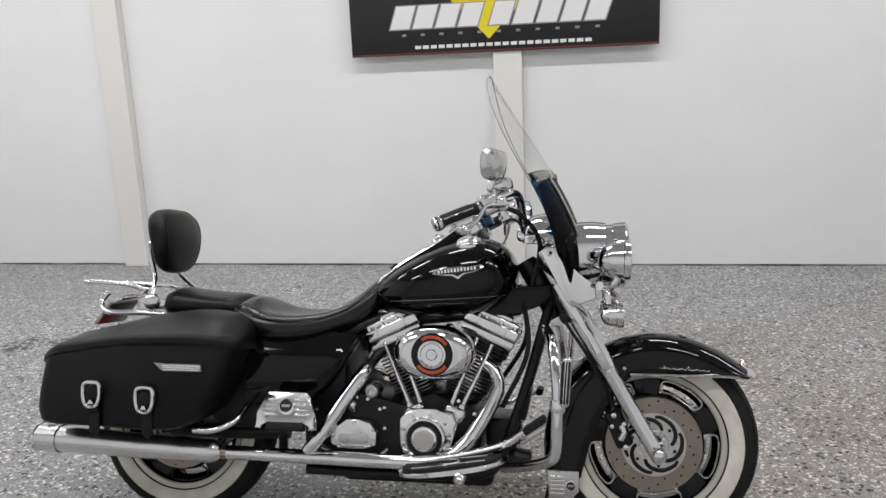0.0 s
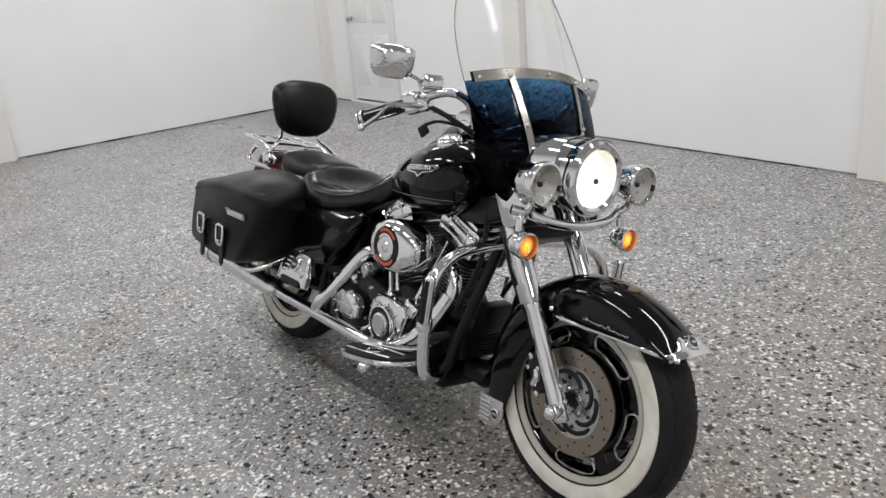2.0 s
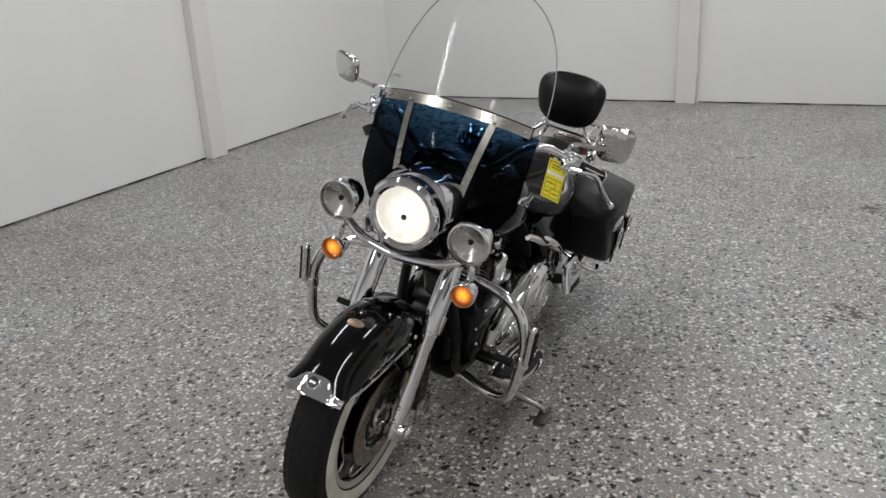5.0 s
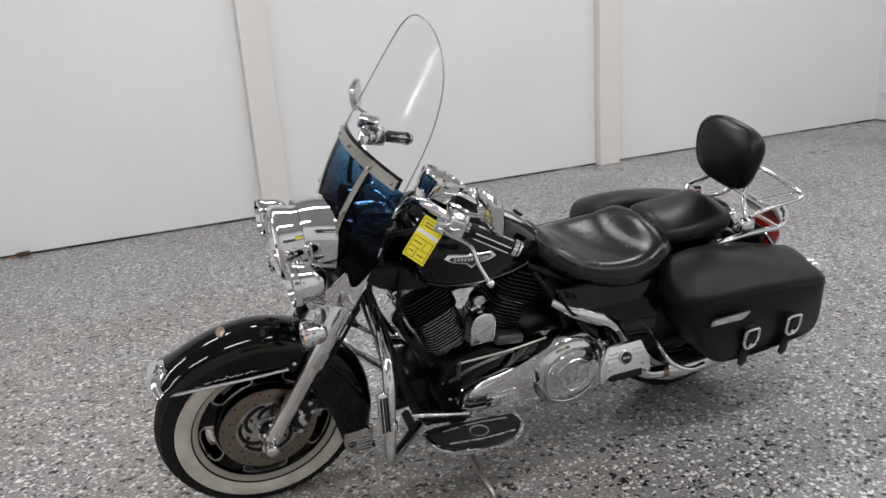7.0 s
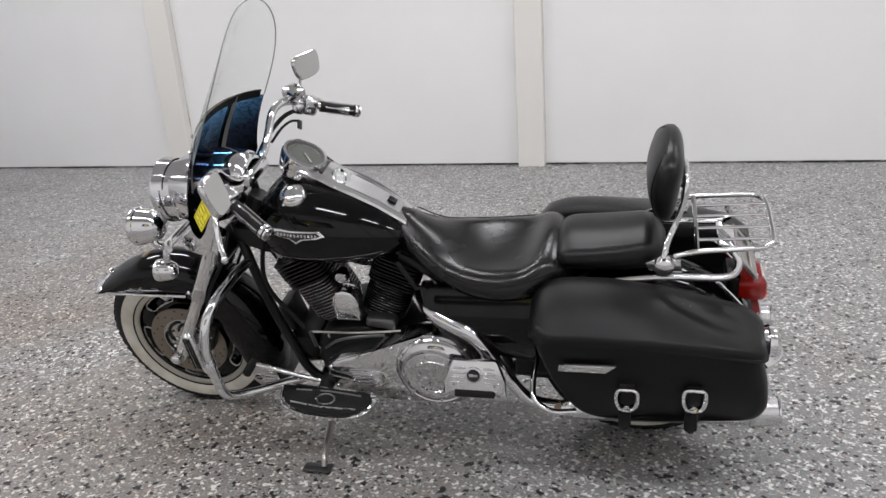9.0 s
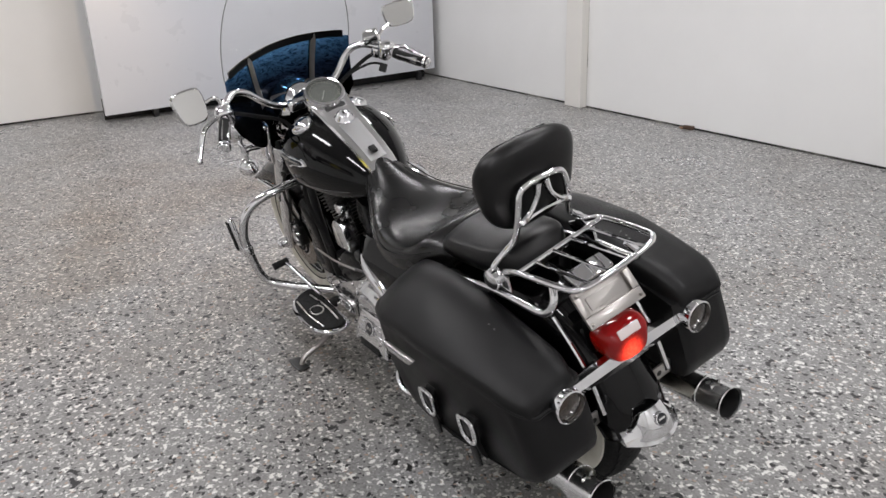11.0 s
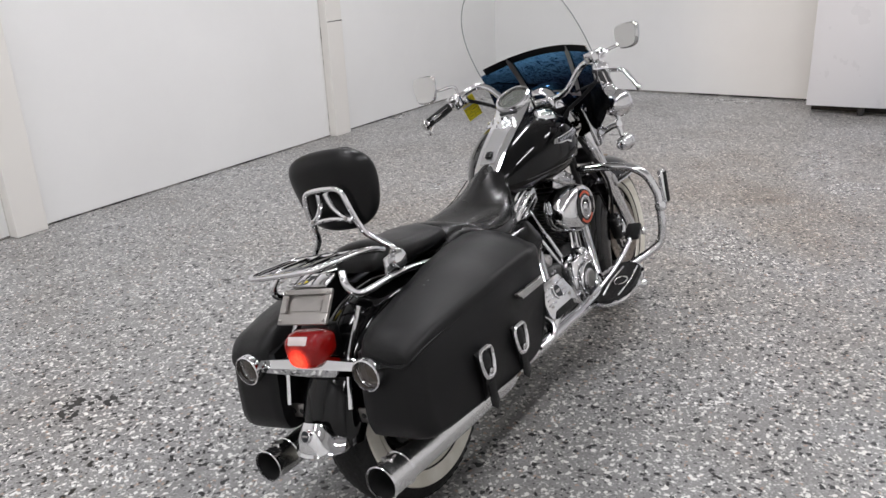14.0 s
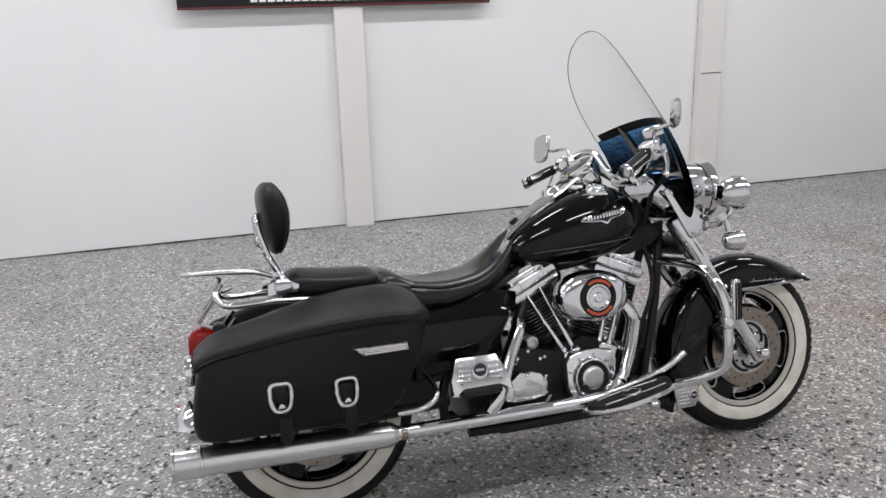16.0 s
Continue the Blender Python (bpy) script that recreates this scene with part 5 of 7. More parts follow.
rack = part("luggage_rack", tube(B(), [V(-0.865, -0.135, 0.772), V(-0.93, -0.138, 0.792), V(-1.07, -0.132, 0.802), V(-1.108, -0.118, 0.803), V(-1.120, -0.08, 0.803), V(-1.122, 0, 0.803), V(-1.120, 0.08, 0.803), V(-1.108, 0.118, 0.803), V(-1.07, 0.132, 0.802), V(-0.93, 0.138, 0.792), V(-0.865, 0.135, 0.772)], 0.0075, 10, 5), CHROME, bike, "chrome tubular luggage rack")
part("rack_bar", tube(B(), [V(-0.925, -0.137, 0.792), V(-0.925, 0.137, 0.792)], 0.0065, 8, bend=False), CHROME, rack)
for y in (-0.085, -0.03, 0.03, 0.085):
    part("rack_bar", tube(B(), [V(-0.925, y, 0.793), V(-1.120, y, 0.803)], 0.0042, 8, bend=False), CHROME, rack)

for rod in (rack, *rack.children):
    for v in rod.data.vertices:
        v.co.z -= 0.055 * v.co.y

# ---- saddlebags ----


def bag(s):
    yi, yo = 0.182, 0.386
    longer = 0.034 if s == RIGHT else 0.0     # the right bag reaches further back

    def back(x):
        return x - longer * max(0.0, min(1.0, (-0.92 - x) / 0.14))

    def taper(x):
        return 1.0 - 0.10 * max(0.0, min(1.0, (-0.78 - x) / 0.30)) ** 1.3 - 0.22 * max(0.0, (x + 0.56) / 0.115) ** 2

    # body: side outline, rounded, narrower towards the tail
    out = [(-1.064, 0.588), (-1.079, 0.520), (-1.092, 0.450), (-1.092, 0.396), (-1.058, 0.364), (-0.920, 0.364), (-0.740, 0.362), (-0.640, 0.366), (-0.580, 0.390), (-0.530, 0.455), (-0.478, 0.550), (-0.458, 0.646), (-0.520, 0.662), (-0.700, 0.658), (-0.880, 0.633)]
    pts = curve_points([(back(x), z, 0) for x, z in out + out[:1]], 4)[:-1]
    cx, cz = -0.73, 0.50

    def ring(y, k):
        r = []
        for p in pts:
            x = cx + (p.x - cx) * k
            r.append(V(x, s * (yi + (y - yi) * taper(x) - (1 - taper(min(x, -0.6))) * 0.15), cz + (p.y - cz) * k))
        return r
    bm = loft(B(), [ring(yi, 0.985), ring(yi + 0.008, 0.996), ring(yi + 0.04, 1.0), ring(yo - 0.05, 1.0), ring(yo - 0.018, 0.985), ring(yo - 0.004, 0.955), ring(yo + 0.002, 0.90)])
    b = part("saddlebag", bm, BAG, bike, "black leather saddlebag with chrome buckles", 60)
    # lid: a shell whose top slopes outwards, with a lip over the body
    spine = [(-1.076, 0.584, 0.600), (-1.066, 0.592, 0.618), (-1.02, 0.617, 0.645), (-0.90, 0.640, 0.676), (-0.78, 0.655, 0.706), (-0.66, 0.660, 0.722), (-0.57, 0.660, 0.724), (-0.51, 0.655, 0.716), (-0.465, 0.646, 0.694), (-0.447, 0.638, 0.665)]
    sp = np.array([(back(x), e, c) for x, e, c in spine])
    xs = np.linspace(sp[0, 0], sp[-1, 0], 34)
    edge, crown = np.interp(xs, sp[:, 0], sp[:, 1]), np.interp(xs, sp[:, 0], sp[:, 2])
    for c in (edge, crown):
        c[1:-1] = 0.25 * c[:-2] + 0.5 * c[1:-1] + 0.25 * c[2:]
    rings = []
    for x, e, c in zip(xs, edge, crown):
        k = min(1.0, (min((x - sp[0, 0]) * 0.6, sp[-1, 0] - x) + 0.002) / 0.034) ** 0.5
        yout = yi + (yo + 0.0045 - yi) * taper(x) - (1 - taper(min(x, -0.6))) * 0.15 - (0.034 if x < -0.8 else 0.022) * (1 - k)
        yin = yi - 0.004 + 0.02 * (1 - k)
        lip = e - 0.026 + 0.004 * min(1.0, max(0.0, (-0.98 - x) / 0.10))
        prof = [(yin, e - 0.04), (yin, c - 0.012), (yin + 0.012, c), (yin + 0.26 * (yout - yin), c - 0.001), (yin + 0.50 * (yout - yin), c - 0.012), (yin + 0.72 * (yout - yin), c - (c - e) * 0.45 - 0.004), (yout - 0.014, e + 0.003), (yout - 0.0025, e - 0.004), (yout, e - 0.013), (yout, lip), (yout - 0.008, lip)]
        rings.append([V(x, s * y, z) for y, z in prof])
    lid = part("bag_lid", loft(B(), rings), BAG, b, "sloping leather lid", 50)
    # turned leather edge of the lid, round the tail end and a little way along the side
    hem = [V(sp[0, 0] - 0.001, rings[0][9].y * f, rings[0][9].z - 0.003) for f in (0.62, 0.75, 0.88, 0.96)]
    hem += [V(r[9].x, r[9].y - s * 0.002, r[9].z + 0.001) for r in rings[1:13]]
    part("lid_hem", tube(B(), hem, [0.0055] * 4 + [0.0052, 0.0048, 0.0044, 0.004, 0.0036, 0.0032, 0.0028, 0.0024, 0.002, 0.0016, 0.0012, 0.001], 8, 3), BAG, lid, "turned leather lid edge")
    part("lid_rivet", ball(B(), (-0.86, s * 0.25, 0.684), (0.003, 0.003, 0.0012), u=10, v=6), DARKSTEEL, lid)
    part("lid_rivet", ball(B(), (-0.88, s * 0.25, 0.678), (0.003, 0.003, 0.0012), u=10, v=6), DARKSTEEL, lid)
    # reflector bar
    bar = part("trim_bar", plate(B(), [(-0.690, 0.574), (-0.535, 0.572), (-0.533, 0.550), (-0.660, 0.549)], side(s * (yo + 0.006)), 0.012, 0.004), SATIN, b, "ribbed chrome trim bar")
    rb = B()
    for z in (0.555, 0.561, 0.567):
        box(rb, (-0.600, s * (yo + 0.013), z), (0.118, 0.002, 0.003))
    part("rib", rb, CHROME, bar, smooth=False)
    for bx in (-0.895, -0.718):
        bz = 0.474 if bx < -0.8 else 0.462
        strap = B()
        rows = []
        for z, lift in ((0.500, -0.012), (0.494, -0.006), (0.487, -0.001), (0.47, 0.004), (0.43, 0.003), (0.395, -0.003), (0.372, -0.014)):
            hw = 0.020 if z > 0.46 else 0.017
            rows.append([V(bx - hw, s * (yo + lift + 0.004), z), V(bx + hw, s * (yo + lift + 0.004), z), V(bx + hw, s * (yo + lift - 0.008), z), V(bx - hw, s * (yo + lift - 0.008), z)])
        st = part("buckle_strap", loft(strap, rows), BAG, b, "black leather buckle strap")
        part("strap_end", plate(B(), [(-0.016, 0.04), (0.016, 0.04), (0.018, -0.02), (0.0, -0.036), (-0.018, -0.02)], side(s * (yo + 0.004), bx + 0.006, 0.375), 0.006, 0.002), BAG, st)
        oct_o = [(0.0, -0.040), (0.018, -0.034), (0.027, -0.012), (0.028, 0.020), (0.021, 0.034), (0.0, 0.036), (-0.021, 0.034), (-0.028, 0.020), (-0.027, -0.012), (-0.018, -0.034)]
        ringp = [side(s * (yo + 0.013), bx, bz) @ V(x, z, 0) for x, z in oct_o]
        bu = part("buckle", tube(B(), ringp + ringp[:1], 0.0060, 8, 3), CHROME, st, "egg-shaped chrome buckle")
        part("buckle_pad", ball(B(), (bx, s * (yo + 0.009), bz), (0.022, 0.006, 0.026), u=14, v=8), BAG, bu)
        part("buckle_pin", plate(B(), [(-0.011, -0.030), (0.011, -0.030), (0.004, -0.018), (-0.004, -0.018)], side(s * (yo + 0.017), bx, bz), 0.004, 0.001), CHROME, bu)
    # guard rail in front of and below the bag
    part("bag_guard", tube(B(), [V(-0.452, s * 0.20, 0.440), V(-0.446, s * 0.28, 0.418), V(-0.454, s * 0.345, 0.393), V(-0.505, s * 0.372, 0.372), V(-0.575, s * 0.36, 0.366)], 0.009, 10, 5), CHROME, b, "chrome bag guard rail")
    return b


bag(RIGHT)
bag(LEFT).location = (-0.028, -0.024, -0.012)

# side covers under the seat: bulged panels whose upper band tilts to the ceiling
for s in (LEFT, RIGHT):
    rings = []
    for x in np.linspace(-0.475, -0.112, 22):
        foot = float(np.interp(x, [-0.475, -0.26, -0.205, -0.15, -0.112], [0.405, 0.432, 0.482, 0.562, 0.624]))
        head_z = 0.652 - 0.010 * max(0.0, (x + 0.20) / 0.09) ** 2
        swell = min(1.0, (-0.105 - x) / 0.05) ** 0.5
        prof = [(0.135, head_z - 0.004), (0.158, head_z), (0.172, head_z - 0.012), (0.184, head_z - 0.028), (0.196, head_z - 0.046), (0.206, head_z - 0.062), (0.2115, head_z - 0.076), (0.2135, (head_z + foot) / 2 - 0.02), (0.208, foot + 0.020), (0.192, foot + 0.004), (0.160, foot), (0.135, foot + 0.004)]
        rings.append([V(x, s * (0.135 + (y - 0.135) * swell), max(z, foot)) for y, z in prof])
    sc = part("side_cover", loft(B(), rings), PAINT, bike, "glossy black side cover", 50)
    part("inner_panel", plate(B(), [(-0.40, 0.33), (-0.42, 0.63), (-0.60, 0.66), (-0.76, 0.66), (-0.74, 0.50), (-0.64, 0.38), (-0.56, 0.33)], side(s * 0.135), 0.05, 0.010), BLACK, sc, "black inner frame panel")
# ---- engine ----
EC = V(0.125, 0, 0.320)     # crank centre
case = part("crankcase", plate(plate(B(), oval(0.30, 0.27, 28, 2.6), side(0.0, 0.125, 0.325), 0.26, 0.02), [(-0.30, 0.23), (0.02, 0.22), (0.05, 0.42), (-0.10, 0.46), (-0.30, 0.44)], side(0.0), 0.30, 0.015), BLACK, bike, "black engine and gearbox castings")
for x, z in ((0.255, 0.40), (0.262, 0.335), (0.248, 0.262), (0.185, 0.215), (0.105, 0.205), (0.030, 0.225), (0.012, 0.415), (0.205, 0.440)):
    part("case_bolt", lathe(B(), [(0.0001, 0.137), (0.006, 0.136), (0.0075, 0.133), (0.0075, 0.126)], (x, 0, z), (0, -1, 0), 6), CHROME, case)
for x, z in ((-0.045, 0.41), (-0.085, 0.44), (-0.150, 0.435), (-0.03, 0.35), (-0.06, 0.30), (-0.270, 0.40)):
    part("case_bolt", lathe(B(), [(0.0001, 0.158), (0.006, 0.157), (0.0075, 0.154), (0.0075, 0.146)], (x, 0, z), (0, -1, 0), 6), CHROME, case)
part("oil_pan", box(B(), (0.06, 0, 0.195), (0.50, 0.20, 0.070), bev=0.025, seg=3), BLACK, bike)
part("engine_mount", box(B(), (0.335, 0, 0.33), (0.10, 0.20, 0.10), bev=0.02), BLACK, bike)
for tilt, name in ((-24.0, "rear_cylinder"), (24.0, "front_cylinder")):
    m = Matrix.Translation(EC + V(-0.012 if tilt < 0 else 0.022, 0, 0.0)) @ Matrix.Rotation(radians(tilt), 4, "Y")
    bm = lathe(B(), [(0.052, 0.10), (0.056, 0.12), (0.056, 0.30)], (0, 0, 0), (0, 0, 1), 28, caps=True)
    bmesh.ops.transform(bm, matrix=m, verts=bm.verts)
    cyl = part(name, bm, BLACK, bike, "black finned cylinder")
    for k in range(14):
        z = 0.138 + k * 0.0118
        w = 0.150 if k > 2 else 0.128 + 0.006 * k
        part("fin", plate(B(), rounded(w, w * 1.13, 0.045, 5), m @ Matrix.Translation((0, 0, z)), 0.0042), BLACK, cyl, smooth=False)
    # bright machined edges on the fins
    edges = B()
    for k in range(14):
        z = 0.138 + k * 0.0118
        w = 0.150 if k > 2 else 0.128 + 0.006 * k
        ringp = [m @ V(x, y, z + 0.0022) for x, y in rounded(w, w * 1.13, 0.045, 5)]
        tube(edges, ringp + ringp[:1], 0.0009, 4, bend=False, caps=False)
    part("fin_edges", edges, SATIN, cyl, "bright machined fin edges")
    for k in range(8):
        z = 0.304 + k * 0.0135
        part("head_fin", plate(B(), rounded(0.165, 0.150 if k > 2 else 0.178, 0.03, 4), m @ Matrix.Translation((0, 0.018 if k > 2 else 0, z)), 0.005), BLACK, cyl, smooth=False)
    bm = box(B(), (0, 0, 0.332), (0.135, 0.150, 0.07), bev=0.01)
    bmesh.ops.transform(bm, matrix=m, verts=bm.verts)
    part("cylinder_head", bm, BLACK, cyl)
    ROCK = Matrix.Translation((0.016, 0, -0.014) if tilt < 0 else (0, 0, 0.003))
    bm = B()
    box(bm, (0, -0.030, 0.350), (0.178, 0.130, 0.026), bev=0.005)
    box(bm, (0, -0.032, 0.383), (0.186, 0.136, 0.038), bev=0.009, seg=3)
    box(bm, (0, -0.030, 0.411), (0.168, 0.120, 0.022), bev=0.008, seg=3)
    for gx in (-0.048, 0.048):
        box(bm, (gx, -0.032, 0.388), (0.006, 0.140, 0.040), bev=0.002)
    box(bm, (0, -0.030, 0.424), (0.110, 0.100, 0.018), bev=0.008)
    bmesh.ops.transform(bm, matrix=m @ ROCK, verts=bm.verts)
    rb = part("rocker_box", bm, POLISHED, cyl, "stepped chrome rocker box")
    for bx in (-0.072, -0.025, 0.025, 0.072):
        for by in (-0.088, 0.024):
            bm = lathe(B(), [(0.008, 0.385), (0.008, 0.412), (0.0001, 0.413)], (bx, by, 0), (0, 0, 1), 6)
            bmesh.ops.transform(bm, matrix=m @ ROCK, verts=bm.verts)
            part("rocker_bolt", bm, CHROME, rb)
    # pushrod tubes on the right side
    for dx in (-0.020, 0.020):
        top = m @ V(dx * 1.3, -0.092, 0.335)
        foot = V(0.125 + (-0.055 if tilt < 0 else 0.07) + dx * 0.9, -0.135, 0.415)
        d = (foot - top)
        part("pushrod_tube", lathe(B(), [(0.0065, 0.0), (0.0065, d.length * 0.45), (0.0085, d.length * 0.46), (0.0085, d.length * 0.93), (0.0125, d.length * 0.94), (0.0125, d.length)], top, d, 14, caps=True), CHROME, cyl, "chrome pushrod tube")
    foot = V(0.125 + (-0.055 if tilt < 0 else 0.07), -0.142, 0.405)
    part("lifter_block", box(B(), foot, (0.068, 0.06, 0.045), Matrix.Rotation(radians(tilt), 4, "Y"), 0.012, 3), CHROME, cyl)
# cam cover
cam_cover = part("cam_cover", plate(B(), [(-0.085, 0.055), (-0.06, 0.085), (-0.02, 0.088), (0.03, 0.088), (0.085, 0.080), (0.100, 0.045), (0.085, 0.0), (0.075, -0.05), (0.045, -0.085), (-0.03, -0.09), (-0.07, -0.07), (-0.085, -0.02)], side(-0.168, 0.112, 0.335), 0.06, 0.012), POLISHED, bike, "chrome cam cover")
part("timer_cover", lathe(B(), [(0.066, 0.195), (0.067, 0.206), (0.062, 0.216), (0.058, 0.217), (0.056, 0.213), (0.040, 0.213), (0.038, 0.218), (0.030, 0.221), (0.001, 0.222)], (0.110, 0, 0.334), (0, -1, 0), 36), CHROME, cam_cover, "round ribbed timer cover")
part("timer_disc", lathe(B(), [(0.033, 0.222), (0.030, 0.2245), (0.0001, 0.225)], (0.110, 0, 0.334), (0, -1, 0), 28), SATIN, cam_cover)
part("timer_ring", lathe(B(), [(0.0405, 0.2135), (0.048, 0.2155), (0.0555, 0.2135)], (0.110, 0, 0.334), (0, -1, 0), 36), BLACK, cam_cover, "black ribbed ring")
for k in range(9):
    a = 2 * math.pi * k / 9
    part("cover_bolt", ball(B(), (0.112 + 0.078 * math.cos(a), -0.199, 0.335 + 0.072 * math.sin(a)), (0.006, 0.006, 0.006), u=8, v=6), CHROME, cam_cover)
# air cleaner
air = B()
rings = []
for k, (f, y) in enumerate([(0.80, 0.125), (0.97, 0.150), (1.0, 0.175), (0.985, 0.200), (0.93, 0.218), (0.82, 0.230), (0.66, 0.2385), (0.62, 0.239)]):
    rings.append([V(0.139 + px * f, -y, 0.597 + pz * f) for px, pz in oval(0.256, 0.172, 44, 2.15)])
air_c = part("air_cleaner", loft(air, rings), CHROME, bike, "oval chrome air cleaner cover")
part("dark_ring", lathe(B(), [(0.066, 0.234), (0.064, 0.241), (0.044, 0.2425), (0.042, 0.236)], (0.139, 0, 0.597), (0, -1, 0), 40), PAINT, air_c, "black enamel ring")
for a0, a1 in ((35, 125), (218, 322)):
    bm = B()
    pts = [(0.139 + 0.054 * math.cos(radians(a)), 0.597 + 0.054 * math.sin(radians(a))) for a in np.linspace(a0, a1, 18)]
    tube(bm, [V(x, -0.2425, z) for x, z in pts], 0.0050, 8, 1, flat=1.0)
    bmesh.ops.scale(bm, vec=(1, 0.18, 1), space=Matrix.Translation((0, 0.2425, 0)), verts=bm.verts)
    part("orange_arc", bm, ORANGE, air_c, "orange enamel arc")
part("centre_cap", lathe(B(), [(0.044, 0.238), (0.043, 0.244), (0.036, 0.246), (0.033, 0.243), (0.018, 0.243), (0.014, 0.247), (0.001, 0.248)], (0.139, 0, 0.597), (0, -1, 0), 32), CHROME, air_c)
# gearbox side cover, oil filter, dipstick
gb = part("gearbox_cover", plate(B(), [(-0.078, -0.035), (-0.085, 0.0), (-0.06, 0.035), (-0.02, 0.04), (0.01, 0.052), (0.05, 0.04), (0.072, 0.01), (0.07, -0.03), (0.03, -0.045), (-0.05, -0.045)], side(-0.185, -0.115, 0.335), 0.04, 0.01), POLISHED, bike, "chrome gearbox side cover")
part("cover_plate", plate(B(), rounded(0.095, 0.028, 0.01), side(-0.207, -0.118, 0.325), 0.006, 0.002), SATIN, gb)
for dx, dz in ((-0.07, 0.0), (0.06, 0.02), (0.05, -0.03), (-0.05, -0.035), (0.0, 0.04)):
    part("cover_bolt", ball(B(), (-0.115 + dx, -0.206, 0.335 + dz), (0.006, 0.005, 0.006), u=8, v=6), CHROME, gb)
part("starter_cover", lathe(B(), [(0.024, 0.10), (0.024, 0.158), (0.019, 0.168), (0.012, 0.170), (0.010, 0.164), (0.001, 0.163)], (-0.070, 0, 0.468), (0, -1, 0), 20), SATIN, bike)
part("dipstick", lathe(B(), [(0.015, 0), (0.016, 0.02), (0.010, 0.028), (0.001, 0.029)], (-0.135, -0.150, 0.410), (0, -0.5, 0.86), 14), CHROME, bike)
part("oil_filter", lathe(B(), [(0.001, 0.06), (0.030, 0.058), (0.036, 0.05), (0.037, -0.03), (0.03, -0.035)], (0.365, 0.0, 0.235), (1, 0, -0.15), 24, caps=False), BLACK, bike, "black oil filter")
cool = B()
for k in range(8):
    box(cool, (0.378 + k * 0.0, 0, 0.300 + k * 0.0095), (0.03, 0.15, 0.003))
part("oil_cooler", cool, BLACK, bike, "finned oil cooler", smooth=False)
# engine bay dark clutter: hoses, coil bracket, wiring
for k, (a, b, c) in enumerate([((0.40, -0.07, 0.78), (0.42, -0.10, 0.60), (0.34, -0.11, 0.42)), ((0.38, 0.08, 0.80), (0.40, 0.12, 0.62), (0.30, 0.13, 0.45)), ((-0.05, 0.10, 0.70), (-0.12, 0.13, 0.60), (-0.16, 0.15, 0.50))]):
    part("hose", tube(B(), [V(*a), V(*b), V(*c)], 0.008, 8, 8), RUBBER, bike)
part("under_tank_frame", box(B(), (0.12, 0, 0.700), (0.56, 0.09, 0.05), Matrix.Rotation(radians(-6), 4, "Y"), 0.015), BLACK, bike)
for s in (LEFT, RIGHT):
    part("neck_gusset", plate(B(), [(0.16, 0.735), (0.40, 0.800), (0.485, 0.805), (0.496, 0.770), (0.450, 0.735), (0.400, 0.718), (0.340, 0.706), (0.20, 0.705)], side(s * 0.062), 0.04, 0.008), BLACK, bike, "black frame neck gusset")
part("battery_box", box(B(), (-0.31, 0, 0.50), (0.30, 0.28, 0.24), bev=0.02), BLACK, bike)

# bolts, fittings and a banjo line on the castings
for bx, bz, by, r in ((-0.255, 0.405, 0.152, 0.007), (-0.225, 0.262, 0.152, 0.006), (-0.03, 0.415, 0.152, 0.007), (-0.01, 0.262, 0.152, 0.006), (0.025, 0.395, 0.135, 0.008), (0.215, 0.425, 0.135, 0.007), (0.235, 0.300, 0.132, 0.007), (-0.19, 0.432, 0.152, 0.009), (-0.12, 0.445, 0.152, 0.006), (0.262, 0.37, 0.128, 0.006)):
    for s in (LEFT, RIGHT):
        part("case_bolt", lathe(B(), [(0.001, r * 1.3), (r * 0.7, r * 1.2), (r, r * 0.6), (r, 0)], (bx, s * (by - 0.001), bz), (0, s, 0), 8), CHROME, case)
part("oil_line", tube(B(), [V(-0.02, -0.155, 0.285), V(-0.06, -0.172, 0.262), V(-0.16, -0.172, 0.258), V(-0.235, -0.160, 0.285)], 0.006, 8, 6), CHROME, case, "chrome oil line")
part("oil_line", tube(B(), [V(0.02, 0.140, 0.44), V(0.10, 0.165, 0.45), V(0.18, 0.160, 0.425), V(0.24, 0.135, 0.37)], 0.005, 8, 6), DARKSTEEL, case, "dark steel oil line")
part("coil_cover", box(B(), (0.03, 0.110, 0.478), (0.10, 0.05, 0.035), Matrix.Rotation(radians(-8), 4, "Y"), 0.010, 3), DARKSTEEL, bike, "small dark cover beside the cylinders")
# horn cover on the left
hn = B()
rings = []
for f, y in ((0.9, 0.105), (1.0, 0.118), (1.0, 0.145), (0.93, 0.158), (0.75, 0.164)):
    rings.append([V(0.132 + px * f, y, 0.555 + pz * f) for px, pz in [(-0.042, -0.062), (0.042, -0.062), (0.046, -0.03), (0.046, 0.01), (0.040, 0.035), (0.026, 0.052), (0, 0.060), (-0.026, 0.052), (-0.040, 0.035), (-0.046, 0.01), (-0.046, -0.03)]])
horn = part("horn_cover", loft(hn, rings), POLISHED, bike, "waterfall chrome horn cover")
horn.location.y = -0.018
part("horn_boss", lathe(B(), [(0.022, 0.10), (0.024, 0.125), (0.018, 0.135), (0.001, 0.136)], (0.140, 0, 0.645), (0, 1, 0), 18), CHROME, horn)
part("horn_bracket", box(B(), (0.136, 0.10, 0.62), (0.03, 0.02, 0.07), bev=0.005), CHROME, horn)
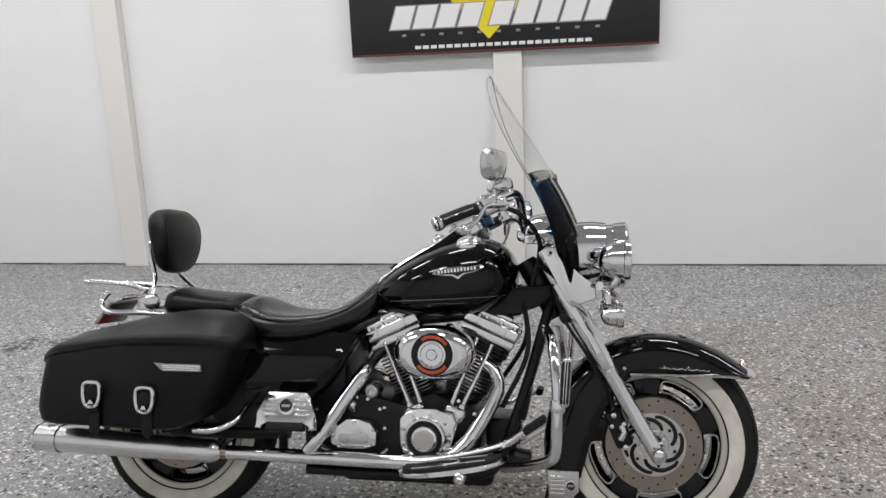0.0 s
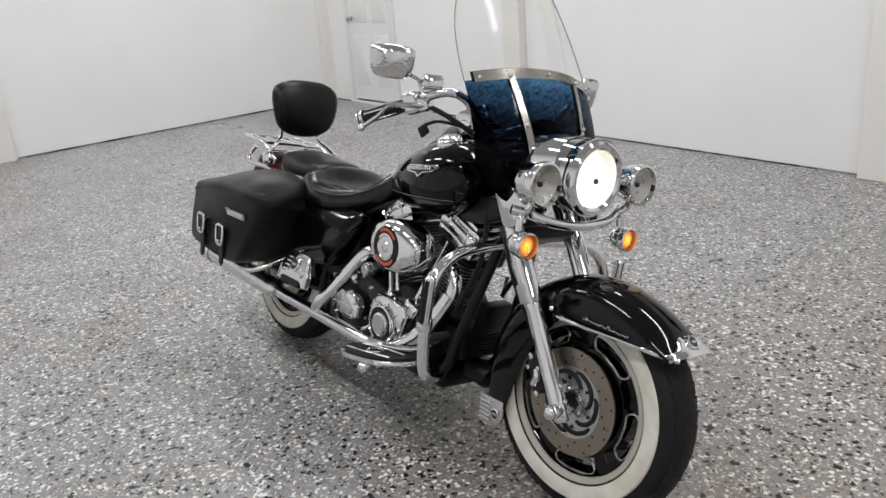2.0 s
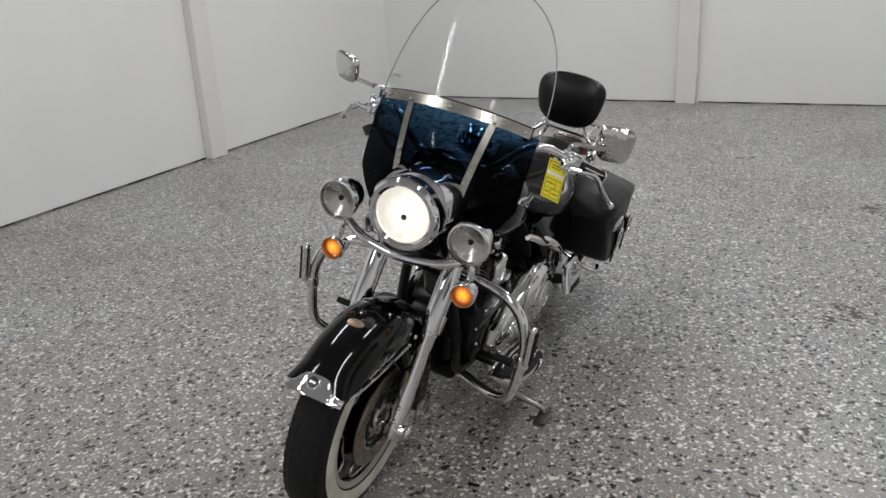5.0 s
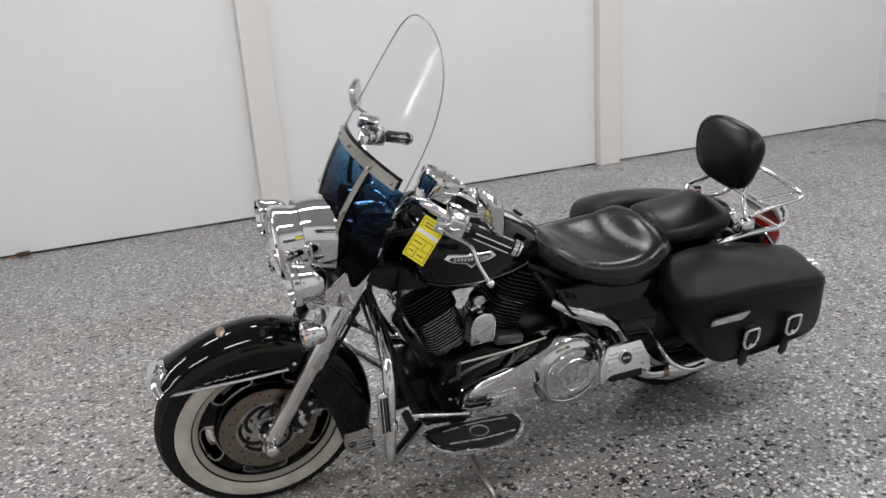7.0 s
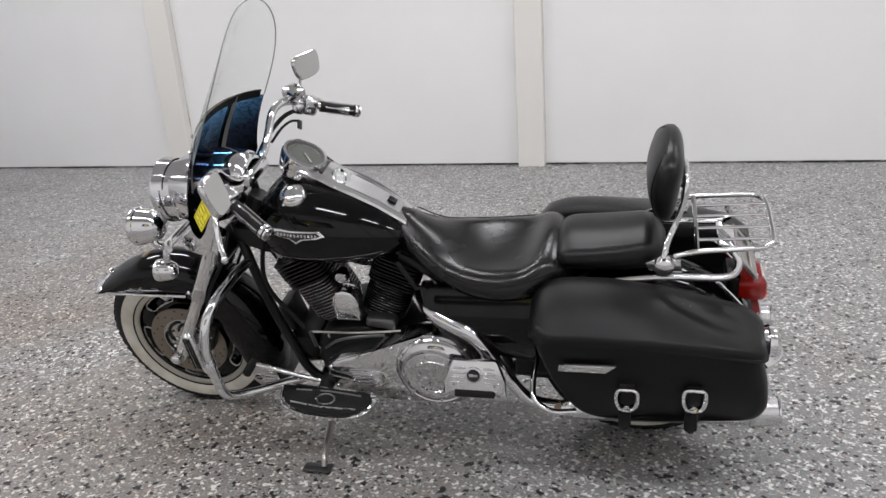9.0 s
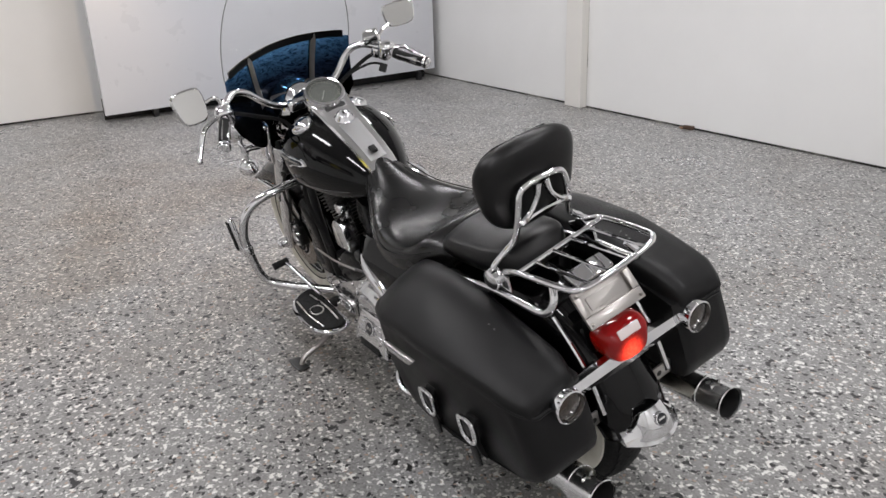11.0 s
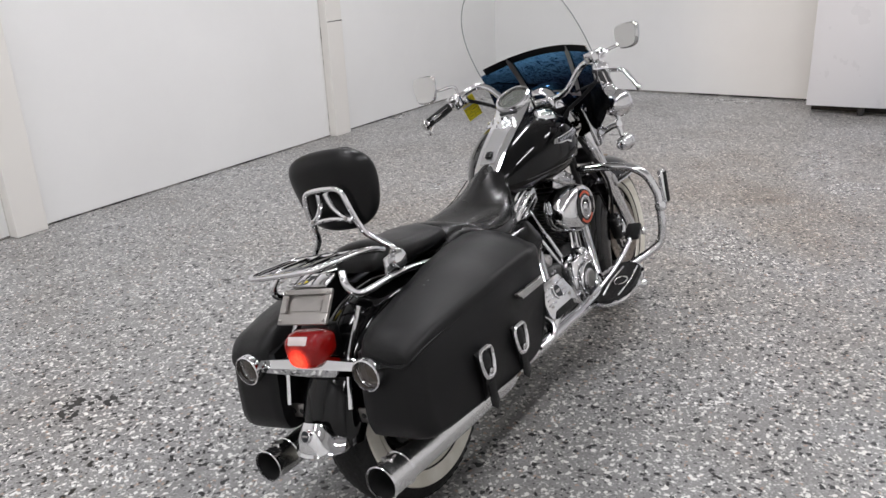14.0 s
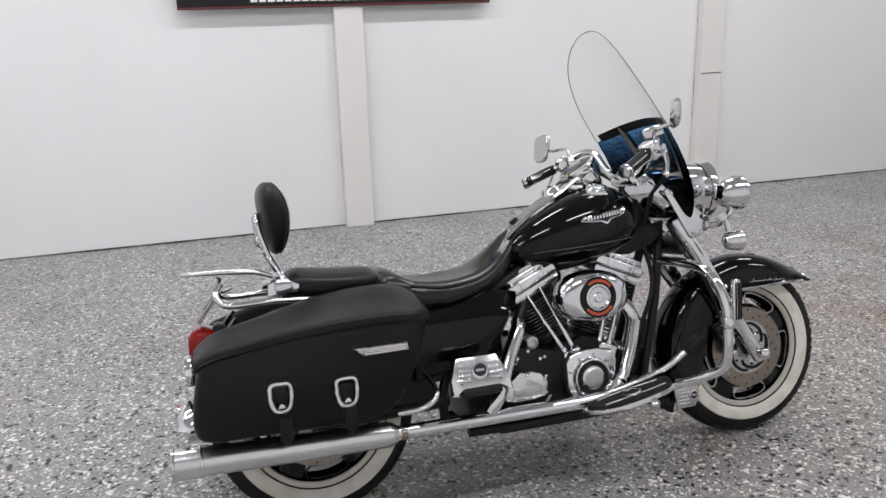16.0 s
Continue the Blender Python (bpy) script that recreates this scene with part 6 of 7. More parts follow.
# primary case
outl = []
for k in range(13):
    a = radians(100 + 160 * k / 12)
    outl.append((-0.165 + 0.138 * math.cos(a), 0.365 + 0.145 * math.sin(a)))
outl += [(0.0, 0.232), (0.12, 0.240), (0.19, 0.262), (0.225, 0.310), (0.215, 0.365), (0.16, 0.400), (0.05, 0.430), (-0.04, 0.470), (-0.12, 0.505)]
prim = part("primary_cover", plate(B(), outl[::1], side(0.185), 0.09, 0.022), RIPPLED, bike, "chrome primary cover")
prim.location = (0.0, -0.022, -0.006)
part("clutch_dome", lathe(B(), [(0.138, 0.196), (0.137, 0.212), (0.131, 0.230), (0.120, 0.245), (0.108, 0.253), (0.104, 0.250), (0.101, 0.2505), (0.098, 0.258), (0.090, 0.262), (0.060, 0.2655), (0.001, 0.268)], (-0.155, 0, 0.365), (0, 1, 0), 48), RIPPLED, prim, "round chrome clutch cover")
part("dome_emblem", lathe(B(), [(0.072, 0.2635), (0.070, 0.2675), (0.052, 0.2690), (0.050, 0.2655)], (-0.155, 0, 0.365), (0, 1, 0), 36), EMBOSSED, prim)
for k in range(6):
    a = radians(60 * k + 20)
    part("derby_screw", ball(B(), (-0.155 + 0.092 * math.cos(a), 0.263, 0.365 + 0.092 * math.sin(a)), (0.005, 0.003, 0.005), u=8, v=6), SATIN, prim)
part("inspection_cover", plate(B(), rounded(0.115, 0.058, 0.02), side(0.232, 0.085, 0.325), 0.012, 0.004), CHROME, prim)
for k in range(3):
    part("cover_rib", plate(B(), rounded(0.085, 0.008, 0.003), side(0.240, 0.085, 0.311 + k * 0.014), 0.006, 0.002), CHROME, prim)
for x, z in ((-0.26, 0.46), (-0.29, 0.33), (-0.2, 0.235), (-0.05, 0.238), (0.08, 0.247), (0.19, 0.28), (0.2, 0.36), (0.1, 0.41), (-0.02, 0.45), (-0.12, 0.49)):
    part("cover_bolt", ball(B(), (x, 0.230, z), (0.007, 0.006, 0.007), u=8, v=6), CHROME, prim)
part("regulator", box(B(), (0.40, 0, 0.42), (0.04, 0.11, 0.10), Matrix.Rotation(radians(12), 4, "Y"), 0.006), BLACK, bike)

# ---- frame ----
for s in (LEFT, RIGHT):
    part("frame_downtube", tube(B(), [V(0.505, s * 0.030, 0.800), V(0.475, s * 0.060, 0.70), V(0.425, s * 0.090, 0.52), V(0.372, s * 0.105, 0.36), V(0.335, s * 0.110, 0.255), V(0.26, s * 0.11, 0.205), V(0.0, s * 0.115, 0.195), V(-0.30, s * 0.12, 0.200)], 0.0165, 12, 5), BLACK, bike, "black frame tube")
    part("frame_rail", tube(B(), [V(-0.05, s * 0.06, 0.70), V(-0.20, s * 0.10, 0.62), V(-0.36, s * 0.13, 0.40), V(-0.38, s * 0.13, 0.24)], 0.016, 10, 5), BLACK, bike)
    part("swingarm", tube(B(), [V(-0.36, s * 0.12, 0.32), V(-0.55, s * 0.13, 0.315), V(-0.80, s * 0.13, 0.315)], 0.024, 10, 4), BLACK, bike)
    part("shock", tube(B(), [V(-0.62, s * 0.145, 0.56), V(-0.74, s * 0.145, 0.34)], 0.026, 12, bend=False), BLACK, bike)

# ---- exhaust ----


def muffler(s, z0, z1, x1):
    """Straight muffler with a stepped tail."""
    p0, p1 = V(-0.555, s * 0.225, z0), V(x1, s * (0.228 if s == RIGHT else 0.202), z1)
    d = p1 - p0
    n = d.length
    mu = part("muffler", lathe(B(), [(0.018, -0.02), (0.020, -0.004), (0.033, 0.012), (0.038, 0.03), (0.0405, n * 0.4), (0.0425, n - 0.085), (0.0425, n - 0.075), (0.0445, n - 0.073), (0.0445, n), (0.0415, n + 0.002), (0.0408, n - 0.004), (0.0408, n - 0.09), (0.001, n - 0.10)], p0, d, 32), MUFFLER, bike, "chrome muffler")
    part("tail_bore", lathe(B(), [(0.0404, n - 0.001), (0.0395, n - 0.030), (0.0380, n - 0.086), (0.001, n - 0.090)], p0, d, 28), DARK, mu, "dark bore of the muffler")
    for e in (n - 0.080, n - 0.004):
        part("tail_ring", lathe(B(), [(0.0445, e), (0.0468, e + 0.002), (0.0468, e + 0.007), (0.0445, e + 0.009)], p0, d, 32), CHROME, mu)
    part("muffler_clamp", lathe(B(), [(0.020, -0.03), (0.0225, -0.028), (0.0225, -0.008), (0.020, -0.006)], p0, d, 20), BROWNED, mu, "heat-browned clamp")
    star = [(0.020 * (1 if k % 2 == 0 else 0.42) * math.cos(math.pi * k / 5), 0.020 * (1 if k % 2 == 0 else 0.42) * math.sin(math.pi * k / 5)) for k in range(10)]
    m = Matrix.Translation(p0 + d.normalized() * (n - 0.045) + V(0, 0, 0.0445)) @ d.to_track_quat("X", "Z").to_matrix().to_4x4()
    part("star_emblem", plate(B(), star, m, 0.006, 0.001), SATIN, mu, "raised star")
    return mu


muffler(RIGHT, 0.270, 0.292, -1.196)
muffler(LEFT, 0.260, 0.278, -1.170)
fp = part("front_exhaust_pipe", tube(B(), [V(0.272, -0.080, 0.558), V(0.312, -0.095, 0.532), V(0.326, -0.112, 0.480), V(0.290, -0.136, 0.402), V(0.243, -0.164, 0.330), V(0.19, -0.195, 0.284), V(0.10, -0.223, 0.265), V(-0.20, -0.224, 0.266), V(-0.56, -0.225, 0.270)], 0.0225, 14, 6), CHROME, bike, "chrome front exhaust pipe")
part("heat_shield", tube(B(), [V(0.327, -0.116, 0.480), V(0.293, -0.140, 0.406), V(0.247, -0.168, 0.334), V(0.215, -0.188, 0.302)], 0.025, 14, 6), CHROME, fp)
rp = part("rear_exhaust_pipe", tube(B(), [V(-0.098, -0.115, 0.530), V(-0.108, -0.140, 0.514), V(-0.165, -0.178, 0.425), V(-0.225, -0.226, 0.330), V(-0.262, -0.228, 0.285)], [0.024, 0.025, 0.026, 0.025, 0.020], 14, 6), CHROME, bike, "chrome rear exhaust pipe")
part("pipe_flange", tube(B(), [V(-0.040, -0.070, 0.600), V(-0.070, -0.095, 0.572), V(-0.098, -0.118, 0.530)], 0.017, 12, 5), BLACK, rp)
part("left_exhaust_pipe", tube(B(), [V(-0.11, 0.14, 0.598), V(-0.16, 0.185, 0.580), V(-0.225, 0.205, 0.552), V(-0.295, 0.212, 0.510), V(-0.365, 0.218, 0.400), V(-0.425, 0.222, 0.305), V(-0.480, 0.225, 0.268), V(-0.56, 0.225, 0.260)], [0.018, 0.023, 0.024, 0.024, 0.022, 0.021, 0.021, 0.021], 14, 6), CHROME, bike, "chrome crossover exhaust pipe")

# ---- boards, guards, controls ----


def footboard(s):
    m = Matrix.Translation((0.205, s * 0.290, 0.272)) @ Matrix.Rotation(radians(-9 if s == RIGHT else -4), 4, "Y")
    out = [(-0.136, -0.050), (0.0, -0.054), (0.136, -0.052), (0.150, -0.025), (0.128, 0.030), (0.06, 0.056), (-0.04, 0.060), (-0.116, 0.040), (-0.150, -0.015)]
    out = [(p.x * 1.10, p.y * s * 1.14) for p in curve_points([(x, y, 0) for x, y in out + out[:1]], 4)[:-1]]
    fb = part("footboard", plate(B(), out, m, 0.014, 0.005), CHROME, bike, "chrome footboard with rubber pad")
    part("board_pad", plate(B(), [(x * 0.91, y * 0.82) for x, y in out], m @ Matrix.Translation((0, 0, 0.010)), 0.010, 0.003), RUBBER, fb)
    rb = B()
    for k in (-1, 1):
        tube(rb, [m @ V(-0.11, s * 0.03 * k, 0.016), m @ V(0.0, s * 0.036 * k, 0.016), m @ V(0.11, s * 0.028 * k, 0.016)], 0.003, 6, 6)
    ringp = [m @ V(0.030 * math.cos(a), 0.024 * math.sin(a), 0.016) for a in (2 * math.pi * k / 16 for k in range(17))]
    tube(rb, ringp, 0.0028, 6, bend=False)
    part("pad_rib", rb, SATIN, fb, "bright inlaid lines")
    part("board_mount", box(B(), m @ V(0.03, -s * 0.09, -0.012), (0.05, 0.11, 0.02), bev=0.005), BLACK, fb)
    if s == RIGHT:
        part("board_bolt", lathe(B(), [(0.001, 0.030), (0.010, 0.029), (0.017, 0.020), (0.018, 0.0)], m @ V(0.035, s * 0.055, -0.016), (0, s, -0.3), 16), CHROME, fb)


def passenger_board(s):
    pb = part("passenger_footboard", plate(B(), [(-0.066, 0.054), (0.056, 0.052), (0.066, 0.044), (0.088, -0.016), (0.096, -0.058), (0.074, -0.062), (0.066, -0.036), (-0.066, -0.036), (-0.076, -0.062), (-0.100, -0.058), (-0.094, -0.012), (-0.076, 0.046)], side(s * 0.300, -0.300, 0.428), 0.024, 0.007), POLISHED, bike, "folded chrome passenger footboard")
    for k in range(4):
        for d in (-1, 1):
            part("rib", box(B(), (-0.303 + d * (0.047 + 0.003 * (2 - k)), s * 0.3135, 0.411 + k * 0.015), (0.046 - 0.004 * k, 0.004, 0.006), bev=0.0015), CHROME, pb)
    for d in (-1, 1):
        part("board_screw", ball(B(), (-0.302 + d * 0.062, s * 0.314, 0.404), (0.005, 0.003, 0.005), u=8, v=6), STEEL, pb)
    part("emblem_ring", lathe(B(), [(0.018, 0.308), (0.020, 0.318), (0.025, 0.317), (0.026, 0.308)], (-0.302, 0, 0.436), (0, s, 0), 26), CHROME, pb)
    part("emblem", lathe(B(), [(0.0185, 0.310), (0.018, 0.3165), (0.001, 0.3175)], (-0.302, 0, 0.436), (0, s, 0), 24), BLUEPAINT, pb, "dark round emblem")
    part("emblem_bar", box(B(), (-0.302, s * 0.318, 0.436), (0.026, 0.003, 0.008)), SATIN, pb, smooth=False)
    part("pad_edge", box(B(), (-0.302, s * 0.300, 0.376), (0.122, 0.028, 0.026), bev=0.005), RUBBER, pb)
    part("board_arm", box(B(), (-0.305, s * 0.25, 0.40), (0.05, 0.10, 0.03), bev=0.006), BLACK, pb)
    hinge = Matrix.Translation((0, s * 0.300, 0.400))
    pb.matrix_basis = hinge @ Matrix.Rotation(radians(s * 20), 4, "X") @ hinge.inverted()


def crash_bar(s):
    g = part("crash_bar", tube(B(), [V(0.470, s * 0.060, 0.670), V(0.480, s * 0.130, 0.670), V(0.490, s * 0.215, 0.664), V(0.502, s * 0.286, 0.648), V(0.512, s * 0.336, 0.610), V(0.519, s * 0.362, 0.548), V(0.521, s * 0.368, 0.500), V(0.519, s * 0.364, 0.410), V(0.516, s * 0.354, 0.352), V(0.502, s * 0.330, 0.318), V(0.448, s * 0.262, 0.282), V(0.350, s * 0.150, 0.240)], 0.0165, 14, 6), CHROME, bike, "bent chrome crash bar")
    pg = part("highway_peg", box(B(), (0.544, s * 0.386, 0.548), (0.030, 0.026, 0.140), Matrix.Rotation(radians(4), 4, "Y"), 0.012, 3), CHROME, g, "folded highway peg with rubber strips")
    for k in (-1, 0, 1):
        part("rubber_strip", box(B(), (0.544 + 0.009 * k, s * 0.4005, 0.548), (0.005, 0.004, 0.118), Matrix.Rotation(radians(4), 4, "Y"), 0.001), RUBBER, pg)
    part("peg_clamp", lathe(B(), [(0.020, -0.018), (0.022, -0.013), (0.022, 0.013), (0.020, 0.018)], (0.522, s * 0.370, 0.478), (0, 0, 1), 18, caps=True), CHROME, pg)
    return g


for s in (LEFT, RIGHT):
    footboard(s)
    passenger_board(s)
    crash_bar(s)
# brake pedal on the right, shifter on the left
bp = part("brake_pedal", tube(B(), [V(0.12, -0.22, 0.270), V(0.25, -0.235, 0.300), V(0.36, -0.245, 0.335), V(0.430, -0.262, 0.385)], 0.011, 10, 6), CHROME, bike, "chrome brake pedal")
part("pedal_pad", box(B(), (0.452, -0.268, 0.402), (0.075, 0.055, 0.02), Matrix.Rotation(radians(-35), 4, "Y"), 0.006), RUBBER, bp, "ribbed rubber pedal pad")
sh = part("shift_lever", tube(B(), [V(0.225, 0.25, 0.330), V(0.32, 0.262, 0.366), V(0.40, 0.27, 0.396), V(0.432, 0.275, 0.406)], 0.0075, 10, 6), CHROME, bike, "chrome heel and toe shifter")
part("shift_peg", lathe(B(), [(0.013, 0), (0.014, 0.06), (0.001, 0.062)], (0.436, 0.262, 0.408), (0, 1, 0), 14, caps=True), RUBBER, sh)
part("shift_rod", tube(B(), [V(0.240, 0.20, 0.492), V(0.08, 0.205, 0.500), V(-0.06, 0.20, 0.512)], 0.0034, 8, 4), STEEL, sh, "chrome shift rod")
part("shift_link", tube(B(), [V(0.238, 0.195, 0.430), V(0.242, 0.205, 0.495)], 0.007, 8, bend=False), DARKSTEEL, sh)
# side stand: reaches the floor on the left
UP = Matrix.Rotation(radians(LEAN_DEG), 4, "X")
foot_w = V(0.200, 0.430, 0.008)
foot_l = UP @ foot_w
st = part("side_stand", tube(B(), [V(0.20, 0.16, 0.215), V(0.215, 0.22, 0.185), V(0.212, (0.22 + foot_l.y) / 2, (0.185 + foot_l.z) / 2 + 0.002), foot_l + V(0.003, -0.020, 0.026), foot_l + V(0, 0, 0.006)], [0.013, 0.013, 0.011, 0.009, 0.009], 10, 5), STEEL, bike, "worn steel side stand")
part("stand_foot", box(B(), foot_l + V(0.020, 0.004, 0.002), (0.095, 0.045, 0.008), UP, 0.003), DARKSTEEL, st)

# ---- handlebar ----
bar = part("handlebar", tube(B(), [V(0.205, -0.375, 1.000), V(0.290, -0.335, 1.035), V(0.350, -0.300, 1.068), V(0.385, -0.255, 1.085), V(0.402, -0.205, 1.070), V(0.408, -0.150, 1.015), V(0.410, -0.095, 0.980), V(0.410, 0.0, 0.972), V(0.410, 0.095, 0.980), V(0.408, 0.150, 1.015), V(0.402, 0.205, 1.070), V(0.385, 0.255, 1.085), V(0.350, 0.300, 1.068), V(0.290, 0.335, 1.035), V(0.205, 0.375, 1.000)], 0.0132, 14, 5), CHROME, bike, "bent chrome handlebar")
part("riser_clamp", box(B(), (0.412, 0, 0.965), (0.06, 0.15, 0.045), bev=0.014, seg=3), CHROME, bar)
for s in (LEFT, RIGHT):
    a, b = V(0.290, s * 0.337, 1.034), V(0.178, s * 0.400, 0.985)
    d = b - a
    n = d.length
    grip = part("grip", lathe(B(), [(0.018, 0), (0.0185, 0.01), (0.0185, n - 0.02), (0.0215, n - 0.018), (0.0215, n - 0.004), (0.015, n), (0.001, n)], a, d, 20), RUBBER, bar, "rubber grip with chrome end")
    part("grip_end", lathe(B(), [(0.0218, n - 0.018), (0.0222, n - 0.010), (0.019, n + 0.002), (0.001, n + 0.004)], a, d, 20), CHROME, grip)
    strips = B()
    q = d.to_track_quat("Z", "Y")
    for k in range(5):
        ang = 2 * math.pi * (k + 0.3) / 5
        o = q @ V(math.cos(ang) * 0.0186, math.sin(ang) * 0.0186, 0)
        tube(strips, [a + o + d * 0.12, a + o + d * 0.82], 0.0028, 6, bend=False)
    part("grip_band", strips, CHROME, grip)
    c = a - d.normalized() * 0.035
    ctl = part("switch_housing", box(B(), c, (0.058, 0.062, 0.050), q.to_matrix().to_4x4(), 0.014, 3), CHROME, bar, "chrome switch housing")
    part("switch_button", box(B(), c + V(-0.030, -s * 0.012, 0.006), (0.012, 0.016, 0.012), bev=0.003), PLASTIC, ctl)
    # lever
    l0 = c + V(0.055, -s * 0.012, -0.004)
    knee, tip = (V(0.319, 0.403, 1.026), V(0.287, 0.462, 0.944)) if s > 0 else (V(0.324, -0.400, 1.034), V(0.282, -0.462, 0.968))
    part("lever", ball(tube(B(), [l0, l0.lerp(knee, 0.5) + V(0.006, 0, 0.002), knee, knee.lerp(tip, 0.5) + V(0.004, 0, 0), tip], [0.010, 0.009, 0.0085, 0.0075, 0.0075], 8, 5, flat=0.7), tip, (0.0105, 0.0105, 0.0105), u=10, v=8), CHROME, ctl, "chrome hand lever")
    part("lever_perch", box(B(), c + V(0.035, -s * 0.014, 0.000), (0.055, 0.040, 0.034), q.to_matrix().to_4x4(), 0.010), CHROME, ctl)
    # mirror
    mc = V(0.276, 0.425, 1.120) if s > 0 else V(0.346, -0.424, 1.148)
    part("mirror_stem", tube(B(), [c + V(0.02, -s * 0.01, 0.02), c + V(0.022, s * 0.005, 0.060), mc.lerp(c, 0.35) + V(0.026, 0, 0.012), mc + V(0.020, 0, -0.006)], 0.006, 8, 5), CHROME, ctl, "chrome mirror stem")
    shp = [(-0.052, 0.020), (-0.044, 0.040), (0.0, 0.046), (0.044, 0.043), (0.055, 0.028), (0.052, -0.012), (0.038, -0.038), (0.0, -0.044), (-0.036, -0.039), (-0.049, -0.014)]
    shp = [(y * (1.00 if s > 0 else 1.12) * s, z * (1.26 if s > 0 else 0.98)) for y, z in shp]
    sm = [(p.x, p.y) for p in curve_points([(a_, b_, 0) for a_, b_ in shp + shp[:1]], 3)[:-1]]
    face = look(V(0, 0, 0), V(-1.0, -0.10, 0.20) if s > 0 else V(-1.0, 0.50, 0.13))
    rings = []
    for f, h in ((0.90, 0.004), (0.97, 0.0), (1.0, -0.004), (0.97, -0.010), (0.84, -0.016), (0.50, -0.021), (0.10, -0.023)):
        rings.append([mc + (face.to_3x3() @ V(x * f * 1.0, y * f, -h)) for x, y in sm])
    part("mirror", loft(B(), rings), EMBOSSED, ctl, "mirror with embossed chrome back")
    mg = B()
    mg.faces.new([mg.verts.new(mc + face.to_3x3() @ V(x * 0.90, y * 0.90, -0.0048)) for x, y in sm])
    part("mirror_glass", mg, MIRROR, ctl, "mirror glass", smooth=False)
# master cylinder on the right, clutch perch cap on the left
part("master_cylinder", box(B(), (0.352, -0.292, 1.105), (0.062, 0.058, 0.036), Matrix.Rotation(radians(-30), 4, "Z") @ Matrix.Rotation(radians(-12), 4, "Y"), 0.008), CHROME, bar, "chrome brake reservoir")
for s in (LEFT, RIGHT):
    part("control_cable", tube(B(), [V(0.345, s * 0.300, 1.045), V(0.41, s * 0.27, 1.02), V(0.455, s * 0.17, 0.96), V(0.455, s * 0.08, 0.90), V(0.43, s * 0.06, 0.80)], 0.0075, 8, 6), RUBBER, bar, "black control cable")
fob = part("key_fob", box(B(), (0.370, -0.318, 0.977), (0.006, 0.032, 0.032), Matrix.Rotation(radians(35), 4, "X"), 0.003), PLASTIC, bar, "small black fob tag")

# control cable that runs from beside the fob in along the bar
part("cord", tube(B(), [V(0.372, -0.316, 0.992), V(0.385, -0.285, 1.004), V(0.400, -0.235, 1.000), V(0.408, -0.165, 0.985)], 0.0045, 8, 5), RUBBER, fob, "black cable along the handlebar")

# ---- tail ----
pl = Matrix.Translation((-1.059, 0, 0.6945)) @ Matrix.Rotation(radians(-52), 4, "Y")
PR = Matrix.Rotation(radians(-52), 4, "Y")
plate_ob = part("plate_bracket", plate(B(), rounded(0.094, 0.172, 0.006), pl, 0.003, 0.001), STEEL, bike, "brushed chrome plate bracket, empty")
for x, y, w, h in ((0.040, 0, 0.016, 0.176), (-0.033, 0, 0.030, 0.176), (0.007, 0.077, 0.050, 0.022), (0.007, -0.077, 0.050, 0.022)):
    part("frame_bar", box(B(), pl @ V(x, y, 0.006), (w - 0.001, h - 0.001, 0.008), PR, 0.002), STEEL, plate_ob)
part("recess", plate(B(), rounded(0.034, 0.112, 0.005), pl @ Matrix.Translation((0.006, 0, 0.003)), 0.004, 0.001), STEEL, plate_ob, "recessed steel slot")
for y in (-0.078, 0.078):
    for x in (0.038, -0.038):
        part("plate_bolt", ball(B(), pl @ V(x, y, 0.011), (0.005, 0.005, 0.005), u=8, v=6), STEEL, plate_ob)
part("bracket_top", box(B(), (-1.008, 0, 0.748), (0.05, 0.12, 0.016), Matrix.Rotation(radians(-20), 4, "Y"), 0.005), CHROME, plate_ob)
tl = B()
rings = []
for x, w, h, zc in ((-1.050, 0.060, 0.036, 0.597), (-1.072, 0.066, 0.044, 0.598), (-1.098, 0.064, 0.046, 0.596), (-1.117, 0.058, 0.041, 0.592), (-1.128, 0.044, 0.030, 0.589)):
    rings.append([V(x - 0.10 * (0.012 - 0.030 * pz), py * 2 * w * (1 + 0.22 * pz), zc + pz * 2 * h) for py, pz in oval(1, 1, 32, 3.4)])
tail = part("tail_light", loft(tl, rings), RED, bike, "glowing red tail light")
part("clear_window", box(B(), (-1.1205, 0.002, 0.6265), (0.024, 0.066, 0.006), Matrix.Rotation(radians(-62), 4, "Y"), 0.0025), material("pale_window", (0.66, 0.58, 0.56), 0.2, 0, 1.0), tail, "pale plate light window")
part("tail_mount", box(B(), (-1.036, 0, 0.598), (0.04, 0.112, 0.090), bev=0.012), BLACK, tail)
tb = B()
rows = []
for y in np.linspace(-0.185, 0.185, 9):
    h = 0.026 - 0.008 * abs(y) / 0.185
    rows.append([V(-1.085, y, 0.545 - h), V(-1.105, y, 0.545 - h), V(-1.114, y, 0.545), V(-1.105, y, 0.545 + h), V(-1.085, y, 0.545 + h)])
part("signal_bar", loft(tb, rows), CHROME, bike, "chrome rear signal bar")
for s in (LEFT, RIGHT):
    lamp("rear_turn_signal", (-1.128, s * 0.214, 0.545), (-1, 0, 0), 0.040, 0.066, SMOKE, "chrome rear signal with smoked lens")
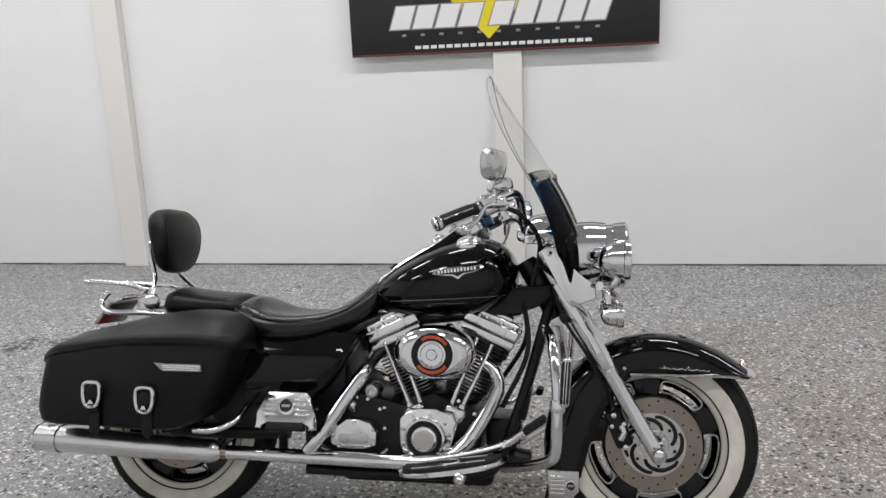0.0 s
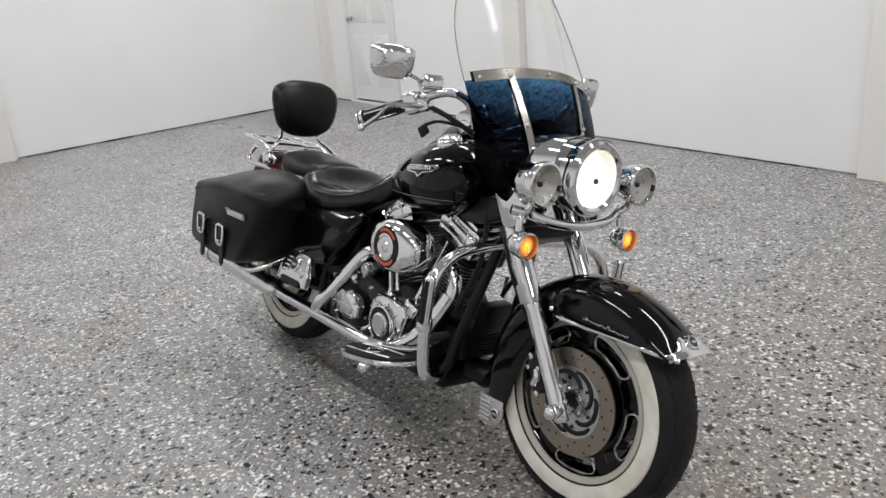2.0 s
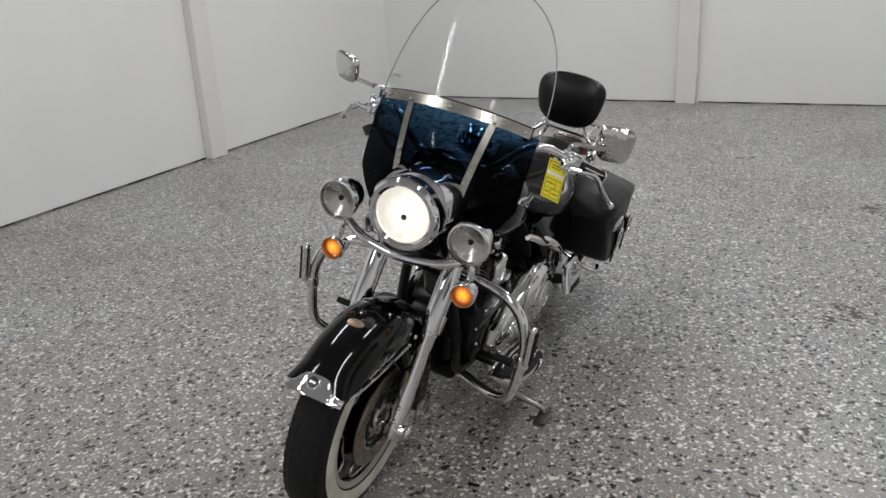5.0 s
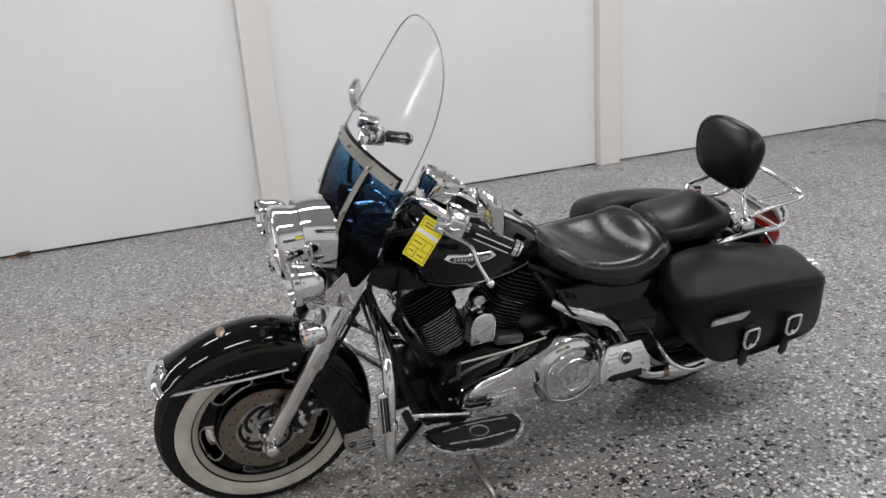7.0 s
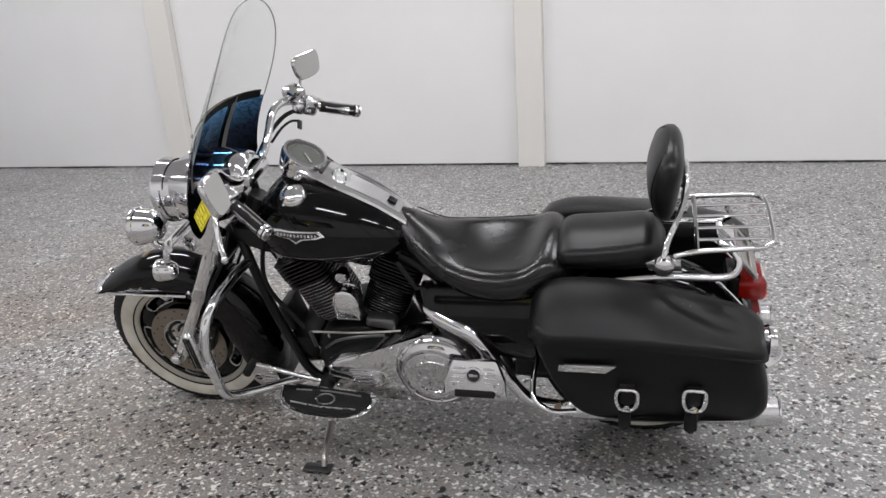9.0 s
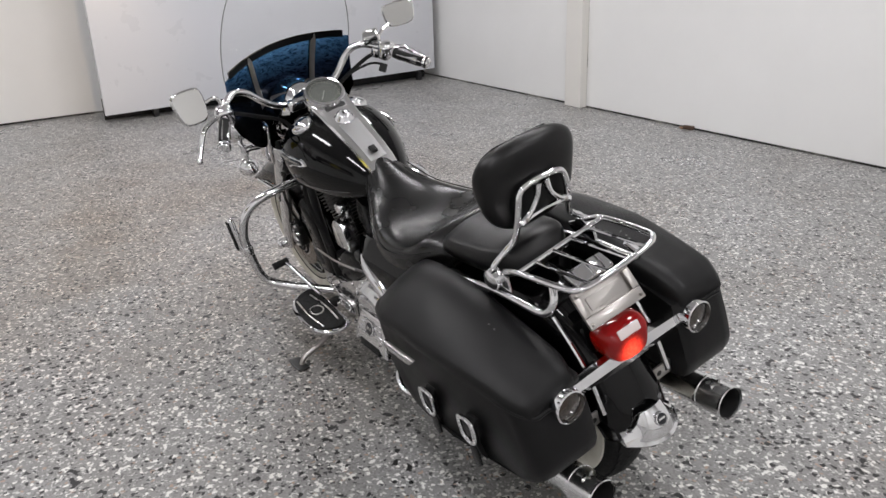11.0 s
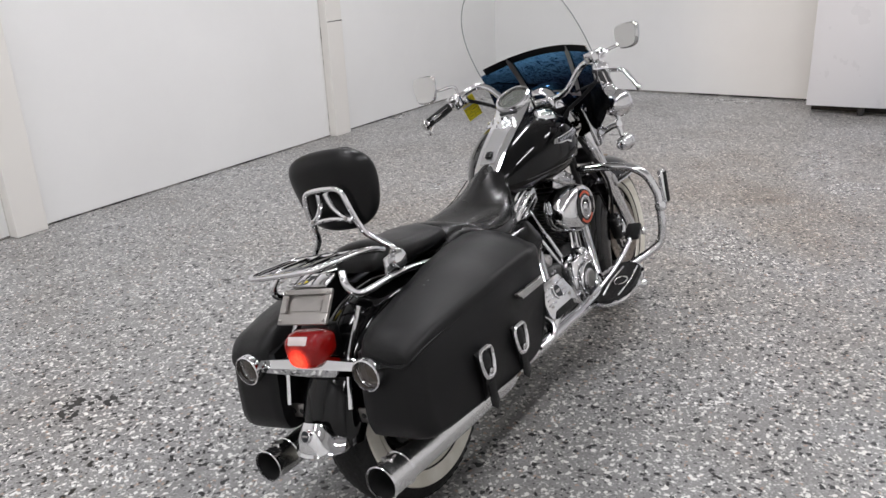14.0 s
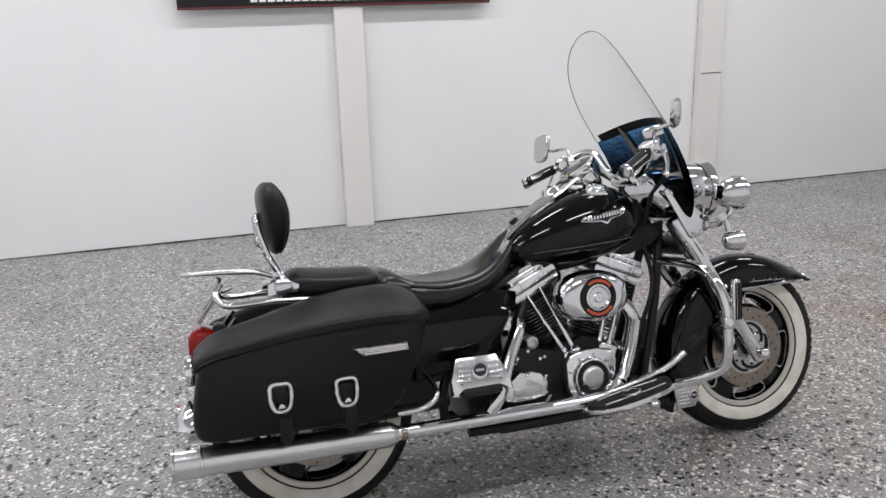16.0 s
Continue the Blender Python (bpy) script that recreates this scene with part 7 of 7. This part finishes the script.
for s in (LEFT, RIGHT):
    br = part("fender_brace", box(B(), (-1.075, s * 0.128, 0.402), (0.008, 0.062, 0.040), bev=0.003), STEEL, bike, "dull steel fender brace")
    for k in (-1, 1):
        part("brace_hole", lathe(B(), [(0.0001, 0.0048), (0.008, 0.0048)], (-1.075, s * 0.128 + 0.014 * k, 0.402), (-1, 0, 0), 12), DARK, br, smooth=False)

# yellow card tied to the left handlebar
tag = thing("price_tag", "yellow printed card tied to the handlebar", "tag", bike.matrix_basis @ Matrix(((-0.60, 0.61, 0.516, 0.403), (-0.12, -0.704, 0.699, 0.308), (0.79, 0.356, 0.498, 1.008), (0, 0, 0, 1))))
part("card", box(B(), (0, 0, 0), (0.116, 0.064, 0.0016)), YELLOW, tag, smooth=False)
PRINT = material("faded_print", (0.055, 0.048, 0.012), 0.6)
for h in (0.0011, -0.0011):
    for x in (-0.052, -0.026, 0.001, 0.051):
        part("printed_line", box(B(), (x, 0, h), (0.0014, 0.056, 0.0006)), PRINT, tag, "thin dark printed line", smooth=False)
    for x, y, w in ((-0.039, -0.0273, 0.025), (-0.039, 0.004, 0.025), (-0.039, 0.0273, 0.025), (-0.0125, -0.0273, 0.025), (-0.0125, -0.008, 0.025), (-0.0125, 0.0273, 0.025), (0.039, -0.0273, 0.023), (0.039, 0.0273, 0.023)):
        part("printed_line", box(B(), (x, y, h * 1.02), (w, 0.0014, 0.0005)), PRINT, tag, "thin dark printed line", smooth=False)
    for x, y, w in ((-0.040, -0.012, 0.020), (-0.038, 0.016, 0.013), (-0.012, 0.011, 0.024), (0.042, 0.0, 0.040), (0.034, 0.006, 0.028)):
        part("print_bar", box(B(), (x, y, h), (0.0028, w, 0.0006)), PRINT, tag, "dark printed bar", smooth=False)
    part("print_band", box(B(), (0.0165, 0, h), (0.010, 0.062, 0.0006)), WHITEMARK, tag, "white band across the card", smooth=False)
part("tie", tube(B(), [V(0.054, 0.0, 0), V(0.064, -0.004, 0.006), V(0.080, -0.010, 0.008)], 0.0018, 6, 4), WHITEMARK, tag)
